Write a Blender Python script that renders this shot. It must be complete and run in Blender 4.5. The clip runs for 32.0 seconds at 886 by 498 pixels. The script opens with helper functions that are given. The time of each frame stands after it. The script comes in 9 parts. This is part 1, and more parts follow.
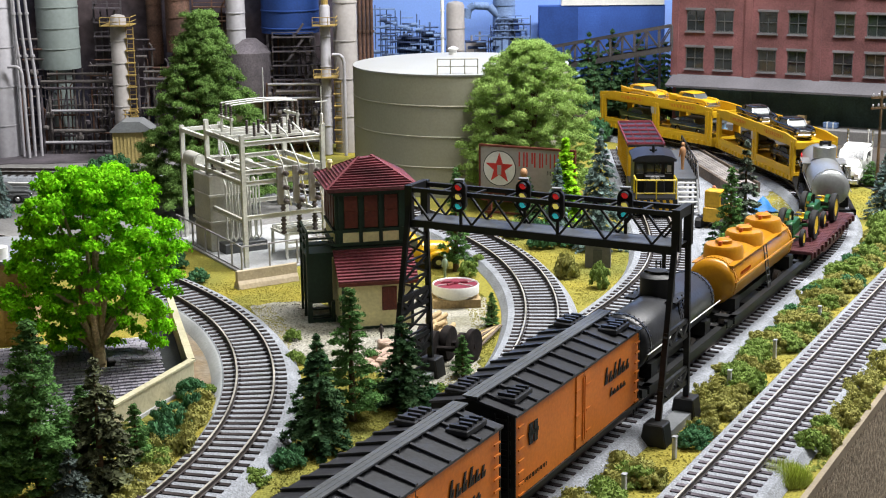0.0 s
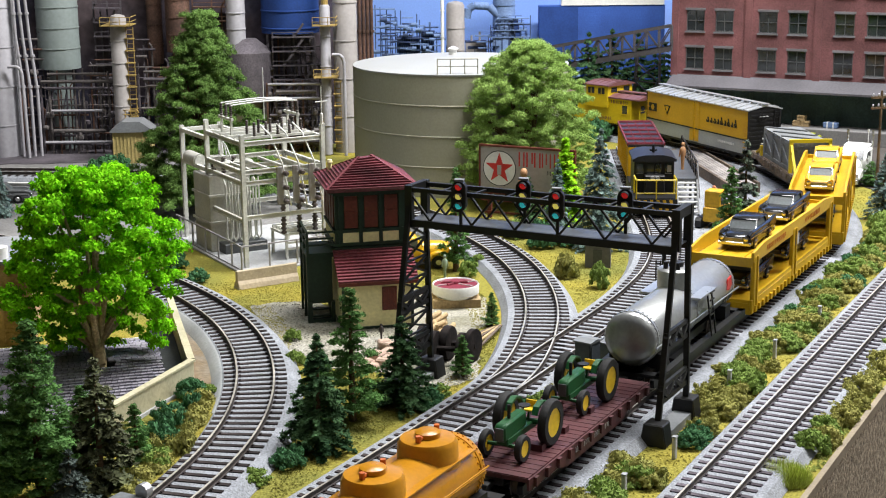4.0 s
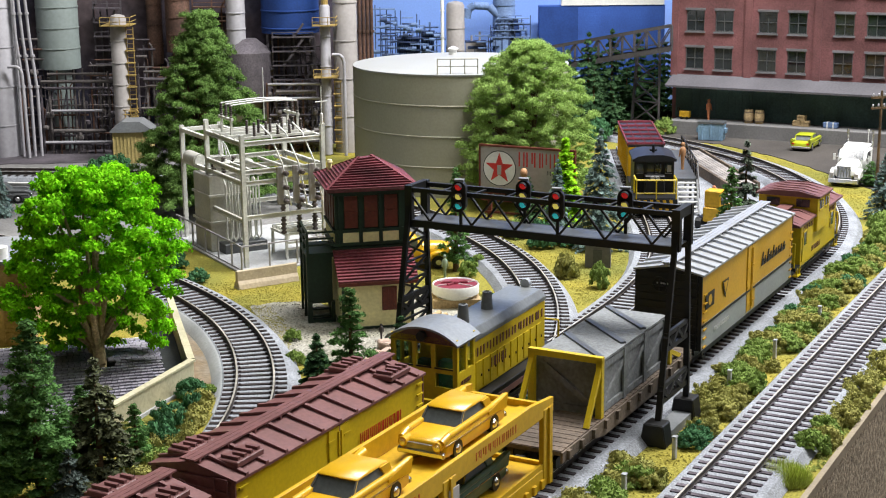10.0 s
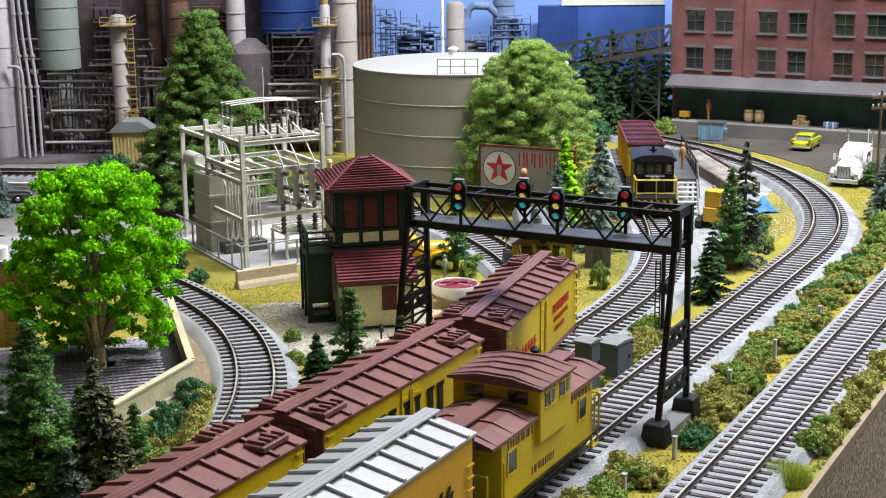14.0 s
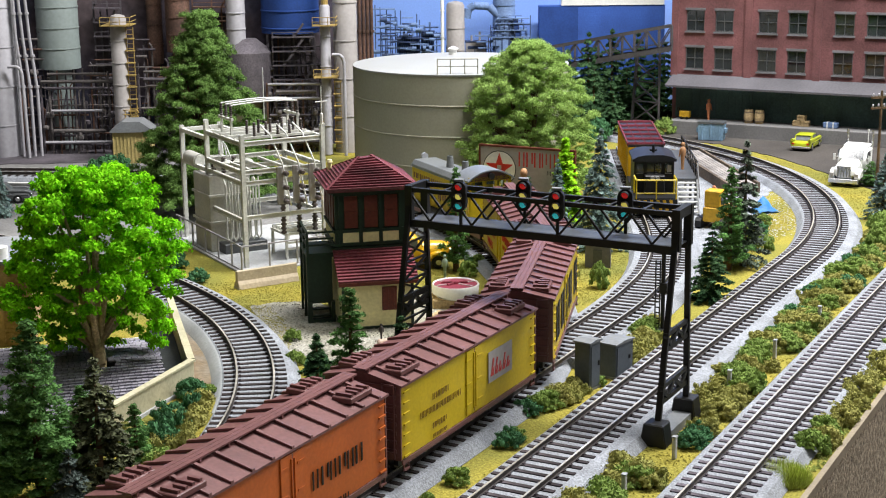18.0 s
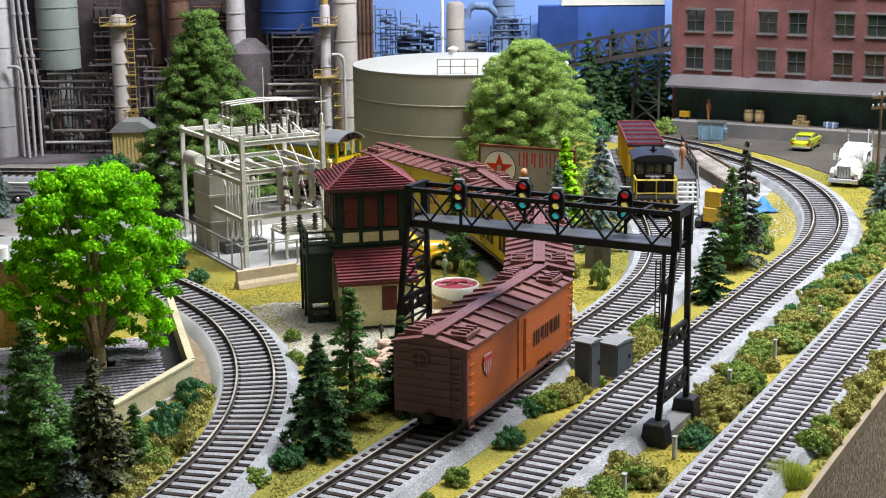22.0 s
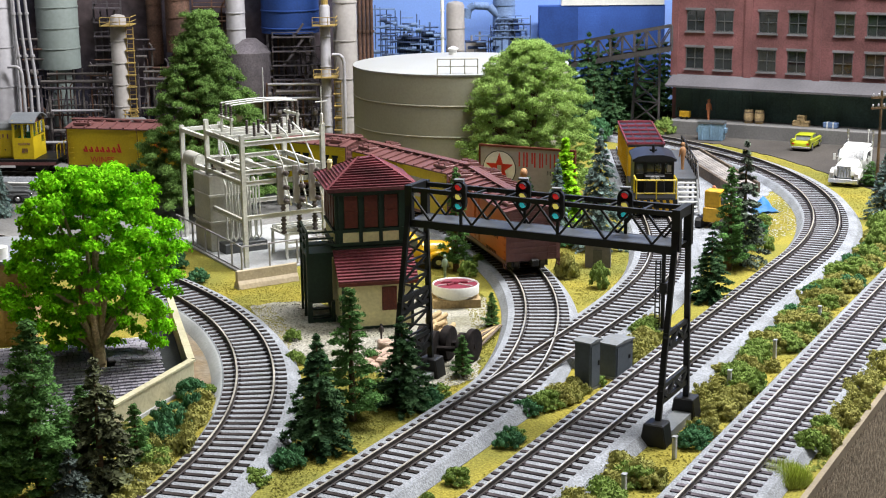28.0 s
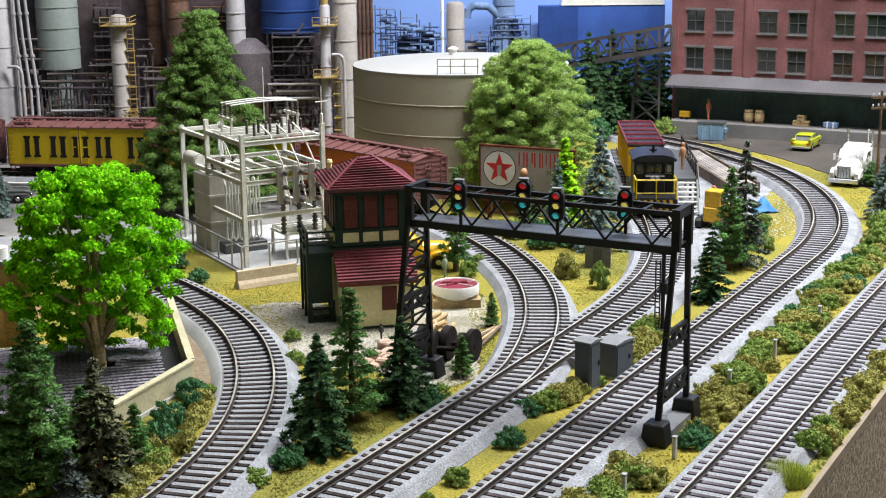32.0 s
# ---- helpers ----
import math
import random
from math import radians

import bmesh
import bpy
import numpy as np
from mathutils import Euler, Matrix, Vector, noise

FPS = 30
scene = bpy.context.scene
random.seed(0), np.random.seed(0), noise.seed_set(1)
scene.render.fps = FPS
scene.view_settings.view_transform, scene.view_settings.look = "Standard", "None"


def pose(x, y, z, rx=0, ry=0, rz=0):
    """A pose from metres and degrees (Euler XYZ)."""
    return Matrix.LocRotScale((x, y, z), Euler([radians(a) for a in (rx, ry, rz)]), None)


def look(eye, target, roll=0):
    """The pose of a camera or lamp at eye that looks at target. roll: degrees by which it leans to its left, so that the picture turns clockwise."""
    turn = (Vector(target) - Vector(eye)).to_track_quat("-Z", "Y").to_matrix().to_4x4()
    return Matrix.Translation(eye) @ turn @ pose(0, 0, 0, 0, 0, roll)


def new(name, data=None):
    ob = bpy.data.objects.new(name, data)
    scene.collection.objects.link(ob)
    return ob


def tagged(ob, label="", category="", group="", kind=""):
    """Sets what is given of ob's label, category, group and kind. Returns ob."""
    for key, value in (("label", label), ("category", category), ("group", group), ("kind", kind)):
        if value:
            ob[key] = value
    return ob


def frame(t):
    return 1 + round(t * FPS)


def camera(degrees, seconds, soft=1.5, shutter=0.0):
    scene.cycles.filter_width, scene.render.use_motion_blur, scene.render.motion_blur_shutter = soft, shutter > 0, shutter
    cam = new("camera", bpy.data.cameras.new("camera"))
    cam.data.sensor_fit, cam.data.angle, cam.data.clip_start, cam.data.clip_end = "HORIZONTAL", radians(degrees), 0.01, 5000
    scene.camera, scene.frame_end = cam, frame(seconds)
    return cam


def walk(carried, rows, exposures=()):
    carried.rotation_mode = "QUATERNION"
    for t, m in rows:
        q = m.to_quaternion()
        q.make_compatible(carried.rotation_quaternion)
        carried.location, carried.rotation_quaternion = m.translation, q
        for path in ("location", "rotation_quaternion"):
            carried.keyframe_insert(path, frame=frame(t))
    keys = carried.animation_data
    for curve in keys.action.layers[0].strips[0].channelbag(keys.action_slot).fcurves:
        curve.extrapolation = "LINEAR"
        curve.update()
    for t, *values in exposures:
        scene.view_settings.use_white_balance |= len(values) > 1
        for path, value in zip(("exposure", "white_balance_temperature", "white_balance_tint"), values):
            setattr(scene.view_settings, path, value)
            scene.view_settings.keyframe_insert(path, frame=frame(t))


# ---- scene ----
# A model railway layout, HO size. Lengths below are millimetres of the layout, turned into metres by U.
U = 0.001
EYE = (0, 0, 0.2165)
VIEW = look(EYE, (0, math.cos(0.2313), 0.2165 - math.sin(0.2313)), -0.55)
cam = camera(33.54, 32.0, soft=1.1)
walk(cam, [(0.0, VIEW), (32.0, VIEW)])
scene.view_settings.exposure = 0.0

# ---------------------------------------------------------------- light
world = bpy.data.worlds.new("room_air")
scene.world = world
world.use_nodes = True
world.node_tree.nodes["Background"].inputs[0].default_value = (0.75, 0.85, 1.0, 1)
world.node_tree.nodes["Background"].inputs[1].default_value = 0.03


def tube_lamp(x, y, z, length, width, watts, tilt=0.0, turn=0.0, colour=(1.0, 0.993, 0.985)):
    d = bpy.data.lights.new("ceiling_lamp", "AREA")
    d.shape, d.size, d.size_y, d.energy, d.color = "RECTANGLE", length, width, watts, colour
    ob = new("ceiling_lamp_light", d)
    ob.matrix_world = pose(x, y, z, tilt, 0, turn)
    return ob


tube_lamp(0.22, 0.80, 1.25, 1.2, 0.14, 12.5)
tube_lamp(0.62, 1.0, 1.05, 1.2, 0.12, 40.0)
tube_lamp(0.90, -0.30, 1.25, 1.2, 0.14, 5.0, 12)


# ---------------------------------------------------------------- materials
def mat(name, c, rough=0.6, metal=0.0, var=0.18, big=40.0, fine=600.0, bump=0.15, c2=None, rnd=0.0, spec=0.4, streak=0.0, island=0.0, leafy=0.0):
    """A surface with colour variation at two scales, fine relief, and a shade of its own per piece."""
    m = bpy.data.materials.new(name)
    m.use_nodes = True
    nt = m.node_tree
    N, Lk = nt.nodes, nt.links
    b = N["Principled BSDF"]
    co = N.new("ShaderNodeTexCoord")
    n1 = N.new("ShaderNodeTexNoise")
    n1.inputs["Scale"].default_value, n1.inputs["Detail"].default_value = big, 4
    n2 = N.new("ShaderNodeTexNoise")
    n2.inputs["Scale"].default_value, n2.inputs["Detail"].default_value = fine, 3
    src = co.outputs["Object"]
    if streak:
        mp = N.new("ShaderNodeMapping")
        mp.inputs["Scale"].default_value = (1, 1, streak)
        Lk.new(src, mp.inputs[0])
        Lk.new(mp.outputs[0], n1.inputs["Vector"])
    else:
        Lk.new(src, n1.inputs["Vector"])
    Lk.new(src, n2.inputs["Vector"])
    c2 = c2 or tuple(max(0, v * (1 - 2.2 * var)) for v in c)
    ramp = N.new("ShaderNodeMapRange")
    ramp.inputs[1].default_value, ramp.inputs[2].default_value = 0.35, 0.68
    Lk.new(n1.outputs["Fac"], ramp.inputs[0])
    mx = N.new("ShaderNodeMix")
    mx.data_type = "RGBA"
    mx.inputs["A"].default_value, mx.inputs["B"].default_value = (*c, 1), (*c2, 1)
    Lk.new(ramp.outputs[0], mx.inputs["Factor"])
    hs = N.new("ShaderNodeHueSaturation")
    Lk.new(mx.outputs["Result"], hs.inputs["Color"])
    mr = N.new("ShaderNodeMapRange")
    mr.inputs[1].default_value, mr.inputs[2].default_value = 0.3, 0.7
    mr.inputs[3].default_value, mr.inputs[4].default_value = 1 - var, 1 + var
    Lk.new(n2.outputs["Fac"], mr.inputs[0])
    val = mr.outputs[0]
    if rnd or island:
        if island:
            g = N.new("ShaderNodeNewGeometry")
            so = g.outputs["Random Per Island"]
        else:
            g = N.new("ShaderNodeObjectInfo")
            so = g.outputs["Random"]
        r = N.new("ShaderNodeMapRange")
        r.inputs[3].default_value, r.inputs[4].default_value = 1 - (rnd or island), 1 + (rnd or island)
        Lk.new(so, r.inputs[0])
        mm = N.new("ShaderNodeMath")
        mm.operation = "MULTIPLY"
        Lk.new(val, mm.inputs[0])
        Lk.new(r.outputs[0], mm.inputs[1])
        val = mm.outputs[0]
    Lk.new(val, hs.inputs["Value"])
    Lk.new(hs.outputs[0], b.inputs["Base Color"])
    b.inputs["Roughness"].default_value = rough
    b.inputs["Metallic"].default_value = metal
    b.inputs["Specular IOR Level"].default_value = spec
    if leafy:
        tl = N.new("ShaderNodeBsdfTranslucent")
        Lk.new(hs.outputs[0], tl.inputs["Color"])
        ms = N.new("ShaderNodeMixShader")
        ms.inputs[0].default_value = leafy
        Lk.new(b.outputs[0], ms.inputs[1])
        Lk.new(tl.outputs[0], ms.inputs[2])
        Lk.new(ms.outputs[0], N["Material Output"].inputs["Surface"])
    if bump:
        bp = N.new("ShaderNodeBump")
        bp.inputs["Strength"].default_value, bp.inputs["Distance"].default_value = bump, 0.0006
        Lk.new(n2.outputs["Fac"], bp.inputs["Height"])
        Lk.new(bp.outputs[0], b.inputs["Normal"])
    return m


def glow(name, c, power):
    m = bpy.data.materials.new(name)
    m.use_nodes = True
    b = m.node_tree.nodes["Principled BSDF"]
    b.inputs["Base Color"].default_value = (*c, 1)
    b.inputs["Emission Color"].default_value = (*c, 1)
    b.inputs["Emission Strength"].default_value = power
    b.inputs["Roughness"].default_value = 0.2
    return m


def glass(name, tint=(0.8, 0.9, 0.9), rough=0.05):
    m = bpy.data.materials.new(name)
    m.use_nodes = True
    b = m.node_tree.nodes["Principled BSDF"]
    b.inputs["Base Color"].default_value = (*tint, 1)
    b.inputs["Transmission Weight"].default_value = 1.0
    b.inputs["Roughness"].default_value = rough
    b.inputs["IOR"].default_value = 1.2
    return m


BALLAST = mat("pale_grey_ballast", (0.29, 0.305, 0.335), 0.95, var=0.34, big=60, fine=1100, bump=1.0, c2=(0.215, 0.225, 0.245), spec=0.15)
TIE = mat("black_brown_tie", (0.045, 0.036, 0.035), 0.85, spec=0.15, var=0.25, rnd=0.3, bump=0.4)
DUSTYTIE = mat("dusty_brown_tie", (0.07, 0.058, 0.062), 0.9, spec=0.12, var=0.3, rnd=0.25, bump=0.4)
LILACTIE = mat("dusty_lilac_tie", (0.125, 0.108, 0.125), 0.9, spec=0.12, var=0.3, rnd=0.2, bump=0.4)
RAIL = mat("nickel_silver_rail", (0.68, 0.64, 0.57), 0.30, 0.4, var=0.25, big=25, bump=0.05)
RAILSIDE = mat("brown_rail_side", (0.06, 0.048, 0.042), 0.6, 0.2, var=0.25, big=25, bump=0.1)
TURF = mat("yellow_green_turf", (0.275, 0.232, 0.042), 1.0, var=0.36, big=22, fine=900, bump=0.9, c2=(0.165, 0.165, 0.04), spec=0.1)
GRAVEL = mat("grey_gravel", (0.34, 0.325, 0.28), 1.0, var=0.45, big=50, fine=800, bump=1.0, c2=(0.20, 0.19, 0.14))
ASPHALT = mat("dark_asphalt", (0.075, 0.066, 0.06), 0.9, var=0.2, big=15, fine=900, bump=0.5)
EARTH = mat("brown_earth", (0.10, 0.075, 0.05), 1.0, var=0.3, big=20, fine=800, bump=0.8)
CARPET = mat("brown_speckled_carpet", (0.33, 0.27, 0.19), 1.0, var=0.6, big=330, fine=620, bump=1.0, c2=(0.15, 0.115, 0.08))
BOARD = mat("pale_wood_edge", (0.27, 0.22, 0.15), 0.7, var=0.12)
PLASTER = mat("painted_plaster", (0.36, 0.36, 0.35), 0.9, var=0.05)
BLACK = mat("black_plastic", (0.007, 0.007, 0.008), 0.5, var=0.3, bump=0.1)
BLACKROOF = mat("black_car_roof", (0.032, 0.033, 0.038), 0.34, var=0.25, bump=0.1)
YELLOW = mat("armour_yellow_paint", (0.58, 0.325, 0.009), 0.42, var=0.08, bump=0.06, big=30)
LEMON = mat("lemon_yellow_paint", (0.58, 0.42, 0.010), 0.45, var=0.08, bump=0.06, big=30)
AMBER = mat("amber_yellow_paint", (0.57, 0.34, 0.010), 0.4, var=0.08, bump=0.06, big=30)
ORANGE = mat("orange_paint", (0.62, 0.17, 0.018), 0.42, var=0.1, bump=0.08, big=30)
TANKORANGE = mat("orange_tank_paint", (0.45, 0.195, 0.008), 0.28, var=0.08, bump=0.06, big=30)
BURNT = mat("burnt_orange_paint", (0.50, 0.115, 0.018), 0.45, var=0.1, bump=0.08)
OXIDE = mat("oxide_brown_paint", (0.175, 0.076, 0.073), 0.42, var=0.15, bump=0.1)
MAROON = mat("maroon_deck_paint", (0.085, 0.022, 0.026), 0.5, var=0.2, bump=0.1)
SILVER = mat("silver_paint", (0.42, 0.43, 0.445), 0.40, 0.45, var=0.07, bump=0.05)
GREYPAINT = mat("grey_paint", (0.20, 0.21, 0.22), 0.5, var=0.12, bump=0.1)
DARKGREY = mat("dark_grey_paint", (0.085, 0.09, 0.095), 0.45, var=0.15, bump=0.1)
WOODGREY = mat("grey_weathered_wood", (0.20, 0.21, 0.215), 0.8, var=0.2, bump=0.5)
WOOD = mat("bare_wood", (0.42, 0.30, 0.16), 0.8, var=0.2, bump=0.4, streak=6)
DECK = mat("brown_plank_deck", (0.16, 0.12, 0.09), 0.85, var=0.25, bump=0.5)
TANKROOF = mat("pale_tank_roof_paint", (0.35, 0.355, 0.35), 0.6, var=0.05, big=10, bump=0.05)
TANKGREY = mat("grey_green_tank_paint", (0.335, 0.325, 0.25), 0.55, var=0.06, big=12, bump=0.08)
WHITE = mat("white_paint", (0.72, 0.72, 0.70), 0.5, var=0.06, bump=0.08)
OFFWHITE = mat("off_white_steelwork", (0.66, 0.66, 0.61), 0.6, var=0.12, bump=0.2)
BANKGREY = mat("smooth_grey_render", (0.30, 0.31, 0.315), 0.9, var=0.12, big=30, bump=0.25)
PATHBROWN = mat("brown_earth", (0.17, 0.125, 0.075), 0.95, var=0.25, big=50, bump=0.5, c2=(0.20, 0.18, 0.15))
CONCRETE = mat("pale_concrete", (0.48, 0.49, 0.50), 0.9, var=0.12, big=30, bump=0.4)
TAN = mat("tan_concrete", (0.46, 0.38, 0.27), 0.85, var=0.12, bump=0.4)
CREAM = mat("cream_clapboard", (0.82, 0.74, 0.40), 0.7, var=0.1, bump=0.1)
PARAPET = mat("dull_cream_render", (0.50, 0.46, 0.31), 0.85, var=0.12, bump=0.15)
GREEN = mat("dark_green_paint", (0.011, 0.032, 0.018), 0.55, var=0.2, bump=0.1)
SHUTTER = mat("red_brown_paint", (0.14, 0.028, 0.016), 0.55, var=0.2, bump=0.2)
ROOFRED = mat("dark_red_shingle", (0.165, 0.036, 0.046), 0.5, var=0.3, rnd=0.25, bump=0.2)
BRICK = mat("red_brick", (0.215, 0.088, 0.09), 0.85, var=0.22, big=25, fine=900, bump=0.3)
GREYTRIM = mat("grey_stone_trim", (0.30, 0.31, 0.33), 0.8, var=0.12)
# Near-black that paints in shade: warehouse interior and the sunken house's gap.
SHADEBLACK = mat("painted_shade_black", (0.02, 0.025, 0.024), 0.7, var=0.3)
BARK = mat("bark", (0.16, 0.10, 0.05), 0.95, var=0.35, bump=0.8)
PALEBARK = mat("pale_bark", (0.56, 0.42, 0.22), 0.95, var=0.35, bump=0.8)
LIME = mat("bright_green_foliage", (0.26, 0.66, 0.012), 0.85, var=0.3, big=60, island=0.28, bump=0.0, spec=0.08, c2=(0.15, 0.46, 0.01), leafy=0.28)
PINE = mat("dark_conifer_foliage", (0.085, 0.165, 0.07), 0.9, var=0.3, big=60, island=0.3, bump=0.0, spec=0.08, c2=(0.02, 0.055, 0.025), leafy=0.28)
PINE2 = mat("deep_green_foliage", (0.15, 0.31, 0.092), 0.9, var=0.3, big=60, island=0.3, bump=0.0, spec=0.08, leafy=0.28)
SPRUCE = mat("blue_green_spruce_foliage", (0.27, 0.38, 0.35), 0.9, var=0.3, big=60, island=0.3, bump=0.0, spec=0.08, leafy=0.28)
FRESH = mat("yellow_lime_foliage", (0.42, 0.80, 0.03), 0.85, var=0.3, island=0.35, bump=0.0, spec=0.08, leafy=0.28)
OLIVE = mat("mid_green_foliage", (0.32, 0.455, 0.13), 0.9, var=0.18, big=50, island=0.26, bump=0.0, spec=0.08, c2=(0.28, 0.42, 0.11), leafy=0.28)
DARKOLIVE = mat("dull_green_foliage", (0.19, 0.325, 0.085), 0.9, var=0.18, big=50, island=0.3, bump=0.0, spec=0.08, leafy=0.28)
BUSH = mat("olive_bush", (0.345, 0.325, 0.10), 0.95, var=0.09, big=80, island=0.07, bump=0.0, spec=0.08, c2=(0.21, 0.225, 0.06), leafy=0.15)
BUSH2 = mat("green_bush", (0.20, 0.29, 0.07), 0.95, var=0.09, big=80, island=0.07, bump=0.0, spec=0.08, leafy=0.15)
BUSH3 = mat("teal_green_bush", (0.075, 0.19, 0.085), 0.95, var=0.09, big=80, island=0.07, bump=0.0, spec=0.08, leafy=0.15)
RED = mat("red_paint", (0.55, 0.025, 0.02), 0.4, var=0.1, bump=0.05)
LAMPRED = glow("red_lens", (0.9, 0.03, 0.03), 0.25)
LAMPYEL = glow("yellow_lens", (0.85, 0.72, 0.15), 0.45)
LAMPGRN = glow("green_lens", (0.04, 0.55, 0.60), 0.35)
GLASS = glass("clear_window")
DARKGLASS = mat("dark_window_glass", (0.03, 0.035, 0.04), 0.08, var=0.2, bump=0.0, spec=0.8)
SKYBLUE = mat("blue_sky_print", (0.22, 0.37, 0.80), 0.9, var=0.06, big=4, bump=0.0)


# ---------------------------------------------------------------- mesh helpers
class Geo:
    """Vertices and faces of one mesh, in millimetres."""

    def __init__(self):
        self.v, self.f = [], []

    def add(self, vs, fs):
        k = len(self.v)
        self.v += [tuple(p) for p in vs]
        self.f += [tuple(i + k for i in q) for q in fs]
        return self

    def box(self, x0, y0, z0, x1, y1, z1, m=None):
        vs = [(x0, y0, z0), (x1, y0, z0), (x1, y1, z0), (x0, y1, z0), (x0, y0, z1), (x1, y0, z1), (x1, y1, z1), (x0, y1, z1)]
        if m:
            vs = [m @ Vector(p) for p in vs]
        return self.add(vs, [(3, 2, 1, 0), (4, 5, 6, 7), (0, 1, 5, 4), (1, 2, 6, 5), (2, 3, 7, 6), (3, 0, 4, 7)])

    def slab(self, x, y, z, sx, sy, sz, rx=0, ry=0, rz=0):
        m = Matrix.Translation((x, y, z)) @ Euler([radians(a) for a in (rx, ry, rz)]).to_matrix().to_4x4()
        return self.box(-sx / 2, -sy / 2, -sz / 2, sx / 2, sy / 2, sz / 2, m)

    def rod(self, a, b, r, r2=None, n=8, cap=True):
        """A round bar from a to b."""
        a, b = Vector(a), Vector(b)
        r2 = r if r2 is None else r2
        w = (b - a).normalized()
        u = w.orthogonal().normalized()
        t = w.cross(u)
        vs = []
        for p, q in ((a, r), (b, r2)):
            for i in range(n):
                c = 2 * math.pi * i / n
                vs.append(p + q * (math.cos(c) * u + math.sin(c) * t))
        fs = [(i, (i + 1) % n, n + (i + 1) % n, n + i) for i in range(n)]
        if cap:
            fs += [tuple(range(n - 1, -1, -1)), tuple(range(n, 2 * n))]
        return self.add(vs, fs)

    def beam(self, a, b, w, h=None):
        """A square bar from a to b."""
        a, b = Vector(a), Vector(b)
        h = w if h is None else h
        d = (b - a).normalized()
        side = d.cross(Vector((0, 0, 1)))
        side = Vector((1, 0, 0)) if side.length < 1e-4 else side.normalized()
        up = side.cross(d)
        vs = [p + side * sx * w / 2 + up * sy * h / 2 for p in (a, b) for sx, sy in ((-1, -1), (1, -1), (1, 1), (-1, 1))]
        return self.add(vs, [(3, 2, 1, 0), (4, 5, 6, 7), (0, 1, 5, 4), (1, 2, 6, 5), (2, 3, 7, 6), (3, 0, 4, 7)])

    def path(self, pts, r, n=6):
        for a, b in zip(pts, pts[1:]):
            self.rod(a, b, r, n=n)
        return self

    def lathe(self, prof, n=24, at=(0, 0, 0), axis="z", caps=True):
        """A turned body: prof is rows of (radius, height)."""
        vs, fs = [], []
        for r, h in prof:
            for i in range(n):
                c = 2 * math.pi * i / n
                p = (r * math.cos(c), r * math.sin(c), h)
                if axis == "x":
                    p = (p[2], p[0], p[1])
                elif axis == "y":
                    p = (p[1], p[2], p[0])
                vs.append((p[0] + at[0], p[1] + at[1], p[2] + at[2]))
        for j in range(len(prof) - 1):
            for i in range(n):
                k = (i + 1) % n
                fs.append((j * n + i, j * n + k, (j + 1) * n + k, (j + 1) * n + i))
        if caps:
            fs.append(tuple(range(n - 1, -1, -1)))
            fs.append(tuple(range((len(prof) - 1) * n, len(prof) * n)))
        else:
            fs += [((len(prof) - 1) * n + i, (len(prof) - 1) * n + (i + 1) % n, (i + 1) % n, i) for i in range(n)]
        return self.add(vs, fs)

    def prism(self, outline, a, b, plane="xz"):
        """A closed outline pushed from a to b along the axis that it lacks."""
        n = len(outline)
        put = {"xz": lambda p, d: (p[0], d, p[1]), "yz": lambda p, d: (d, p[0], p[1]), "xy": lambda p, d: (p[0], p[1], d)}[plane]
        vs = [put(p, d) for d in (a, b) for p in outline]
        fs = [(i, (i + 1) % n, n + (i + 1) % n, n + i) for i in range(n)] + [tuple(range(n - 1, -1, -1)), tuple(range(n, 2 * n))]
        return self.add(vs, fs)

    def sweep(self, line, prof, closed=True):
        """A profile of (across, up) carried along a line of (x, y) or (x, y, z)."""
        n, vs, fs = len(prof), [], []
        for i, p in enumerate(line):
            q0, q1 = line[max(0, i - 1)], line[min(len(line) - 1, i + 1)]
            dx, dy = q1[0] - q0[0], q1[1] - q0[1]
            s = math.hypot(dx, dy) or 1
            for a, h in prof:
                vs.append((p[0] + dy / s * a, p[1] - dx / s * a, h + (p[2] if len(p) > 2 else 0)))
        for i in range(len(line) - 1):
            for j in range(n if closed else n - 1):
                k = (j + 1) % n
                fs.append((i * n + j, i * n + k, (i + 1) * n + k, (i + 1) * n + j))
        if closed:
            fs += [tuple(range(n - 1, -1, -1)), tuple(range((len(line) - 1) * n, len(line) * n))]
        return self.add(vs, fs)

    def mesh(self, name, material, smooth=0.0, bevel=0.0, fix=True):
        me = bpy.data.meshes.new(name)
        me.from_pydata([(x * U, y * U, z * U) for x, y, z in self.v], [], self.f)
        if bevel or fix:
            bm = bmesh.new()
            bm.from_mesh(me)
            if fix:
                bmesh.ops.recalc_face_normals(bm, faces=bm.faces)
            if bevel:
                ed = [e for e in bm.edges if len(e.link_faces) == 2 and e.calc_face_angle(0) > 0.6]
                bmesh.ops.bevel(bm, geom=ed, offset=bevel * U, segments=1, affect="EDGES", clamp_overlap=True)
            bm.to_mesh(me)
            bm.free()
        if smooth:
            me.polygons.foreach_set("use_smooth", [True] * len(me.polygons))
            me.set_sharp_from_angle(angle=radians(smooth))
        for m in material if isinstance(material, (list, tuple)) else [material]:
            me.materials.append(m)
        return me


def part(name, geo, material, parent=None, label="", smooth=0.0, bevel=0.0, at=None, fix=True):
    """One mesh object, under a thing or a part."""
    me = geo if isinstance(geo, bpy.types.Mesh) else geo.mesh(name, material, smooth, bevel, fix)
    ob = new(name, me)
    if parent:
        ob.parent = parent
    if at is not None:
        ob.matrix_basis = at if isinstance(at, Matrix) else mm(*at)
    if label:
        ob["label"] = label
    return ob


def mm(x, y, z, rx=0, ry=0, rz=0):
    return pose(x * U, y * U, z * U, rx, ry, rz)


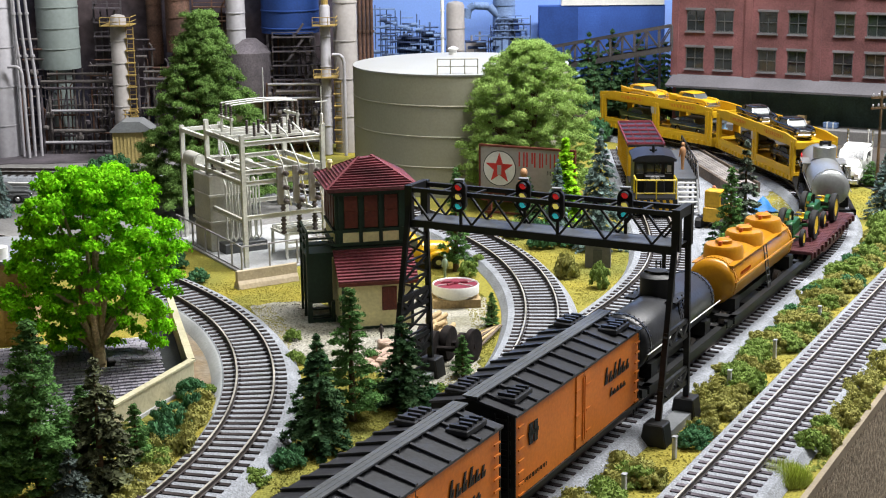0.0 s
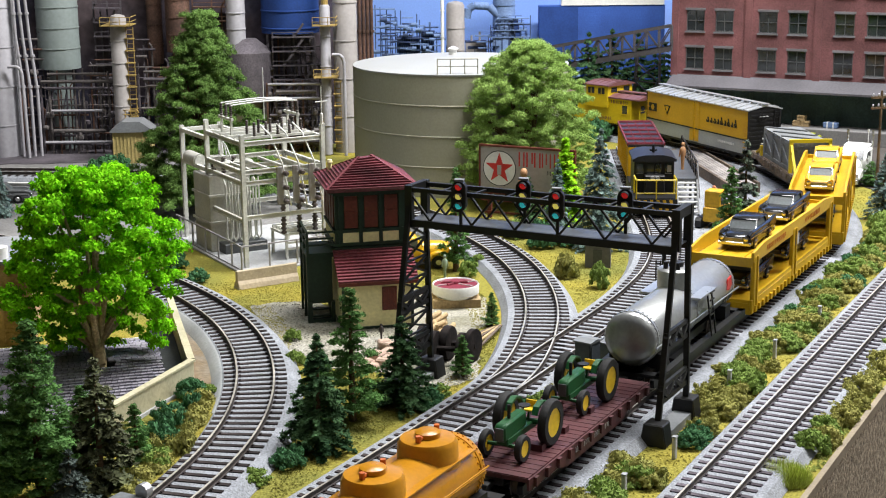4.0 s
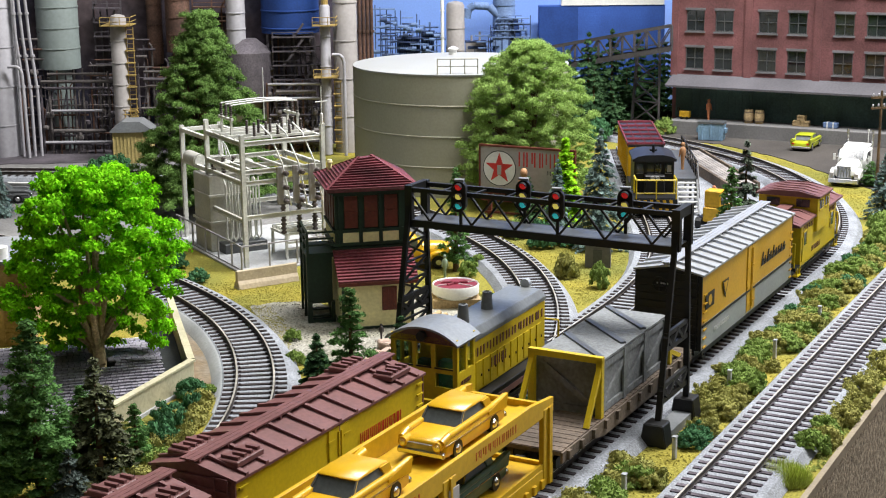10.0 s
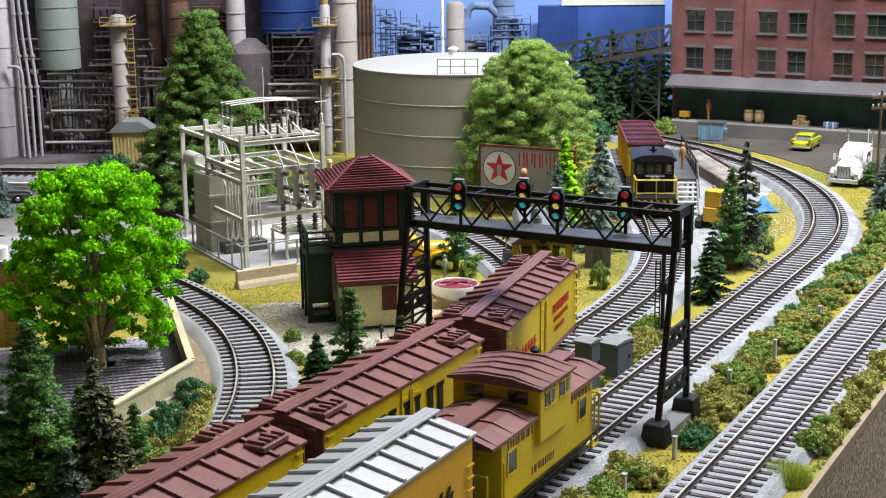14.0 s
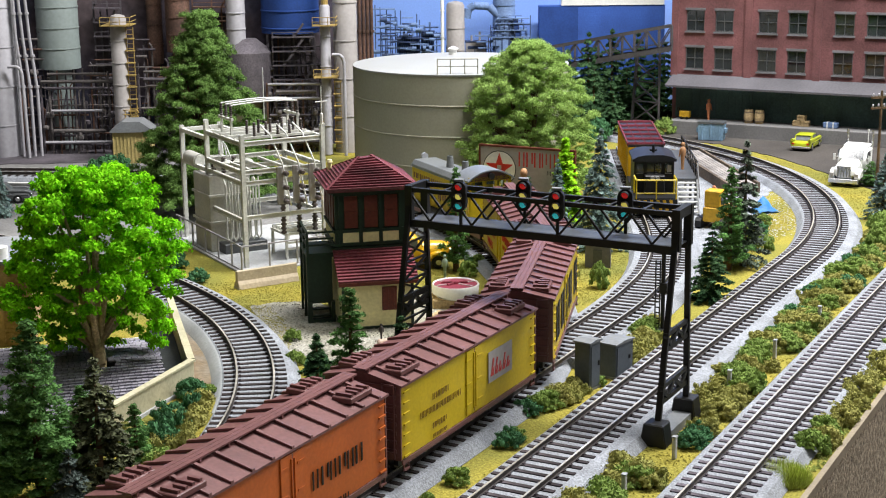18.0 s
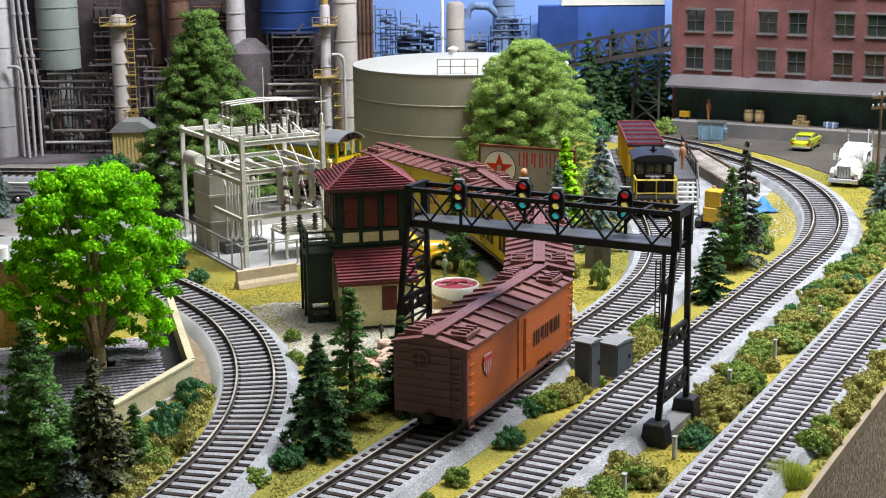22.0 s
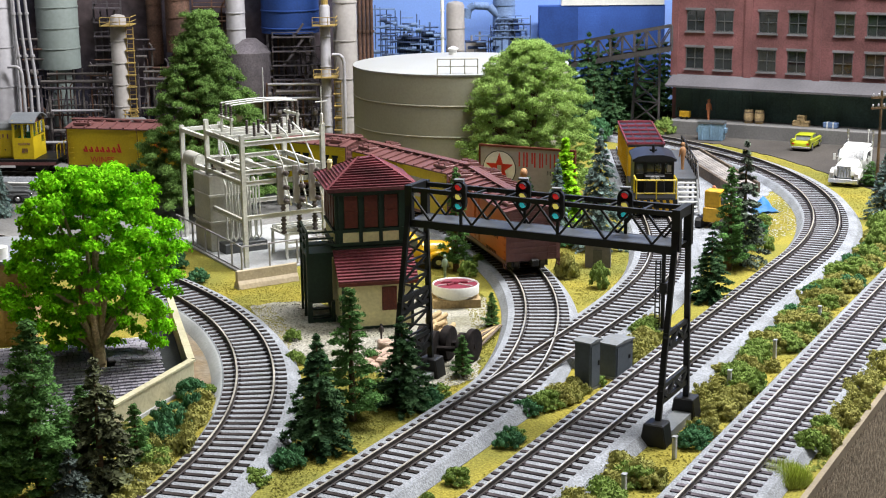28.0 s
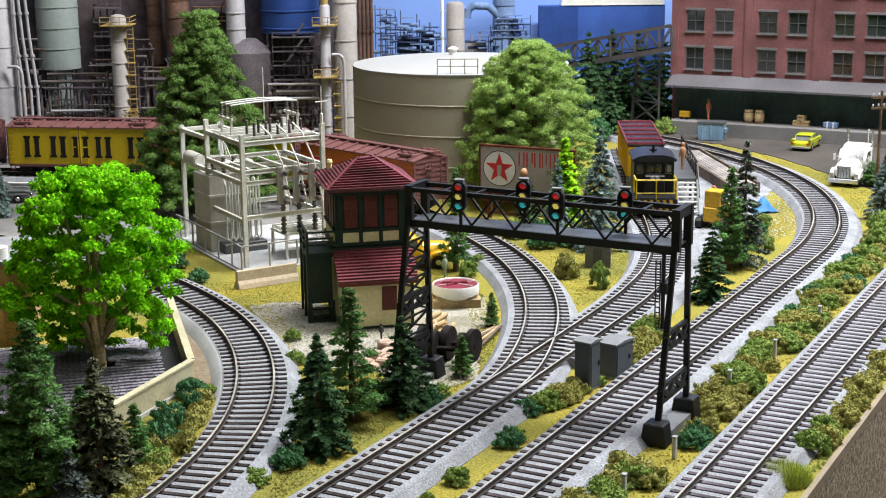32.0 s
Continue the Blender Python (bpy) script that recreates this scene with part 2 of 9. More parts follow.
def thing(name, label, category, at=(0, 0, 0), rz=0, group="", kind=""):
    ob = new(name)
    ob.empty_display_size = 0.01
    ob.matrix_basis = mm(*at, 0, 0, rz)
    return tagged(ob, label, category, group, kind)


def solid(name, geo, material, label, category="", kind="", group="", smooth=0.0, bevel=0.0, at=None):
    return tagged(part(name, geo, material, None, "", smooth, bevel, at), label, category, group, kind)


# ---------------------------------------------------------------- the tracks' lines
DIR, NRM = Vector((0.4757, 0.8796)), Vector((0.8796, -0.4757))
GROUND = -8.0


def lane(n, s):
    p = NRM * n + DIR * s
    return (p.x, p.y)


class Line:
    """A track's centre line from headings (degrees) at lengths along it; straight beyond both ends."""

    def __init__(self, start, knots, step=4.0, climb=None):
        self.climb = climb
        self.s0, self.step = knots[0][0], step
        self.n = int((knots[-1][0] - knots[0][0]) / step)
        self.pts, x, y = [start], start[0], start[1]
        ks, hs = [k[0] for k in knots], [k[1] for k in knots]
        self.h0, self.h1 = radians(hs[0]), radians(hs[-1])
        for i in range(self.n):
            h = radians(float(np.interp(self.s0 + (i + 0.5) * step, ks, hs)))
            x, y = x + math.cos(h) * step, y + math.sin(h) * step
            self.pts.append((x, y))

    def at(self, s):
        u = (s - self.s0) / self.step
        if u < 0:
            p, d = self.pts[0], u * self.step
            return Vector((p[0] + math.cos(self.h0) * d, p[1] + math.sin(self.h0) * d))
        if u >= self.n:
            p, d = self.pts[-1], (u - self.n) * self.step
            return Vector((p[0] + math.cos(self.h1) * d, p[1] + math.sin(self.h1) * d))
        i = int(u)
        a, b, t = Vector(self.pts[i]), Vector(self.pts[i + 1]), u - i
        return a.lerp(b, t)

    def up(self, s):
        """Height of the rail above the layout's level: climb is (from, to, rise)."""
        if not self.climb:
            return 0.0
        u = min(1.0, max(0.0, (s - self.climb[0]) / (self.climb[1] - self.climb[0])))
        return self.climb[2] * u * u * (3 - 2 * u)

    def heading(self, s):
        d = self.at(s + 3) - self.at(s - 3)
        return math.degrees(math.atan2(d.y, d.x))

    def run(self, s0, s1, step=6.0):
        k = max(1, int(abs(s1 - s0) / step))
        return [(*self.at(s0 + (s1 - s0) * i / k), self.up(s0 + (s1 - s0) * i / k)) for i in range(k + 1)]


H0 = 61.6
TRACK_R = Line(lane(-159.0, -1500), [(-1500, H0), (1700, H0)])
TRACK_M = Line(lane(-227.6, -1500), [(-1500, H0), (899, H0), (899.1, H0), (899 + 7.924 * 125, H0 + 125), (899 + 7.924 * 125 + 400, H0 + 125)])
TRACK_C = Line(lane(-283.4, -1500), [(-1500, H0), (566, H0), (620, 75.7), (700, 85.0), (780, 95.6), (860, 106.3), (940, 116.0), (1020, 131.0), (1100, 144.3), (1180, 156.2), (1260, 167.8), (1340, 174.3), (1440, 178.7), (1900, 181.7)], climb=(900, 1400, 5.8))
TRACK_S = Line(lane(-283.4, 540), [(540, H0), (640, 62.6), (720, 62.9), (800, 69.9), (880, 82.0), (960, 87.2), (1060, 86.8), (1300, 87)])
TRACK_L = Line((-341.3, 1.7), [(0, 65.0), (520, 65.0), (600, 76.6), (680, 91.2), (760, 103.8), (840, 117.5), (920, 128.0), (1000, 137.6), (1080, 148.1), (1160, 159.5), (1242, 171.1), (1742, 178)])

TIE_GEO = Geo().box(-1.2, -14.9, -5.6, 1.2, 14.9, -2.3)
for tie_plate in (-10.2, -7.3, 7.3, 10.2):
    TIE_GEO.box(-0.7, tie_plate - 0.45, -2.4, 0.7, tie_plate + 0.45, -1.75)
TIE_MESH = {m.name: TIE_GEO.mesh("tie", m) for m in (TIE, DUSTYTIE, LILACTIE)}
RAILPROF = [(-0.62, -2.4), (0.62, -2.4), (0.62, -2.2), (0.28, -1.9), (0.28, -0.7), (0.45, -0.5), (0.45, 0.0), (-0.45, 0.0), (-0.45, -0.5), (-0.28, -0.7), (-0.28, -1.9), (-0.62, -2.2)]


def ballast_bed(line, s0, s1, name, wl=17.0, w=17.0):
    prof = [(-wl - 4, GROUND - 8), (-wl - 3.6, GROUND + 0.3), (-wl, -3.6), (-15, -2.8), (0, -2.72), (15, -2.8), (w, -3.6), (w + 3.6, GROUND + 0.3), (w + 4, GROUND - 8)]
    solid(name, Geo().sweep(line.run(s0, s1, 8), prof), BALLAST, "pale grey stone ballast under a model track", "ballast", "structure")


def lay_track(line, s0, s1, t0, t1, label, wl=17.0, wr=17.0, pitch=6.66, r0=None, tie=TIE):
    """Ballast, two rails, and ties: t0 to t1 singly."""
    ballast_bed(line, s0, s1, "ballast", wl, wr)
    a = thing("railway_track", label, "track", group="tracks of the layout")
    for off in (-8.75, 8.75):
        part("rail", Geo().sweep(line.run(r0 if r0 is not None else s0, s1, 5), [(off + x, h) for x, h in RAILPROF]), RAILSIDE, a, smooth=40, fix=False)
        part("rail_head", Geo().sweep(line.run(r0 if r0 is not None else s0, s1, 5), [(off - 0.46, -0.2), (off + 0.46, -0.2), (off + 0.40, 0.12), (off - 0.40, 0.12)]), RAIL, a, "bright rail head", fix=False)
    s, rest = s0 + 3, Geo()
    while s < s1:
        p, h = line.at(s), line.heading(s)
        if t0 <= s <= t1:
            part("tie", TIE_MESH[tie.name], tie, a, at=mm(p.x, p.y, line.up(s), 0, 0, h))
        else:
            m = Matrix.Translation((p.x, p.y, line.up(s))) @ Euler((0, 0, radians(h))).to_matrix().to_4x4()
            rest.box(-1.2, -14.9, -5.6, 1.2, 14.9, -2.3, m)
        s += pitch
    if rest.v:
        tagged(part("tie_rows", rest, tie, a, fix=False), kind="stuff")
    return a


# ---------------------------------------------------------------- the room and the table
def room():
    x0, x1, y0, y1, z0, z1 = -2200, 2200, -2200, 2100, -950, 1500
    solid("floor", Geo().box(x0, y0, z0 - 50, x1, y1, z0), CARPET, "brown speckled carpet floor of the room", kind="structure")
    solid("ceiling", Geo().box(x0, y0, z1, x1, y1, z1 + 50), PLASTER, "plain pale ceiling of the room", kind="structure")
    solid("wall_north", Geo().box(x0, y1, z0, x1, y1 + 60, z1), PLASTER, "plain pale plaster wall", kind="structure")
    solid("wall_south", Geo().box(x0, y0 - 60, z0, x1, y0, z1), PLASTER, "plain pale plaster wall", kind="structure")
    solid("wall_west", Geo().box(x0 - 60, y0, z0, x0, y1, z1), PLASTER, "plain pale plaster wall", kind="structure")
    solid("wall_east", Geo().box(x1, y0, z0, x1 + 60, y1, z1), PLASTER, "plain pale plaster wall", kind="structure")


def ground():
    a, b = lane(-131, -1500), lane(-131, 1000)
    outline = [a, b, (700, 1000), (700, 2090), (-2190, 2090), (-2190, a[1])]
    g = Geo().prism(outline, GROUND - 30, GROUND, "xy")
    solid("ground", g, TURF, "yellow-green flocked turf ground of the layout", "ground", "structure")
    e0, e1 = lane(-129.8, -1500), lane(-129.8, 1000)
    solid("trim", Geo().sweep([e0, e1], [(-1.2, GROUND - 3), (1.2, GROUND - 3), (1.2, GROUND + 1.0), (-1.2, GROUND + 1.0)]), BOARD, "pale wood edge strip of the layout", "edge strip", "structure")
    f0, f1 = lane(-130.4, -1500), lane(-130.4, 1000)
    solid("fascia", Geo().sweep([f0, f1], [(-0.8, -500), (1.4, -500), (1.4, GROUND - 3.2), (-0.8, GROUND - 3.2)]), CARPET, "brown speckled carpet fascia below the layout edge", "fascia", "structure")


room()
ground()
lay_track(TRACK_R, 200, 1100, 360, 900, "straight model railway track with dark ties on pale ballast", 18, 18.0, tie=LILACTIE)
lay_track(TRACK_M, -1500, 1890, 360, 1320, "model railway track curving away on pale ballast", 16.5, 21, tie=DUSTYTIE)
lay_track(TRACK_C, -1500, 1700, 330, 1180, "model railway track with a turnout to a curve", 18.5, 17.0)
lay_track(TRACK_S, 640, 1280, 660, 1180, "model railway siding leading to a parked engine", 19, 21, r0=548)
lay_track(TRACK_L, 200, 1740, 430, 860, "curved model railway track beside the trees", 16.2, 18.5)
solid("turf_bank", Geo().sweep(TRACK_L.run(380, 690, 8), [(-36, GROUND - 1), (-32, GROUND + 0.8), (-21, -4.6), (-16.4, -3.5), (-16.4, GROUND - 1)]), TURF, "yellow-green turf bank beside the curved track", "turf bank", "structure")
solid("concrete_bank", Geo().sweep(TRACK_L.run(672, 980, 6), [(-22.0, GROUND - 1), (-21.2, GROUND + 0.4), (-17.0, -3.5), (-16.0, -3.2), (-15.2, -3.3), (-15.2, GROUND - 1)]), BANKGREY, "smooth grey rendered bank beside the curved track", "bank", "structure", smooth=40)
solid("sunken_path", Geo().sweep(TRACK_L.run(672, 900, 6), [(-30, GROUND - 1), (-30, GROUND + 0.45), (-20.4, GROUND + 0.45), (-20.4, GROUND - 1)]), PATHBROWN, "brown earth path below the bank", "path", "structure")


# ---------------------------------------------------------------- ground patches
def patch(name, outline, material, label, z=0.5):
    """A thin spread of material on the turf, with a wandering edge."""
    pts, n = [], len(outline)
    rng = random.Random(len(label) * 7 + n)
    for i in range(n):
        a, b = Vector(outline[i]), Vector(outline[(i + 1) % n])
        k = max(2, int((b - a).length / 7))
        for j in range(k):
            p = a.lerp(b, j / k)
            pts.append((p.x + rng.uniform(-1.6, 1.6), p.y + rng.uniform(-2.5, 2.5)))
    solid(name, Geo().prism(pts, GROUND - 0.5, GROUND + z, "xy"), material, label, kind="structure")


def grit(name, outline, count, size, material, label, seed):
    """Loose crumbs scattered in an outline."""
    rng = random.Random(seed)
    xs, ys = [p[0] for p in outline], [p[1] for p in outline]
    g = Geo()
    tries = 0
    while len(g.v) < count * 4 and tries < count * 6:
        tries += 1
        x, y = rng.uniform(min(xs), max(xs)), rng.uniform(min(ys), max(ys))
        inside, j = False, len(outline) - 1
        for i in range(len(outline)):
            (xi, yi), (xj, yj) = outline[i], outline[j]
            if (yi > y) != (yj > y) and x < (xj - xi) * (y - yi) / (yj - yi) + xi:
                inside = not inside
            j = i
        if not inside:
            continue
        s, c = size * rng.uniform(0.5, 1.3), rng.uniform(0, 6.3)
        g.add([(x + s * math.cos(c + q), y + s * math.sin(c + q), GROUND + 0.3) for q in (0, 2.1, 4.2)] + [(x, y, GROUND + 0.35 + 0.55 * s)], [(0, 1, 3), (1, 2, 3), (2, 0, 3)])
    tagged(part(name, g, material, None, fix=False), label, "gravel" if "stone" in label else "turf", kind="stuff")


YARDGREY = mat("dull_yard_concrete", (0.23, 0.225, 0.22), 0.9, var=0.25, big=18, bump=0.4)
patch("road", [(150, 1440), (262, 1372), (294, 1310), (317, 1240), (336, 1160), (352, 1090), (560, 1000), (690, 1050), (690, 1200), (430, 1345), (226, 1440), (190, 1500)], ASPHALT, "dark grey asphalt yard before the warehouse", 0.6)
patch("pavement", [(-520, 940), (-250, 930), (-190, 965), (-160, 1000), (-70, 985), (-30, 1030), (-30, 1130), (-150, 1180), (-260, 1330), (-900, 1335), (-900, 940)], YARDGREY, "worn grey concrete yard beside the track", 0.5)
TOWERGRAVEL = [(-112, 815), (-78, 826), (-58, 800), (-20, 765), (20, 748), (16, 680), (-5, 655), (-26, 690), (-64, 700), (-92, 745)]
patch("gravel_spread", [(-22, 768), (14, 752), (27, 775), (24, 825), (6, 858), (-24, 842)], GRAVEL, "grey gravel spread round the drum stand", 0.35)
patch("gravel_yard", TOWERGRAVEL, GRAVEL, "grey gravel yard round the signal tower", 0.4)
LOCOGRAVEL = [(158, 905), (196, 965), (262, 1150), (250, 1240), (226, 1310), (195, 1310), (176, 1200), (176, 1056)]
patch("gravel_apron", LOCOGRAVEL, BALLAST, "pale gravel apron beside the loading dock", 0.45)
grit("loose_gravel", TOWERGRAVEL, 2600, 1.0, GRAVEL, "loose grey stone crumbs", 3)
grit("loose_stone", [(196, 955), (240, 985), (268, 1050), (270, 1110), (256, 1150), (240, 1080), (222, 1020)], 620, 0.65, CONCRETE, "loose white stone crumbs on the turf", 15)
grit("loose_stone", LOCOGRAVEL, 1500, 1.0, BALLAST, "loose pale stone crumbs", 5)
grit("turf_crumbs", [lane(-207, 400), lane(-207, 1000), lane(-180, 1000), lane(-180, 400)], 6500, 0.54, TURF, "yellow-green flocked turf crumbs", 6)
grit("turf_crumbs", [lane(-251, 380), lane(-251, 760), lane(-246, 760), lane(-246, 380)], 1170, 0.54, TURF, "yellow-green flocked turf crumbs", 7)
grit("turf_crumbs", [(-70, 520), (-30, 600), (0, 660), (-20, 690), (-60, 690), (-66, 600)], 3380, 0.54, TURF, "yellow-green flocked turf crumbs", 8)
grit("turf_crumbs", [(70, 800), (100, 830), (128, 960), (100, 1030), (30, 1000), (60, 900)], 4680, 0.54, TURF, "yellow-green flocked turf crumbs", 9)
grit("turf_crumbs", [(-160, 860), (-60, 900), (-40, 850), (-90, 820), (-120, 820)], 2860, 0.54, TURF, "yellow-green flocked turf crumbs", 10)
grit("turf_crumbs", [(-130, 820), (-112, 800), (-100, 760), (-96, 720), (-80, 700), (-80, 760), (-100, 815)], 1950, 0.60, TURF, "yellow-green flocked turf crumbs", 12)
grit("turf_crumbs", [(-5, 640), (20, 690), (30, 760), (24, 830), (14, 870), (-10, 900), (-14, 860), (14, 800), (16, 720), (-2, 670)], 2860, 0.60, TURF, "yellow-green flocked turf crumbs", 13)
grit("turf_crumbs", [(280, 1200), (310, 1120), (300, 1000), (330, 980), (345, 1090), (318, 1225), (290, 1310)], 2340, 0.66, TURF, "yellow-green flocked turf crumbs", 14)
grit("turf_crumbs", [(190, 900), (270, 1050), (262, 1120), (200, 990)], 2860, 0.54, TURF, "yellow-green flocked turf crumbs", 11)


# ---------------------------------------------------------------- storage tank
def storage_tank():
    a = thing("storage_tank", "grey-green steel storage tank with a pale roof", "tank", (16, 1212, GROUND))
    part("shell", Geo().lathe([(88, 0), (88, 95.5)], 96), TANKGREY, a, smooth=40)
    part("roof", Geo().lathe([(88.4, 95.0), (88.6, 96.2), (60, 98.4), (3, 101.5)], 96), TANKROOF, a, "pale grey-white roof", smooth=50)
    for z in (24, 48, 72):
        part("weld_seam", Geo().lathe([(88.02, z - 0.5), (88.5, z - 0.2), (88.5, z + 0.2), (88.02, z + 0.5)], 96), TANKGREY, a, smooth=60)
    part("roof_vent", Geo().lathe([(3.4, 99), (3.4, 104), (4.4, 104.2), (4.4, 105.4), (1, 107)], 16), WHITE, a, smooth=40, at=(-6, 30, 0))
    rail = part("roof_railing", Geo().path([(-19, -83, 108), (12, -84, 108)], 0.45).path([(-19, -83, 102.5), (12, -84, 102.5)], 0.4), TANKGREY, a, "thin grey handrail")
    for x in (-19, -9, 2, 12):
        part("post", Geo().rod((x, -84, 90), (x, -84, 108), 0.45), TANKGREY, rail)
    part("weld_line", Geo().box(-88.6, -3, 0.1, -87.9, -2.4, 95), TANKGREY, a)


storage_tank()


# ---------------------------------------------------------------- brick warehouse
DOCKGREY = mat("weathered_dock_concrete", (0.18, 0.175, 0.175), 0.9, var=0.15, big=25, bump=0.4)


CANOPY = mat("grey_canopy_sheet", (0.105, 0.10, 0.112), 0.8, var=0.15, big=20)
DULLTRIM = mat("dull_stone_trim", (0.17, 0.165, 0.175), 0.8, var=0.12)


DOCKGREEN = mat("dark_teal_dock_paint", (0.075, 0.13, 0.125), 0.7, var=0.2)


def warehouse():
    a = thing("brick_warehouse", "red brick warehouse with grey-silled windows and a canopied dock", "building", (227, 1437, GROUND), -28.4)
    x0, x1 = -11.6, 330
    top = 215
    cols = [(3.0, 21.4), (32.3, 50.4), (75.5, 93.6), (104.5, 122.3), (148.3, 166.6), (178, 196), (222, 240), (250, 268), (292, 310)]
    rows = [(62.7, 83.8), (99.7, 120), (137, 157.3), (174, 194.5)]
    w = Geo()
    xs = [x0] + [v for c in cols for v in c] + [x1]
    zs = [56] + [v for r in rows for v in r] + [top]
    for i in range(len(xs) - 1):
        for j in range(len(zs) - 1):
            if not (i % 2 == 1 and j % 2 == 1):
                w.box(xs[i], 25, zs[j], xs[i + 1], 31, zs[j + 1])
    w.box(x0, 31, 0, x0 + 6, 150, top).box(x1 - 6, 31, 0, x1, 150, top).box(x0, 144, 0, x1, 150, top)
    part("wall", w, BRICK, a)
    part("roof", Geo().box(x0 + 6, 31, top - 3, x1 - 6, 144, top), ASPHALT, a)
    # Added near-black sheet: paints the unlit room behind the windows.
    part("inner_wall", Geo().box(x0 + 6, 60, 40, x1 - 6, 62, top - 3), SHADEBLACK, a)
    for x in (-11.6, 62.5, 129.5, 205, 280):
        part("pilaster", Geo().box(x, 23.2, 56, x + 7, 25, top), BRICK, a)
    part("cornice", Geo().box(x0 - 2, 22, top, x1 + 2, 33, top + 4), GREYTRIM, a)
    for c in cols:
        for r in rows[:4]:
            win = part("window", Geo().box(c[0], 26.6, r[0], c[1], 27.0, r[1]), DARKGLASS, a, "dark glazed sash window")
            fr = Geo()
            for x in (c[0] + 0.5, (c[0] + c[1]) / 2, c[1] - 0.5):
                fr.box(x - 0.35, 25.8, r[0], x + 0.35, 26.6, r[1])
            for z in (r[0] + 0.5, (r[0] + r[1]) / 2, r[1] - 0.5):
                fr.box(c[0], 25.7, z - 0.35, c[1], 26.55, z + 0.35)
            part("window_frame", fr, DARKGREY, win, fix=False)
            part("sill", Geo().box(c[0] - 1, 23.4, r[0] - 1.6, c[1] + 1, 26, r[0]), DULLTRIM, win)
            part("lintel", Geo().box(c[0] - 1, 24.2, r[1], c[1] + 1, 26, r[1] + 2.2), DULLTRIM, win)
    part("canopy", Geo().prism([(3, 46.2), (25, 55.5), (25, 57.0), (3, 48.2)], x0 + 2, x1 + 6, "yz"), CANOPY, a, "grey sheet canopy")
    part("dock", Geo().box(x0 + 8, 0, 0, x1, 30, 14), DOCKGREY, a, "grey concrete loading dock", bevel=0.6)
    lower = Geo().box(x0 + 4, 30, 14, x1, 33, 56)
    part("dock_wall", lower, DOCKGREEN, a, "dark shaded dock wall")
    for i, x in enumerate((8, 45, 84, 132, 170, 208, 250)):
        d = part("dock_door", Geo().box(x, 29, 14, x + 26, 30, 44), DOCKGREEN, a, "dark green sliding dock door")
        for k in range(4):
            part("door_rib", Geo().box(x + 1 + k * 7, 28.5, 14, x + 2 + k * 7, 29, 44), DOCKGREEN, d)


warehouse()


# ---------------------------------------------------------------- conveyor bridge behind
CONVEYOR = mat("dark_conveyor_steel", (0.095, 0.088, 0.092), 0.6, var=0.2)


def conveyor():
    a = thing("conveyor_bridge", "dark grey steel truss conveyor bridge on trestle legs", "conveyor", (227, 1456, GROUND))
    p, q = Vector((0, 0, 88)), Vector((-190, 130, 42))
    for y in (-5, 5):
        s = Vector((0, y, 0))
        part("bottom_chord", Geo().beam(p + s - Vector((0, 0, 5)), q + s - Vector((0, 0, 5)), 2, 5), CONVEYOR, a)
        part("top_chord", Geo().beam(p + s + Vector((0, 0, 17)), q + s + Vector((0, 0, 17)), 2, 2.4), CONVEYOR, a)
        for i in range(17):
            u, w = p.lerp(q, i / 17) + s, p.lerp(q, (i + 1) / 17) + s
            g = Geo().beam(u - Vector((0, 0, 4)), u + Vector((0, 0, 17)), 1.2)
            part("strut", g, CONVEYOR, a)
            d = (u - Vector((0, 0, 3)), w + Vector((0, 0, 16))) if i % 2 else (u + Vector((0, 0, 16)), w - Vector((0, 0, 3)))
            part("brace", Geo().beam(*d, 1.0), CONVEYOR, a)
    part("belt", Geo().beam(p + Vector((0, 0, 1)), q + Vector((0, 0, 1)), 9, 1), DARKGREY, a)
    t = part("trestle", Geo().beam((-8, 20, 0), (-8, 20, 80), 2.2).beam((-32, 45, 0), (-28, 40, 74), 2.2), CONVEYOR, a)
    for z in (6, 26, 46):
        part("cross_brace", Geo().beam((-8, 20, z), (-30, 42, z + 20), 1.2).beam((-30, 42, z), (-8, 20, z + 20), 1.2).beam((-8, 20, z), (-30, 42, z), 1.2), CONVEYOR, t)


conveyor()


# ---------------------------------------------------------------- refinery and sky behind
RUST = mat("rusty_steel", (0.16, 0.085, 0.06), 0.8, var=0.35, big=30)
LILAC = mat("pale_lilac_steel", (0.42, 0.41, 0.44), 0.6, 0.2, var=0.08, big=20, fine=300, streak=0.2, bump=0.03)
PALEGREEN = mat("pale_grey_green_steel", (0.22, 0.26, 0.25), 0.6, var=0.08, big=15, fine=300, streak=0.15, bump=0.03)
DUSK = mat("purple_grey_steel", (0.115, 0.10, 0.115), 0.7, var=0.3, big=30)
YCAGE = mat("yellow_ladder_paint", (0.43, 0.30, 0.09), 0.6, var=0.2)
BLUEFAR = mat("blue_far_steel", (0.045, 0.075, 0.17), 0.7, var=0.3, big=40)
BLUEPALE = mat("pale_blue_far_steel", (0.16, 0.25, 0.46), 0.7, var=0.2, big=40)
BLUEDEEP = mat("deep_blue_sheet", (0.014, 0.055, 0.24), 0.7, var=0.12, big=30)
SKIN = mat("beige_far_steel", (0.37, 0.345, 0.335), 0.7, var=0.08, big=30, fine=300, bump=0.03)

DULLPIPE = mat("dull_brown_grey_pipe", (0.17, 0.15, 0.145), 0.7, var=0.3, big=30)
patch("refinery_yard", [(-900, 1300), (-420, 1296), (-300, 1300), (-225, 1310), (-215, 1398), (-900, 1398)], DUSK, "dusky purple-brown ground under the refinery", 0.9)


def gx(u):
    return -402 + 0.514 * u


def gz(v):
    return 133 - 0.515 * v


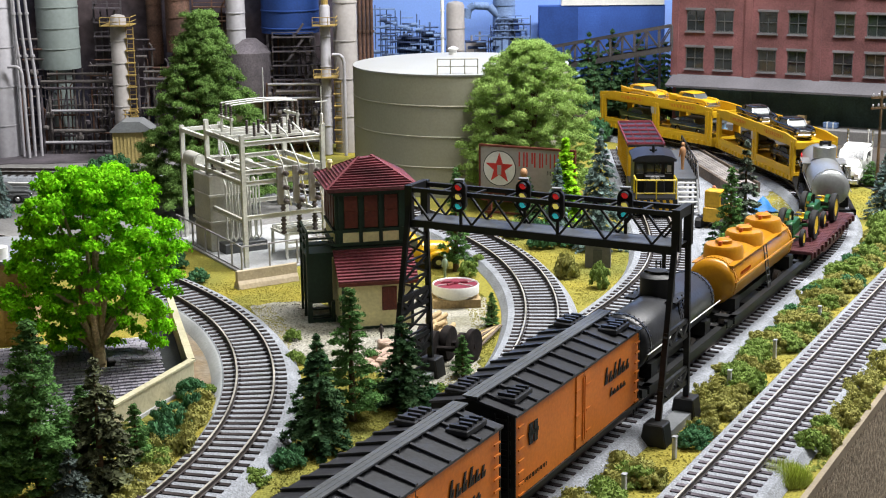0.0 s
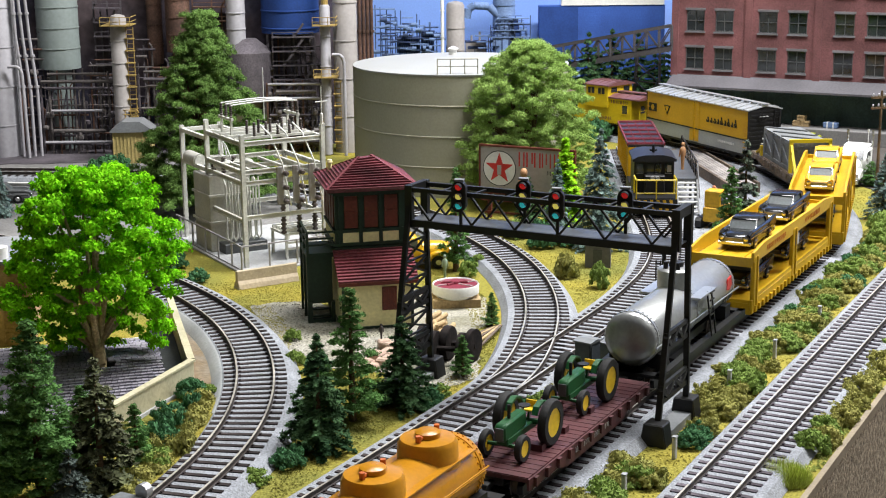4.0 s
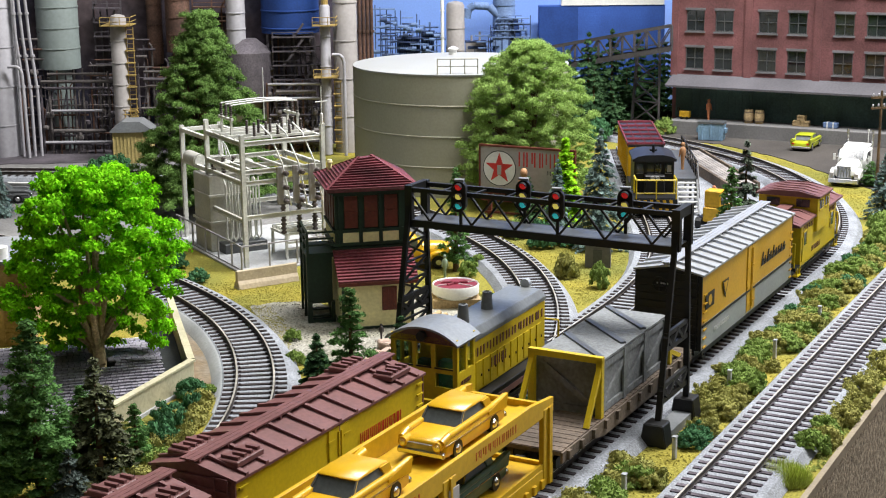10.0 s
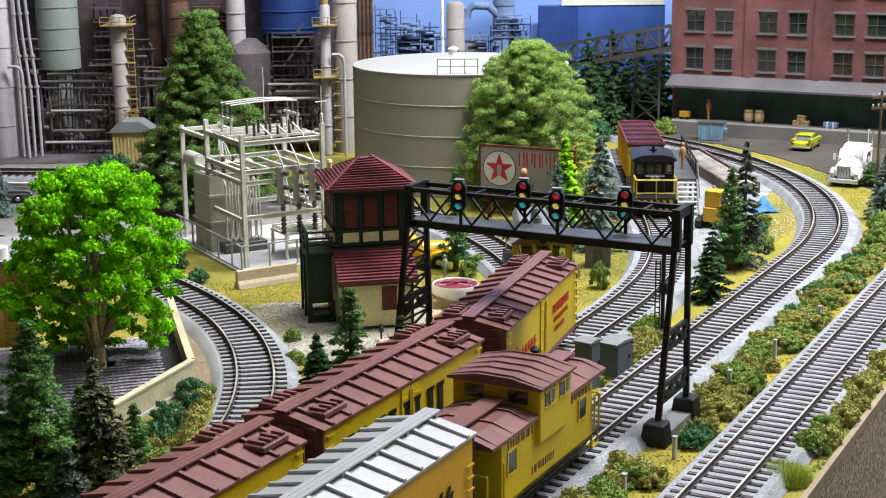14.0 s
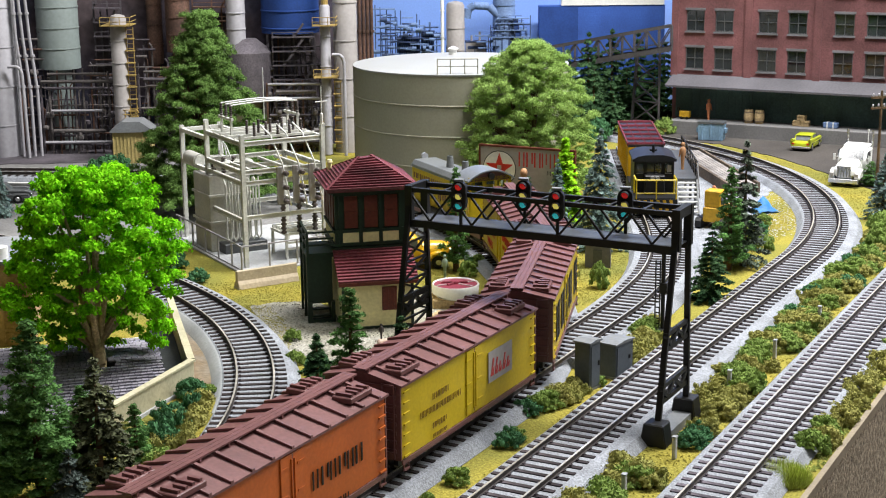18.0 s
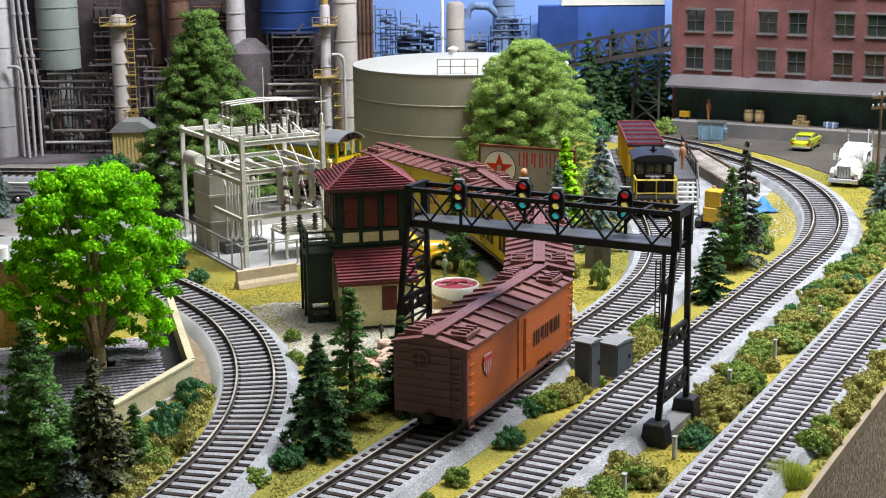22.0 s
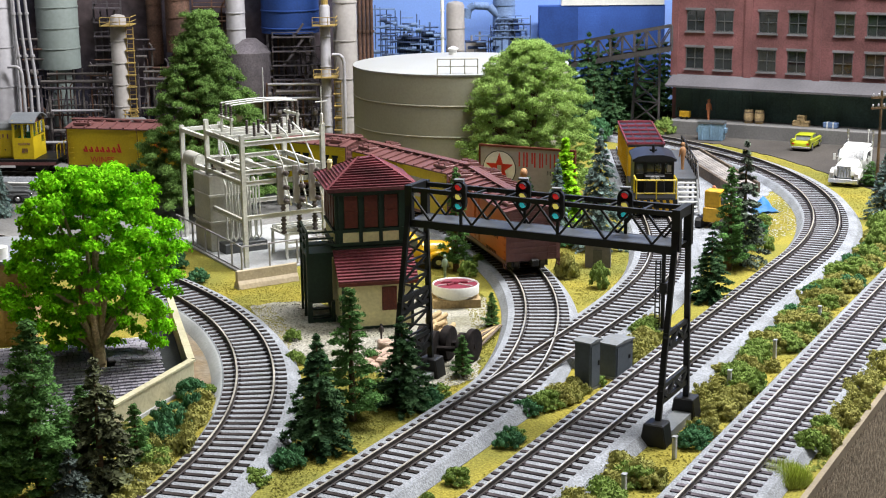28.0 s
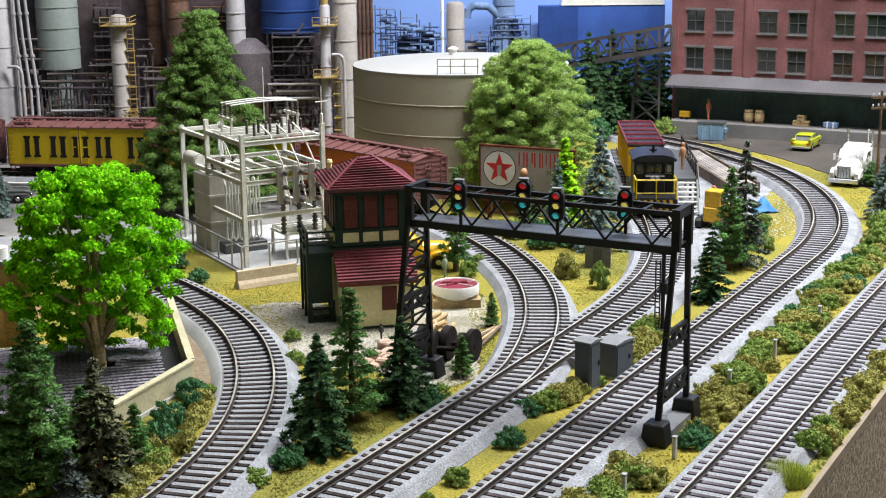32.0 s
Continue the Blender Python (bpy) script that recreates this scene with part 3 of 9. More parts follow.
def hx(u):
    return -476 + 0.61 * u


def hz(v):
    return 114 - 0.61 * v


def column(label, u0, u1, v0, v1, y, m, far=False, n=24):
    """An upright vessel between grid columns u0, u1 and rows v0, v1."""
    X, Z = (hx, hz) if far else (gx, gz)
    r = (X(u1) - X(u0)) / 2
    z0, z1 = Z(v1), Z(v0)
    a = thing("process_column", label, "refinery column", ((X(u0) + X(u1)) / 2, y, GROUND))
    z0, z1 = z0 - GROUND, z1 - GROUND
    part("shell", Geo().lathe([(r, z0), (r, z1), (r * 0.8, z1 + r * 0.35), (r * 0.3, z1 + r * 0.5)], n), m, a, smooth=40)
    for k in range(1, 5):
        zz = z0 + (z1 - z0) * k / 5
        part("ring", Geo().lathe([(r + 0.05, zz - 0.5), (r + 0.6, zz - 0.4), (r + 0.6, zz + 0.4), (r + 0.05, zz + 0.5)], n), m, a, smooth=40)
    if z0 > 0.5:
        part("skirt", Geo().lathe([(r * 0.55, 0), (r * 0.55, z0)], 12), m, a, smooth=40)
    return a, r, z0, z1


def cage_ladder(parent, x, y, z0, z1, w=4.5):
    g = part("ladder", Geo().box(x - w / 2, y - 0.4, z0, x - w / 2 + 0.7, y + 0.4, z1).box(x + w / 2 - 0.7, y - 0.4, z0, x + w / 2, y + 0.4, z1), YCAGE, parent, "yellow caged ladder")
    z = z0
    while z < z1:
        part("rung", Geo().box(x - w / 2, y - 0.3, z, x + w / 2, y + 0.3, z + 0.7), YCAGE, g)
        z += 4.2
    for z in np.arange(z0 + 6, z1, 11):
        part("hoop", Geo().box(x - w / 2 - 0.8, y - 3.6, z, x + w / 2 + 0.8, y - 0.4, z + 0.9), YCAGE, g)


def platform(parent, x, y, z, w, m=None):
    m = m or YCAGE
    g = part("platform", Geo().box(x - w / 2, y - w / 2, z, x + w / 2, y + w / 2, z + 0.8), m, parent, "railed platform")
    rail = Geo()
    for h in (4, 8):
        rail.path([(x - w / 2, y - w / 2, z + h), (x + w / 2, y - w / 2, z + h), (x + w / 2, y + w / 2, z + h)], 0.35, 5)
    for t in (0, 0.33, 0.66, 1):
        rail.rod((x - w / 2 + w * t, y - w / 2, z), (x - w / 2 + w * t, y - w / 2, z + 8), 0.35, n=5)
    part("handrail", rail, m, g)


def refinery():
    solid("wall_backdrop", Geo().box(-1600, 1400, GROUND, -66, 1412, 420), mat("smoky_grey_print", (0.075, 0.055, 0.06), 0.9, var=0.4, big=14, fine=120, bump=0.0, c2=(0.035, 0.04, 0.075)), "smoky grey painted backdrop board", "backdrop", "structure")
    a, r, z0, z1 = column("pale lilac-grey steel process column", -26, 26, -60, 285, 1345, LILAC)
    column("tall grey-green steel vessel", 48, 123, -60, 125, 1385, PALEGREEN, n=32)
    a, r, z0, z1 = column("rust-streaked steel column with yellow caged ladder", 200, 229, 30, 222, 1340, SKIN)
    cage_ladder(a, r + 3, -r * 0.3, gz(205) - GROUND, gz(45) - GROUND, 7)
    platform(a, 0, 0, gz(42) - GROUND, 27)
    platform(a, 6, 0, gz(205) - GROUND, 14)
    column("maroon-brown steel vessel", 286, 330, -60, 95, 1375, RUST)
    column("rusty brown steel vessel", 246, 274, -60, 120, 1390, RUST)
    column("pale steel column above a hopper", 398, 432, -60, 82, 1365, LILAC)
    b = thing("steel_hopper", "purple-grey steel hopper on legs", "hopper", (gx(432), 1368, GROUND))
    part("cone", Geo().lathe([(5, 30), (24, 52), (24, 92), (9, 104)], 20), DUSK, b, smooth=40)
    for x, y in ((-18, -12), (18, -12), (18, 12), (-18, 12)):
        part("leg", Geo().beam((x, y, 0), (x, y, 55), 3), DUSK, b)
    c = thing("blue_tank", "deep blue steel vessel behind the scaffolding", "vessel", (gx(508), 1388, GROUND))
    part("shell", Geo().lathe([(27, 108), (27, 190)], 32), BLUEDEEP, c, smooth=40)
    for x, y in ((-20, -16), (20, -16), (20, 12), (-20, 12), (0, -18)):
        part("leg", Geo().beam((x, y, 0), (x, y, 109), 2.4), DUSK, c)
    for z in (112, 128):
        part("band", Geo().lathe([(27.1, z), (27.7, z + 0.3), (27.7, z + 1.2), (27.1, z + 1.5)], 32), BLUEDEEP, c, smooth=40)
    a, r, z0, z1 = column("slim pale stack with yellow platforms", 570, 588, 12, 272, 1335, LILAC)
    cage_ladder(a, r + 5.5, -1, gz(262) - GROUND, gz(140) - GROUND, 6)
    platform(a, 0, 0, gz(45) - GROUND, 21)
    platform(a, 0, 0, gz(135) - GROUND, 21)
    part("cap", Geo().lathe([(3.2, z1 + 1), (3.2, z1 + 9), (1, z1 + 12)], 10), YCAGE, a)
    column("wide pale beige process column", 590, 634, -60, 275, 1355, SKIN)
    for u in (638, 645, 652, 659):
        p = thing("process_pipe", "slim brown upright process pipe", "pipe", (gx(u), 1352, GROUND), group="brown upright pipes")
        part("tube", Geo().rod((0, 0, 0), (0, 0, 170), 1.6, n=10), RUST, p, smooth=40)
        for z in (60, 110, 150):
            part("flange", Geo().rod((0, 0, z), (0, 0, z + 2), 2.4, n=10), RUST, p)
    for u, bend in ((34, 0), (42, 1), (54, 1), (66, 1)):
        p = thing("process_pipe", "slim pale upright process pipe", "pipe", (gx(u), 1338, GROUND), group="pale upright pipes")
        part("tube", Geo().path([(0, 0, 0), (0, 0, 60), (-bend * 4, 0, 110), (-bend * 7, 0, 170)], 1.4, 10), LILAC, p, smooth=40)
        for z in (64, 92, 130):
            part("flange", Geo().rod((-bend * (z - 60) * 0.07, 0, z), (-bend * (z - 60) * 0.07, 0, z + 2), 2.2, n=10), LILAC, p)
    p = thing("bent_pipe", "pale bent pipe beside the column", "pipe", (gx(40), 1330, GROUND))
    part("tube", Geo().path([(-10, 0, 84), (-2, 0, 84), (1, 0, 82), (2.5, 0, 78), (4, 0, 0)], 1.5, 10), LILAC, p, smooth=50)
    p = thing("bent_pipe", "pale bent pipe beside the stack", "pipe", (gx(598), 1330, GROUND))
    part("tube", Geo().path([(-4, 0, 92), (3, 0, 92), (6, 0, 89), (7, 0, 84), (7, 0, 0)], 1.5, 10), LILAC, p, smooth=50)
    # pipe racks
    rng = random.Random(4)
    for u0, u1, y, v0 in ((66, 202, 1350, 128), (236, 330, 1362, 128), (470, 566, 1350, 150), (300, 400, 1385, 60), (470, 566, 1382, 40)):
        k = thing("pipe_rack", "dusky steel pipe rack with stacked pipes", "pipe rack", (gx(u0), y, GROUND), group="pipe racks of the refinery")
        L = gx(u1) - gx(u0)
        h = gz(v0) - GROUND
        n = int(L / 7.5)
        for i in range(n + 1):
            x = L * i / n
            part("upright", Geo().beam((x, 0, 0), (x, 0, h + rng.uniform(-3, 5)), 1.4), rng.choice([DUSK, RUST, DULLPIPE, DUSK]), k)
            if rng.random() < 0.8:
                z = rng.uniform(8, h * 0.6)
                part("valve", Geo().lathe([(0.6, -2.4), (2.2, -1.4), (2.2, 1.4), (0.6, 2.4)], 10, (x + 3, -2, z), rng.choice("xyz")), rng.choice([DULLPIPE, DUSK, DULLPIPE]), k, smooth=40)
        for z, r in ((h, 1.2), (h - 7, 1.6), (h - 13, 1.3), (h * 0.55, 1.2), (h * 0.3, 1.8), (h * 0.16, 1.4)):
            a0, a1 = rng.uniform(0, L * 0.2), rng.uniform(L * 0.75, L)
            part("pipe", Geo().rod((a0, -2.4 + rng.uniform(-1, 1), z), (a1, -2.4, z), r, n=8), rng.choice([LILAC, DULLPIPE, DUSK, DULLPIPE]), k, smooth=40)
        for i in range(0, n, 2):
            part("brace", Geo().beam((L * i / n, 0.6, h * 0.35), (L * (i + 1) / n, 0.6, h * 0.8), 0.8), DUSK, k)
    # scaffold tower with floors
    for u0, u1, y, v0, m in ((480, 556, 1362, 62, DUSK), (150, 200, 1390, 5, DUSK), (330, 400, 1392, 0, RUST)):
        k = thing("scaffold_tower", "dusky steel scaffold tower with open floors", "scaffold", (gx(u0), y, GROUND), group="scaffold towers of the refinery")
        L, h = gx(u1) - gx(u0), gz(v0) - GROUND
        for i in range(5):
            part("upright", Geo().beam((L * i / 4, 0, 0), (L * i / 4, 0, h - (i % 2) * 9), 1.3), m, k)
        for z in np.arange(14, h, 13):
            f = part("floor_deck", Geo().box(0, -5, z, L, 5, z + 1), m, k)
            part("handrail", Geo().beam((0, -5, z + 5), (L, -5, z + 5), 0.6), m, f)
            i = rng.randrange(4)
            part("stair", Geo().beam((L * i / 4, -4, z), (L * (i + 1) / 4, -4, z + 13), 0.9, 2.0), m, k)
    # a maze of smaller pipework between the columns
    rng = random.Random(21)
    for u0, u1, y, v0 in ((20, 70, 1372, 60), (140, 205, 1374, 90), (225, 262, 1376, 60), (262, 300, 1368, 105), (330, 398, 1372, 110), (430, 480, 1362, 100), (452, 520, 1376, 120), (520, 570, 1370, 80), (60, 140, 1368, 150), (330, 400, 1360, 190), (440, 565, 1356, 205)):
        k = thing("pipework", "tangled dusky pipework with small vessels", "pipework", (gx(u0), y, GROUND), group="pipework of the refinery")
        L, h = gx(u1) - gx(u0), gz(v0) - GROUND
        for i in range(int(L / 4.2) + 1):
            x = i * 4.2 + rng.uniform(-1, 1)
            z1 = h * rng.uniform(0.55, 1.05)
            part("riser", Geo().path([(x, 0, 0), (x, 0, z1 - 3), (x + rng.choice([-2.5, 2.5]), 0, z1)], rng.uniform(0.5, 1.1), 7), rng.choice([DUSK, RUST, DULLPIPE, DUSK, DULLPIPE]), k, smooth=40)
        for i in range(int(h / 9)):
            z = 6 + i * 9 + rng.uniform(-2, 2)
            part("cross_pipe", Geo().rod((rng.uniform(-2, L * 0.3), -2, z), (rng.uniform(L * 0.6, L + 2), -2, z), rng.uniform(0.5, 1.2), n=7), rng.choice([DUSK, DULLPIPE, RUST, DUSK]), k, smooth=40)
        for i in range(int(L / 11)):
            x, z = rng.uniform(2, L), rng.uniform(6, h * 0.8)
            part("small_vessel", Geo().lathe([(0.8, -4), (2.6, -3), (2.6, 3), (0.8, 4)], 12, (x, -4, z), rng.choice("xz")), rng.choice([SKIN, DULLPIPE, DUSK]), k, smooth=40)
    # far blue works, against the sky
    for lab, u0, u1, v0, v1, y, m in (("pale beige far column with yellow platform", 790, 822, 8, 200, 1590, SKIN), ("slim pale far mast", 780, 786, -30, 200, 1588, WHITE), ("blue-grey far process tower", 872, 912, -40, 200, 1598, BLUEPALE)):
        column(lab, u0, u1, v0, v1, y, m, True, 20)
    for u0, u1, v0, m, sd in ((656, 700, 6, BLUEFAR, 1), (676, 712, 20, BLUEFAR, 8), (700, 738, 22, BLUEFAR, 2), (716, 760, 34, BLUEFAR, 9), (738, 790, 44, BLUEFAR, 3), (840, 880, 60, BLUEFAR, 4), (868, 938, 32, BLUEFAR, 5), (1010, 1110, 95, BLUEPALE, 6), (930, 1010, 95, BLUEFAR, 7)):
        rng = random.Random(sd)
        k = thing("far_steelwork", "hazy blue steelwork of the far refinery", "steelwork", (hx(u0), 1594, GROUND), group="far blue steelwork")
        L, h = hx(u1) - hx(u0), hz(v0) - GROUND
        n = max(3, int(L / 5))
        for i in range(n + 1):
            part("upright", Geo().beam((L * i / n, 0, 0), (L * i / n, 0, h * rng.uniform(0.75, 1.05)), 1.0), m, k)
        for z in np.arange(h * 0.3, h, 6.5):
            part("floor_deck", Geo().box(rng.uniform(0, L * 0.3), -3, z, L * rng.uniform(0.7, 1), 3, z + 1.2), rng.choice([m, BLUEPALE]), k)
        for i in range(12):
            x, z = rng.uniform(0, L), rng.uniform(h * 0.4, h * 0.95)
            part("drum", Geo().rod((x, -4, z), (x + rng.uniform(3, 8), -4, z), rng.uniform(1, 2.4), n=10), rng.choice([m, BLUEPALE]), k, smooth=40)
    for lab, u0, u1, v0, m in (("pale blue far plant building with a flat roof", 702, 742, 66, BLUEPALE), ("pale blue far plant building with a flat roof", 744, 768, 56, BLUEPALE), ("pale grey-blue far plant building", 824, 860, 74, SKIN)):
        k = thing("far_plant_building", lab, "building", (hx(u0), 1602, GROUND), group="far plant buildings")
        L, h = hx(u1) - hx(u0), hz(v0) - GROUND
        part("wall", Geo().box(0, 0, 0, L, 14, h), m, k)
        part("roof_edge", Geo().box(-0.6, -0.6, h, L + 0.6, 14.6, h + 1.2), BLUEFAR, k)
        for i in range(3):
            part("window_band", Geo().box(L * 0.1, -0.4, h - 7 - i * 8, L * 0.9, 0, h - 4 - i * 8), BLUEFAR, k)
        for i in range(2):
            part("roof_vent", Geo().rod((L * (0.3 + 0.4 * i), 6, h), (L * (0.3 + 0.4 * i), 6, h + 7 + 4 * i), 1.2, n=10), m, k, smooth=40)
    k = thing("far_tower_base", "blue-grey stepped steel base round the far process tower", "steelwork", (hx(900), 1590, GROUND))
    for i, (w, v0, v1) in enumerate(((22, 78, 62), (19, 62, 50), (15.5, 50, 38), (13.5, 38, 30))):
        z0, z1 = hz(v0) - GROUND, hz(v1) - GROUND
        d = part("deck_level", Geo().box(-w, -5, z1 - 1.2, w, 5, z1), BLUEPALE, k)
        part("handrail", Geo().beam((-w, -5, z1 + 2.6), (w, -5, z1 + 2.6), 0.5), BLUEFAR, d)
        for j in range(7):
            x = -w + 2 * w * j / 6
            part("column", Geo().beam((x, -4, 0 if i == 0 else z0), (x, -4, z1), 1.0), BLUEFAR, k)
        for j in range(3):
            part("duct", Geo().box(-w * 0.8 + j * w * 0.55, -3.4, z0, -w * 0.45 + j * w * 0.55, 3, z1 - 2), (BLUEPALE, BLUEFAR, BLUEDEEP)[j], k)
    k = thing("far_duct", "pale blue bent duct between the far towers", "duct", (hx(826), 1592, GROUND))
    part("tube", Geo().path([(0, 0, hz(30) - GROUND), (2, 0, hz(14) - GROUND), (8, 0, hz(8) - GROUND), (24, 0, hz(10) - GROUND), (34, 0, hz(26) - GROUND)], 4.2, 14), BLUEPALE, k, smooth=50)
    k = thing("far_warehouse", "deep blue sheet-clad warehouse with white roof vents", "building", (hx(955), 1606, GROUND))
    L = hx(1178) - hx(955)
    part("wall", Geo().box(0, 0, 0, L, 20, hz(12) - GROUND), mat("mid_blue_sheet", (0.035, 0.10, 0.38), 0.7, var=0.12, big=30), k)
    # Deeper blue panel, flat on the front, paints the turned side's shade.
    part("side_wall", Geo().box(0, -0.6, 0, hx(1024) - hx(955), 0, hz(13) - GROUND), BLUEDEEP, k)
    part("roof_vent", Geo().box(24, -1, hz(11) - GROUND, 135, 14, hz(0) - GROUND), WHITE, k)
    solid("backdrop", Geo().box(-1600, 1640, GROUND, 1500, 1652, 520), SKYBLUE, "blue painted sky backdrop board", "backdrop", "structure")


refinery()


# ---------------------------------------------------------------- signal bridge over the tracks
def signal_bridge():
    a = thing("signal_bridge", "black steel truss signal bridge with four colour lights", "signal bridge", (*lane(-201, 585), GROUND), -28.4)
    W, zb, zt = -129.5, 82.0, 97.0
    for x in (0.0, W):
        leg = []
        for y0, y1 in ((-25.0, -6.0), (13.0, 9.0)):
            g = Geo().prism([(-1.3, 6), (1.3, 6), (1.1, zt), (-1.1, zt)], -0.9, 0.9, "xz")
            m = Matrix(((1, 0, 0, x), (0, 1, (y1 - y0) / (zt - 6), y0), (0, 0, 1, 0), (0, 0, 0, 1)))
            g.v = [tuple(m @ Vector(p)) for p in g.v]
            leg.append(part("leg", g, BLACK, a))
            part("footing", Geo().prism([(-6, 0), (6, 0), (4.4, 10), (-4.4, 10)], -4.5, 4.5, "xz"), BLACK, a, "black footing block", bevel=0.5, at=(x, y0, 0))
        part("base_plate", Geo().box(x - 4, -25, 0, x + 4, 13, 4.0), GREYPAINT, a)
        for z in (16, 38):
            y0, y1 = -24.2 + z * 0.2, 12.6 - z * 0.04
            k = Geo().box(x - 0.7, y0, z, x + 0.7, y1, z + 2).box(x - 0.7, y0, z + 6.6, x + 0.7, y1, z + 8.6)
            w = (y1 - y0) / 4
            for i in range(4):
                s = 1 if i % 2 else -1
                k.beam((x, y0 + i * w, z + 4.3 - s * 3), (x, y0 + i * w + w, z + 4.3 + s * 3), 1.8)
            part("leg_bracket", k, BLACK, a, fix=False)
        for z in (range(8, 80, 9) if x else ()):
            f0, b0, f1, b1 = -25.4 + z * 0.205, 13 - z * 0.043, -25.4 + (z + 9) * 0.205, 13 - (z + 9) * 0.043
            part("leg_brace", Geo().beam((x, f0, z), (x, b1, z + 9), 0.9).beam((x, b0, z), (x, f1, z + 9), 0.9).beam((x, f0, z), (x, b0, z), 0.9), BLACK, a)
        part("leg_head", Geo().box(x - 1.8, -7.4, zb - 2, x + 1.8, -4.6, zt + 1).box(x - 1.8, 7.6, zb - 2, x + 1.8, 10.4, zt + 1).box(x - 1.5, -5, zt - 3, x + 1.5, 8, zt + 1), BLACK, a)
    for y in (-6.0, 9.0):
        part("top_chord", Geo().box(W, y - 1.0, zt - 2, 0, y + 1.0, zt), BLACK, a)
        part("bottom_chord", Geo().box(W, y - 1.0, zb - 3.4, 0, y + 1.0, zb), BLACK, a)
        n = 12
        for i in range(n):
            x0, x1 = W * i / n, W * (i + 1) / n
            p = ((x0, y, zb), (x1, y, zt - 2)) if i % 2 else ((x0, y, zt - 2), (x1, y, zb))
            part("truss_diagonal", Geo().beam(*p, 1.0, 0.9), BLACK, a)
    part("walkway", Geo().box(W, -5, zb - 0.6, 0, 8, zb), DARKGREY, a, "dark grey grated walkway")
    for i in range(9):
        x = W * i / 8
        part("cross_tie", Geo().box(x - 0.6, -6, zt - 1.6, x + 0.6, 9, zt - 0.6), BLACK, a)
    hood = Geo()
    for k in range(7):
        c0, c1 = math.pi * k / 7, math.pi * (k + 1) / 7
        r = 1.6
        hood.add([(r * math.cos(c0), -3.4, r * math.sin(c0)), (r * math.cos(c1), -3.4, r * math.sin(c1)), (r * math.cos(c1), 0, r * math.sin(c1)), (r * math.cos(c0), 0, r * math.sin(c0)),
                  (r * 1.12 * math.cos(c0), -3.4, r * 1.12 * math.sin(c0)), (r * 1.12 * math.cos(c1), -3.4, r * 1.12 * math.sin(c1)), (r * 1.12 * math.cos(c1), 0, r * 1.12 * math.sin(c1)), (r * 1.12 * math.cos(c0), 0, r * 1.12 * math.sin(c0))],
                 [(0, 1, 2, 3), (7, 6, 5, 4), (0, 4, 5, 1), (2, 6, 7, 3)])
    hood = hood.mesh("hood", BLACK)
    outline = [(3.4 * math.cos(c), 3.4 * math.sin(c) + (3.6 if math.sin(c) > 0 else -3.6)) for c in np.linspace(0, 2 * math.pi, 24, endpoint=False)]
    for x, y in ((-102, -9), (-77, 6), (-54, -9), (-28, 6)):
        h = part("signal_head", Geo().prism(outline, -1.4, 2.2, "xz"), BLACK, a, "black three-lamp signal head", at=mm(x, y, 95.5, 0, 0, 14), smooth=40)
        for z, m, nm in ((4.6, LAMPRED, "red signal lens"), (0.3, LAMPYEL, "yellow signal lens"), (-4.0, LAMPGRN, "green signal lens")):
            part("lens", Geo().lathe([(1.6, -1.5), (1.45, -2.0), (0.8, -2.35), (0.1, -2.45)], 14, (0, 0, z), "y"), m, h, nm, smooth=60)
            part("hood", hood, BLACK, h, at=(0, -1.4, z))
        part("mounting_pole", Geo().rod((0, 3, -16), (0, 3, 6), 0.8), BLACK, h)
        part("cap", Geo().box(-2.2, -1, 7.0, 2.2, 2, 7.9), GREYPAINT, h, "pale grey cap")


signal_bridge()


def mast_signal():
    a = thing("signal_mast", "slim black signal mast with a ladder and green lamp", "signal", (114.4, 752.6, GROUND), -20)
    part("base", Geo().box(-7, -4, 0, 7, 4, 3), BLACK, a, bevel=0.4)
    part("pole", Geo().rod((2, 0, 3), (2, 0, 46), 1.1, n=10), BLACK, a, smooth=40)
    lad = part("ladder", Geo().box(-2.4, -0.4, 3, -1.8, 0.4, 40).box(0.0, -0.4, 3, 0.6, 0.4, 40), BLACK, a)
    for z in range(5, 40, 3):
        part("rung", Geo().box(-2.4, -0.3, z, 0.6, 0.3, z + 0.6), BLACK, lad)
    h = part("signal_head", Geo().lathe([(2.8, -1.2), (2.8, 1.2)], 16, (2, 0, 46), "y"), BLACK, a)
    part("lens", Geo().lathe([(1.4, -1.3), (1.0, -1.9), (0.2, -2.0)], 12, (2, 0, 46), "y"), LAMPGRN, h, "blue-green signal lens")
    part("box", Geo().box(0.4, -1.6, 22, 4.2, 1.6, 28), BLACK, a)


mast_signal()


CABINET = mat("blue_grey_cabinet", (0.085, 0.10, 0.115), 0.5, var=0.1, bump=0.1)


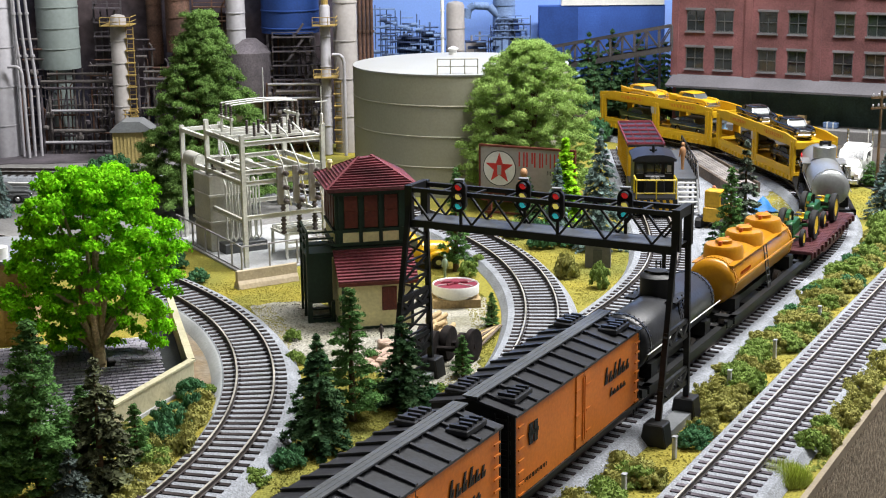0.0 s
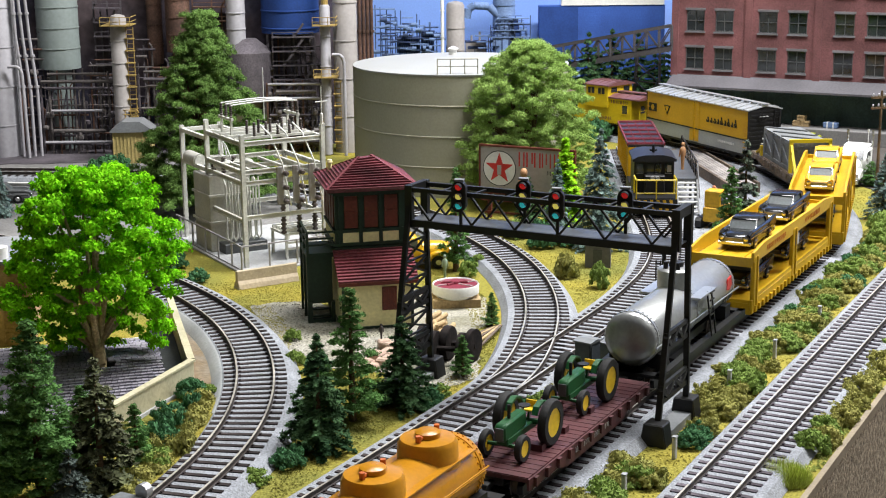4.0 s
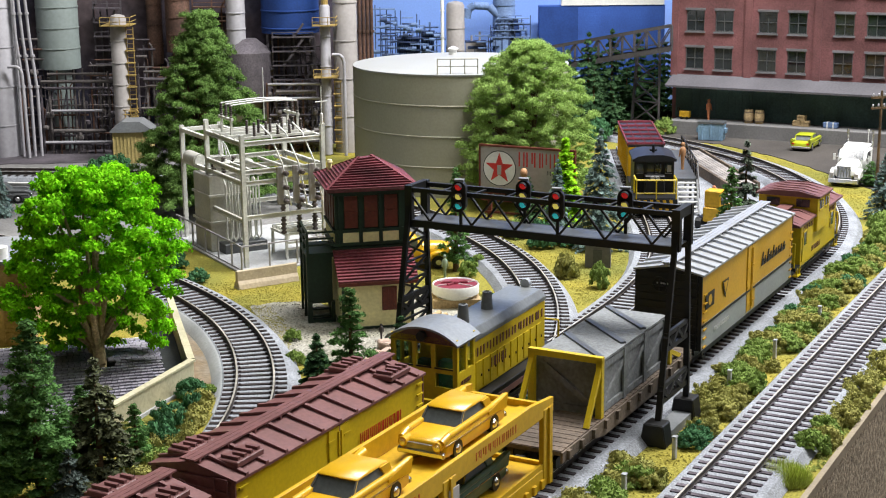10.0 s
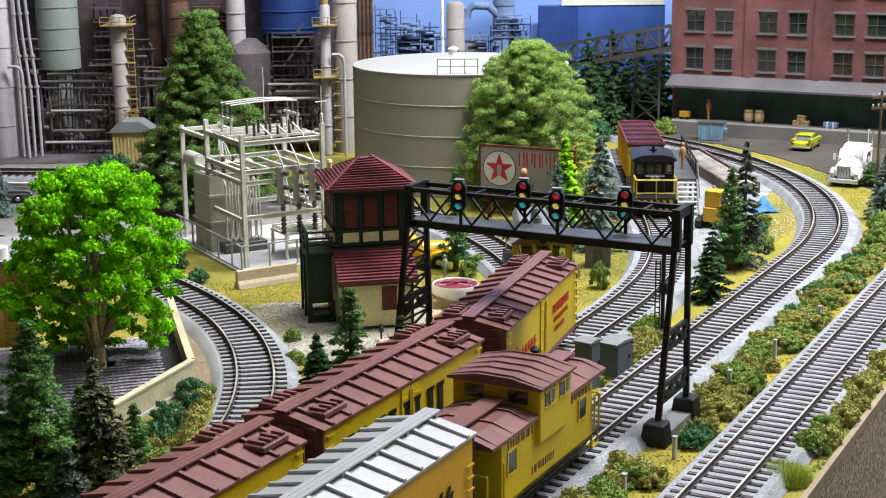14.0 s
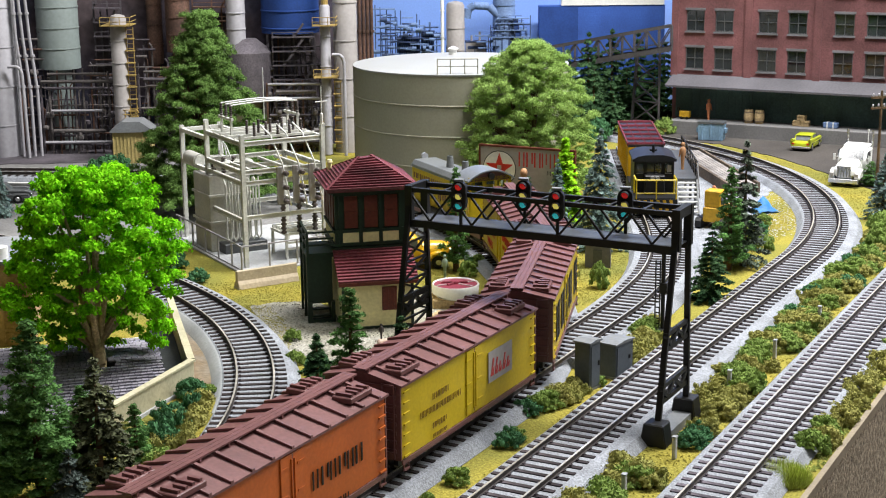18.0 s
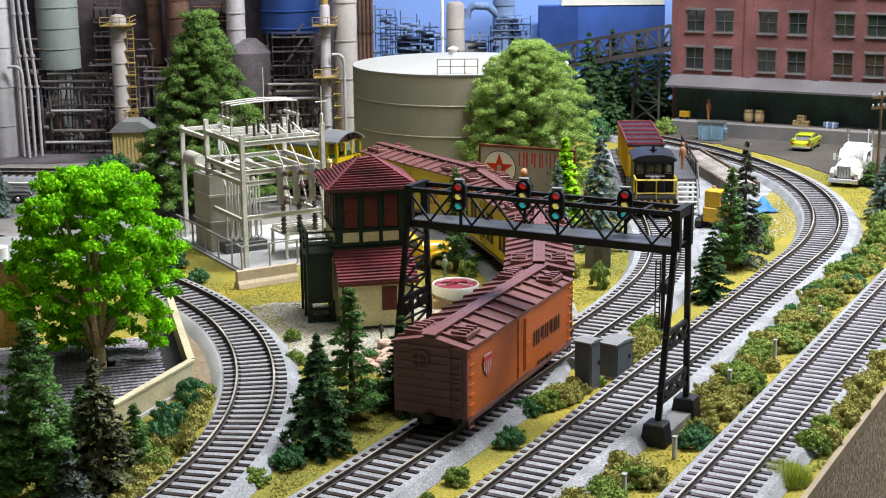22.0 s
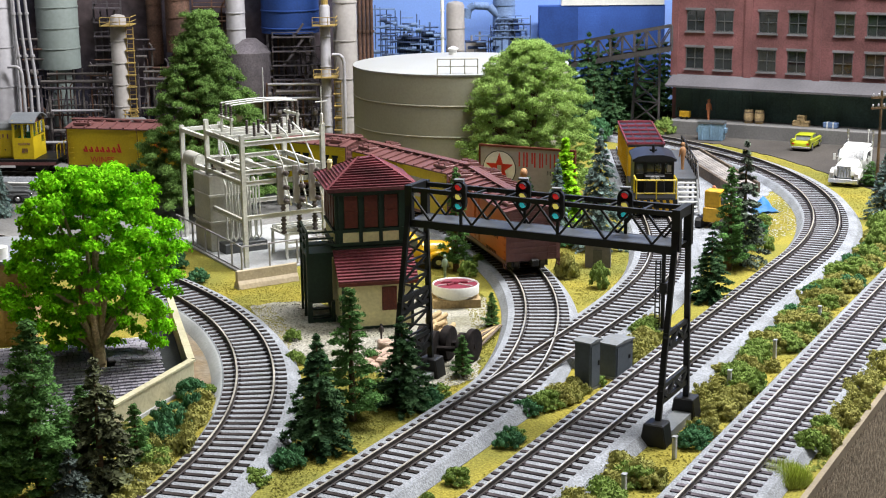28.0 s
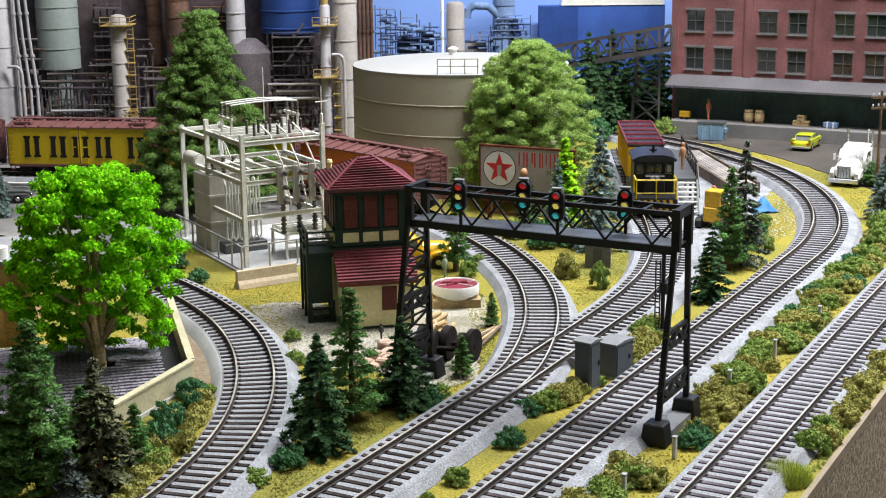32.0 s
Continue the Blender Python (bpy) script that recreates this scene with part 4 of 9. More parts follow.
def relay_box(x, y, w, d, h, label, door):
    a = thing("relay_cabinet", label, "cabinet", (x, y, GROUND), 52, "relay cabinets by the track")
    part("body", Geo().box(-w / 2, -d / 2, 0, w / 2, d / 2, h), CABINET, a, bevel=0.35)
    part("lid", Geo().prism([(-w / 2 - 0.7, h), (w / 2 + 0.7, h), (w / 2 + 0.7, h + 0.7), (0, h + 1.5), (-w / 2 - 0.7, h + 0.7)], -d / 2 - 0.7, d / 2 + 0.7, "xz"), GREYPAINT, a, "grey lid")
    dr = part("door", Geo().box(-w / 2 + 1, -d / 2 - 0.4, 1.6, w / 2 - 1, -d / 2, h - 1.5), CABINET, a)
    part("latch", Geo().box(w * 0.2, -d / 2 - 0.9, h * 0.5, w * 0.2 + 1, -d / 2 - 0.4, h * 0.6), BLACK, dr)
    part("foot_plinth", Geo().box(-w / 2 - 0.4, -d / 2 - 0.4, 0, w / 2 + 0.4, d / 2 + 0.4, 1.2), GREYPAINT, a)


relay_box(67.7, 664.0, 9.2, 8.6, 23, "tall blue-grey relay cabinet beside the track", True)
relay_box(83.4, 683.5, 16, 10, 17, "squat blue-grey relay cabinet beside the track", True)


# ---------------------------------------------------------------- interlocking tower
def shingle_roof(parent, corners, ridge, rows, label):
    """Courses of shingles on each side of a hipped roof: corners of the eave and the two ends of the ridge."""
    sides = [(corners[0], corners[1], ridge[0], ridge[1]), (corners[1], corners[2], ridge[1], ridge[1]), (corners[2], corners[3], ridge[1], ridge[0]), (corners[3], corners[0], ridge[0], ridge[0])]
    for e0, e1, r0, r1 in sides:
        e0, e1, r0, r1 = Vector(e0), Vector(e1), Vector(r0), Vector(r1)
        nrm = (e1 - e0).cross(r0 - e0).normalized()
        if nrm.z < 0:
            nrm = -nrm
        for i in range(rows):
            t0, t1 = i / rows, (i + 1.25) / rows
            t1 = min(t1, 1)
            a, b = e0.lerp(r0, t0), e1.lerp(r1, t0)
            c, d = e1.lerp(r1, t1), e0.lerp(r0, t1)
            lift, low = nrm * 1.7, nrm * 0.25
            g = Geo().add([a, b, c, d, a + lift, b + lift, c + low, d + low], [(3, 2, 1, 0), (4, 5, 6, 7), (0, 1, 5, 4), (1, 2, 6, 5), (2, 3, 7, 6), (3, 0, 4, 7)])
            part("shingle_course", g, ROOFRED, parent)
    for e, r in ((corners[0], ridge[0]), (corners[1], ridge[1]), (corners[2], ridge[1]), (corners[3], ridge[0])):
        up = Vector((0, 0, 1.0))
        part("hip_cap", Geo().beam(Vector(e) + up, Vector(r) + up, 1.5, 1.0), ROOFRED, parent)


def signal_tower():
    a = thing("interlocking_tower", "cream and dark green railway tower with red shingle roofs", "tower", (-53.7, 762, GROUND), 12)
    W, D = 37.6, 57.0          # lower storey
    zl, zu, ze = 29.0, 41.0, 74.0
    f = 17.0                   # set-back of the upper storey
    low = part("lower_wall", Geo().box(0, 0, 0, W, D, zl).box(0, f, zl, W, D, zu), CREAM, a, "cream clapboard wall")
    for z in np.arange(2, zl - 1, 2.0):
        part("clapboard", Geo().prism([(-0.45, z), (0, z), (0, z + 1.9), (-0.1, z + 1.9)], 1.2, W - 1.2, "yz"), CREAM, low)
        part("clapboard", Geo().prism([(-0.45, z), (0, z), (0, z + 1.9), (-0.1, z + 1.9)], 1.2, D - 1, "xz"), CREAM, low)
    for x in (0, W):
        part("corner_board", Geo().box(x - 0.8, -0.7, 0, x + 0.8, 0.6, zl), GREEN, a)
    part("base_board", Geo().box(-0.6, -0.6, 0, W + 0.6, D + 0.6, 2), GREEN, a)
    w = part("shutter", Geo().box(21.0, -0.9, 10.5, 29, -0.2, 23.5), SHUTTER, a, "red-brown boarded window")
    for x in (22, 25, 28):
        part("batten", Geo().box(x - 0.5, -1.4, 10.5, x + 0.5, -0.9, 23.5), SHUTTER, w)
    # lean-to roof in courses
    n = 11
    for i in range(n):
        y0, z0 = -4 + (f + 4) * i / n, zl - 2 + 14.0 * i / n
        y1, z1 = -4 + (f + 4) * (i + 1.15) / n, zl - 2 + 14.0 * (i + 1.15) / n
        part("lean_to_course", Geo().prism([(y0, z0), (y1, z1), (y1, z1 + 0.4), (y0, z0 + 1.5)], -3, W + 3, "yz"), ROOFRED, a)
    part("fascia", Geo().box(-3, -4.4, zl - 3.4, W + 3, -3.8, zl - 1.6), SHUTTER, a)
    # upper storey
    part("upper_wall", Geo().box(-1, f, zu, W + 1, D, ze), GREEN, a, "dark green upper wall")
    for z in (zu, zu + 2.2, zu + 9.6, ze - 3):
        part("band", Geo().box(-2, f - 1.0, z, W + 2, D + 1, z + 1.6), GREEN, a)
    for i in range(3):
        x = 3 + i * 11.0
        part("cream_panel", Geo().box(x, f - 0.5, zu + 4, x + 8.8, f - 0.05, zu + 9.4), CREAM, a, "cream painted panel")
        s = part("upper_shutter", Geo().box(x + 1, f - 0.6, zu + 12, x + 8.2, f - 0.05, ze - 3.4), SHUTTER, a, "red-brown boarded window")
        part("rail", Geo().box(x + 1, f - 1.0, zu + 20, x + 8.2, f - 0.6, zu + 21), SHUTTER, s)
    for i in range(4):
        x = 1.6 + i * 11.0
        part("pilaster", Geo().box(x - 0.8, f - 0.9, zu + 3, x + 0.8, f - 0.05, ze - 3), GREEN, a)
    for i in range(4):
        y = f + 4 + i * 10
        part("side_shutter", Geo().box(-1.6, y, zu + 12, -1.05, y + 7, ze - 3.4), SHUTTER, a)
    part("side_panel", Geo().box(-1.5, f + 3, zu + 4, -1.05, D - 3, zu + 9), CREAM, a)
    part("soffit", Geo().box(-5, f - 6, ze - 0.8, W + 5, D + 5, ze), GREEN, a)
    r = part("roof", Geo().box(-6, f - 7, ze, W + 6, D + 6, ze + 0.8), ROOFRED, a, "dark red hipped shingle roof")
    e = ze + 0.8
    shingle_roof(r, [(-6, f - 7, e), (W + 6, f - 7, e), (W + 6, D + 6, e), (-6, D + 6, e)], [(15, f + 17, e + 13), (23, f + 23, e + 13)], 13, "")
    part("chimney", Geo().lathe([(1.3, e + 2), (1.3, e + 9), (1.8, e + 9.4), (1.2, e + 11)], 10, (1, f + 32, 0)), CREAM, a, smooth=40)
    # landing and stair on the side
    d = part("landing", Geo().box(-17, f + 2, zu - 4, -1, f + 32, zu - 1.6), GREEN, a, "dark green landing")
    for y in (f + 2, f + 17, f + 32):
        part("post", Geo().beam((-16.4, y, 0), (-16.4, y, zu + 10), 1.4), GREEN, d)
    for z in (zu + 3, zu + 6.5, zu + 10):
        part("handrail", Geo().beam((-16.4, f + 2, z), (-16.4, f + 32, z), 1.0).beam((-16.4, f + 2, z), (-2, f + 2, z), 1.0), GREEN, d)
    part("stair_skirt", Geo().box(-16, f + 3, 11, -3, f + 4.2, zu - 4).box(-16, f + 4, 11, -15, f + 31, zu - 4), GREEN, a)
    st = part("stair", Geo().beam((-15, f + 4, 2), (-15, f + 30, zu - 3), 1.2, 3).beam((-4, f + 4, 2), (-4, f + 30, zu - 3), 1.2, 3), GREEN, a)
    for i in range(11):
        part("tread", Geo().box(-15, f + 4 + i * 2.4, 3 + i * 3.2, -4, f + 7 + i * 2.4, 3.8 + i * 3.2), GREEN, st)
    part("ground_frame", Geo().box(-17, f + 1, 0, -2, f + 5, 2.4).box(-17, f + 1, 2, -14.5, f + 5, 12).box(-4, f + 1, 2, -2, f + 5, 12), GREEN, a)


signal_tower()


# ---------------------------------------------------------------- electrical substation
def insulator(parent, x, y, z, h, r=1.1, n=6, m=None):
    prof = []
    for i in range(n):
        z0 = h * i / n
        prof += [(r * 0.55, z0), (r, z0 + h / n * 0.35), (r, z0 + h / n * 0.55), (r * 0.55, z0 + h / n * 0.9)]
    return part("insulator", Geo().lathe(prof, 10, (x, y, z)), m or INSUL, parent, "brown ribbed insulator", smooth=50)


INSUL = mat("brown_porcelain", (0.10, 0.08, 0.075), 0.4, var=0.2)


TRAFO = mat("pale_transformer_paint", (0.50, 0.49, 0.44), 0.6, var=0.1, big=40, bump=0.1)


def substation():
    a = thing("substation", "off-white steel electrical substation on a concrete pad", "substation", (-124, 901, GROUND), 30)
    # local: x to the right along the front, y to the back
    W, D, E = 55.0, 60.0, 106.0
    part("pad", Geo().box(-8, -9, -1.0, 74, 112, 1.4), CONCRETE, a, "pale grey concrete pad", bevel=0.3)
    top = 85.6
    for x, y, h in ((0, 0, top), (W, 0, top + 3), (0, D, top + 3), (W, D, top), (0, E, 79), (W * 0.5, E, 79)):
        g = Geo().box(x - 1.35, y - 1.35, 1.4, x + 1.35, y - 0.8, h).box(x - 1.35, y + 0.8, 1.4, x + 1.35, y + 1.35, h).box(x - 0.4, y - 0.8, 1.4, x + 0.4, y + 0.8, h)
        part("column", g, OFFWHITE, a)
    for z in (80, 62, 55, 31):
        for (p, q) in (((0, 0), (W, 0)), ((0, 0), (0, D)), ((W, 0), (W, D)), ((0, D), (W, D))):
            if z == 31 and p == (0, 0) and q == (W, 0):
                z2 = 33
            else:
                z2 = z
            g = Geo().beam((*p, z2), (*q, z2), 0.6, 2.4)
            part("beam", g.beam((*p, z2 + 1.2), (*q, z2 + 1.2), 1.9, 0.5).beam((*p, z2 - 1.2), (*q, z2 - 1.2), 1.9, 0.5), OFFWHITE, a, fix=False)
    for z in (76, 55):
        for p, q in (((0, D), (0, E)), ((W / 2, D), (W / 2, E)), ((0, E), (W / 2, E))):
            part("beam", Geo().beam((*p, z), (*q, z), 2.2, 2.6), OFFWHITE, a)
    for y in (12, 24, 36, 48):
        part("bus_beam", Geo().beam((0, y, 81.5), (W, y, 81.5), 1.6, 1.6), OFFWHITE, a)
        part("bus_beam", Geo().beam((y, 0, 60), (y, D, 60), 1.6, 1.6), OFFWHITE, a)
    # upper switch bars
    for x in (4, 50):
        fr = part("switch_stand", Geo().beam((x, 26, 82), (x, 26, 95), 1.3).beam((x, 42, 82), (x, 42, 95), 1.3).beam((x, 24, 92), (x, 46, 92), 1.6), OFFWHITE, a)
        for y in (26, 34, 42):
            insulator(fr, x, y, 93, 8)
    for y in (26, 34, 42):
        part("bus_bar", Geo().path([(4, y, 101), (12, y, 101.5), (22, y, 102), (32, y, 102.1), (42, y, 101.6), (50, y, 101)], 0.45, 8), WHITE, a, smooth=60)
    for x in (12, 20, 28, 36, 44):
        insulator(a, x, 8, 83, 9)
        insulator(a, x, 20, 83, 9)
    # hanging switches and cables at the front
    for i, x in enumerate((24, 35, 46)):
        s = part("breaker_panel", Geo().box(x - 2.2, -3, 40, x + 2.2, -1.2, 64), SKIN, a, bevel=0.3)
        for z in (42, 51, 60):
            part("insulator", Geo().lathe([(1.0, -5), (1.7, -4), (1.7, -1), (1.0, 0)], 10, (x + 2.6, -3, z), "y"), INSUL, s, "dark ribbed insulator", smooth=50)
        part("cable", Geo().path([(x - 8, 8, 90), (x - 4, 2, 84), (x + 1, -4, 66), (x + 5, -5, 44), (x + 8, 0, 38)], 0.55, 7), WHITE, a, "white hanging cable", smooth=60)
        insulator(a, x + 6, 8, 18, 24, 2.0, 9)
    for i in range(4):
        part("cable", Geo().path([(3 + i * 3, 50 + i * 12, 80), (8 + i * 3, 46 + i * 12, 72), (10 + i * 2, 44 + i * 12, 64)], 0.5, 6), WHITE, a, "white hanging cable", smooth=60)
    # transformer with radiator and conservator drum
    t = part("transformer_tank", Geo().box(-3, 52, 1.4, 26, 80, 52), TRAFO, a, "beige transformer tank", bevel=0.5)
    part("tank_rib", Geo().box(-3.8, 50, 20, 27, 82, 21.6).box(-3.8, 50, 38, 27, 82, 39.6), TRAFO, t)
    part("conservator_drum", Geo().rod((2, 80, 58), (2, 100, 58), 4.6, n=20), TRAFO, t, smooth=40)
    part("drum_end", Geo().rod((2, 78.8, 58), (2, 80, 58), 3.8, n=20), OFFWHITE, t)
    for i in range(6):
        x = 5 + i * 4.2
        part("radiator_pipe", Geo().path([(x, 46, 50), (x, 43, 47), (x, 43, 12), (x + 1.6, 43, 9), (x + 3.2, 43, 12), (x + 3.2, 46, 50)], 0.6, 7), OFFWHITE, t, smooth=50)
    part("radiator_base", Geo().box(2, 40, 1.4, 32, 52, 8), DARKGREY, t, bevel=0.4)
    for i in range(4):
        insulator(t, 4 + i * 7, 60, 52, 11, 1.8, 5)
        part("bushing", Geo().lathe([(3.0, 0), (3.4, 2), (1.4, 3.5)], 12, (4 + i * 7, 52, 58)), OFFWHITE, t, smooth=40)
    # benches of cable trays at the right
    b = part("cable_tray", Geo().box(30, 6, 17, 64, 30, 18.5), OFFWHITE, a)
    for y in (8, 14, 20, 26):
        part("tray_bar", Geo().box(30, y, 19, 64, y + 1.5, 21), OFFWHITE, b)
    for x, y in ((31, 7), (63, 7), (31, 29), (63, 29)):
        part("tray_leg", Geo().beam((x, y, 1.4), (x, y, 17), 1.6), OFFWHITE, b)
    for z in (8, 12):
        part("tray_rail", Geo().beam((31, 7, z), (63, 7, z), 1.2), OFFWHITE, b)
    # fence
    f = part("fence", Geo().beam((-6, -7, 17), (70, -7, 17), 0.9).beam((-6, -7, 17), (-6, 108, 17), 0.9).beam((-6, -7, 2), (70, -7, 2), 0.6).beam((-6, -7, 2), (-6, 108, 2), 0.6), LILAC, a, "thin grey pipe fence")
    for k in range(5):
        part("fence_post", Geo().rod((-6 + k * 19, -7, 0), (-6 + k * 19, -7, 17.5), 0.7), LILAC, f)
        part("fence_post", Geo().rod((-6, -7 + (k + 0.7) * 23, 0), (-6, -7 + (k + 0.7) * 23, 17.5), 0.7), LILAC, f)
    part("lightning_rod", Geo().rod((W, 0, top), (W, 0, top + 27), 0.35).rod((W - 4, 0, top + 17), (W + 4, 0, top + 17), 0.35).lathe([(1.1, top + 3), (1.1, top + 9), (0.4, top + 10)], 8, (W, 0, 0)), WHITE, a)
    part("lightning_rod", Geo().rod((W * 0.75, D, top), (W * 0.75, D, top + 34), 0.35), WHITE, a)


substation()

bar = thing("concrete_barrier", "tan concrete barrier on the turf", "barrier", (-107, 864, GROUND), 32)
part("body", Geo().prism([(-4, 0), (4, 0), (3, 3), (1.6, 5), (1.3, 11), (-1.3, 11), (-1.6, 5), (-3, 3)], -20, 20, "yz"), TAN, bar, bevel=0.3)
part("kerb", Geo().box(-20, -3.6, 0, 20, 3.6, 1.2), CONCRETE, bar)


# ---------------------------------------------------------------- trees and bushes
def leaves(name, pts, size, material, seed, squash=0.65, jitter=0.52):
    """Many small crumpled leaf flakes at the points given (millimetres)."""
    rng = np.random.default_rng(seed)
    n = len(pts)
    out = pts[:, 3:] if pts.shape[1] == 6 else np.zeros((n, 3))
    pts = pts[:, :3]
    f = out + rng.normal(size=(n, 3)) * jitter
    f /= np.linalg.norm(f, axis=1)[:, None]
    u = rng.normal(size=(n, 3))
    u -= (u * f).sum(1)[:, None] * f
    u /= np.linalg.norm(u, axis=1)[:, None]
    w = np.cross(f, u)
    k = f
    s = size * rng.uniform(0.55, 1.3, (n, 1))
    q = np.stack([pts - u * s, pts + w * s * squash - k * s * 0.3, pts + u * s, pts - w * s * squash - k * s * 0.3], 1).reshape(-1, 3) * U
    me = bpy.data.meshes.new(name)
    me.vertices.add(4 * n)
    me.vertices.foreach_set("co", q.ravel())
    me.loops.add(4 * n)
    me.loops.foreach_set("vertex_index", np.arange(4 * n, dtype=np.int32))
    me.polygons.add(n)
    me.polygons.foreach_set("loop_start", np.arange(0, 4 * n, 4, dtype=np.int32))
    me.update(calc_edges=True)
    me.validate()
    me.materials.append(material)
    return me


def clumps(rng, centres, radii, per):
    """Points crowded toward the upper and outer skin of round clumps."""
    out = []
    for c, r in zip(centres, radii):
        k = int(per * (r / 8.0) ** 2) + 8
        d = rng.normal(size=(k, 3))
        d /= np.linalg.norm(d, axis=1)[:, None]
        d[:, 2] = np.abs(d[:, 2]) * 1.0 - 0.35 * (rng.random(k) < 0.45)
        rad = r * rng.uniform(0.55, 1.18, (k, 1)) * (1 + 0.16 * np.sin(d[:, :1] * 7 + d[:, 1:2] * 5))
        out.append(np.hstack([np.array(c) + d * rad * np.array([1, 1, 0.72]), d]))
    return np.vstack(out)


def broadleaf(label, x, y, h, r, base, material, bark, seed, count, clump, leaf, per, shape=1.0):
    """A tree: tapered trunk, limbs that reach the clumps, and a crown of flakes with gaps."""
    rng = np.random.default_rng(seed)
    a = thing("broadleaf_tree", label, "tree", (x, y, GROUND))
    cs, rs = [], []
    for i in range(count):
        t = (i + 0.5) / count
        z = base + (h - base) * t ** (1.7 if shape > 4 else 1.2 if shape > 3 else 0.9)
        f = math.sin(math.pi * min(1, max(0.0, 0.16 + 0.8 * (z - base) / (h - base)))) ** (0.55 * shape)
        if shape > 3:
            q = (z - base) / (h - base)
            f = (1 - min(1.0, q) ** 2.6) ** 0.6 + 0.05
        if shape > 4:
            f = 0.06 + 0.98 * (1 - q) ** 0.85
        ang = i * 2.39996 + rng.uniform(-0.3, 0.3)
        rr = r * f * (rng.uniform(0.60, 0.94) if count < 140 or i % 3 else rng.uniform(0.2, 0.55)) if i < count - 3 else r * 0.18
        if t < 0.2 and math.sin(ang) < -0.3 and i % 3 != 0 and shape < 1:
            continue
        c = (rr * math.cos(ang), rr * math.sin(ang), min(z, h - clump * 0.55))
        if shape < 1 and c[1] < 8 and -9 < c[0] < 15 and z < 52 and rng.random() < 0.78:
            continue
        cs.append(c)
        rs.append(clump * rng.uniform(0.55, 1.2))
    g = Geo()
    fork = base * 0.5 + h * 0.15
    tr = h * 0.036
    g.path([(0, 0, 0), (tr * 0.2, -tr * 0.2, fork * 0.5), (0, 0, fork)], tr * 0.8, 10)
    g.rod((0, 0, 0), (0, 0, fork * 0.4), tr * 1.5, tr * 0.8, 10)
    part("trunk", g, bark, a, smooth=50)
    for i, c in enumerate(cs):
        if i % max(6, count // 18) == 0:
            p0, p1 = Vector((0, 0, fork * (0.75 + 0.2 * (i % 5) / 5))), Vector(c)
            m = p0.lerp(p1, 0.5) + Vector((0, 0, -h * 0.02 + h * 0.05 * (i % 3)))
            part("limb", Geo().rod(p0, m, tr * 0.55, tr * 0.34, 7).rod(m, p1, tr * 0.34, tr * 0.12, 6), bark, a, smooth=50)
    part("crown", leaves("crown", clumps(rng, cs, rs, per), leaf, material, seed), material, a)
    return a


broadleaf("bright lime-green broadleaf tree with a pale forked trunk", -165, 672, 105.5, 43.5, 16, LIME, PALEBARK, 11, 290, 5.6, 1.05, 700, 0.7)
broadleaf("mid-green broadleaf tree behind the billboard", 66, 1106, 123, 55, 16, OLIVE, BARK, 12, 860, 4.8, 0.60, 1150, 3.2)
broadleaf("dull green broadleaf tree beside the substation", -178, 1100, 148, 65, 12, DARKOLIVE, BARK, 13, 760, 5.4, 0.66, 1150, 4.5)


def conifer_mesh(h, r, seed, material, whorls=13, branches=11, leaf=1.3, dense=34, droop=0.30, start=0.08):
    rng = np.random.default_rng(seed)
    pts = []
    for i in range(whorls):
        t = i / (whorls - 1)
        z = h * (start + (0.97 - start) * t)
        rr = r * (1 - t) ** 0.85 + 0.6
        for b in range(max(4, int(branches * (1 - 0.5 * t)))):
            ang = rng.uniform(0, 6.283)
            L = rr * rng.uniform(0.72, 1.08)
            k = int(1.5 * dense * (0.35 + 0.65 * (1 - t)))
            f = rng.uniform(0.08, 1.0, k) ** 0.7
            side = rng.normal(0, 0.09, k) * L * (1.2 - f)
            px = L * f * math.cos(ang) - side * math.sin(ang)
            py = L * f * math.sin(ang) + side * math.cos(ang)
            pz = z - droop * L * f + rng.normal(0, h * 0.008, k) + 0.05 * L
            pts.append(np.stack([px, py, pz, 0.5 * np.cos(ang) + 0 * px, 0.5 * np.sin(ang) + 0 * px, 0.75 + 0 * px], 1))
    return leaves("crown", np.vstack(pts), leaf, material, seed, 0.45)


def tiered_mesh(h, r, seed, material, count=92, leaf=0.55, per=1900):
    """Bushy boughs of short tufts in a ragged cone, with gaps to the trunk between them."""
    rng = np.random.default_rng(seed)
    cs, rs = [], []
    for i in range(count):
        t = ((i + 0.5) / count) ** 1.15
        z = h * (0.10 + 0.86 * t)
        lobe = 0.80 + 0.26 * math.sin(i * 0.55 + seed) * (1 - t)
        rr = (r * (1 - t) ** 0.72 + 0.6) * lobe
        ang = i * 2.39996 + rng.uniform(-0.4, 0.4)
        q = rng.uniform(0.35, 0.95)
        cs.append((rr * q * math.cos(ang), rr * q * math.sin(ang), z - 0.10 * rr * q))
        rs.append((0.17 * rr + 1.25) * rng.uniform(0.75, 1.2))
    return leaves("crown", clumps(rng, cs, rs, per), leaf, material, seed, 0.6)


def conifer(label, x, y, h, r, mesh_, hh, rr, rz):
    a = thing("conifer", label, "conifer", (x, y, GROUND), rz, "conifers of the layout")
    part("trunk", Geo().rod((0, 0, 0), (0, 0, h * 0.9), h * 0.022 + 0.5, 0.3, 8), BARK, a, smooth=50)
    c = part("crown", mesh_, None, a)
    c.scale = (1.22 * r / rr, 1.22 * r / rr, h / hh)
    return a


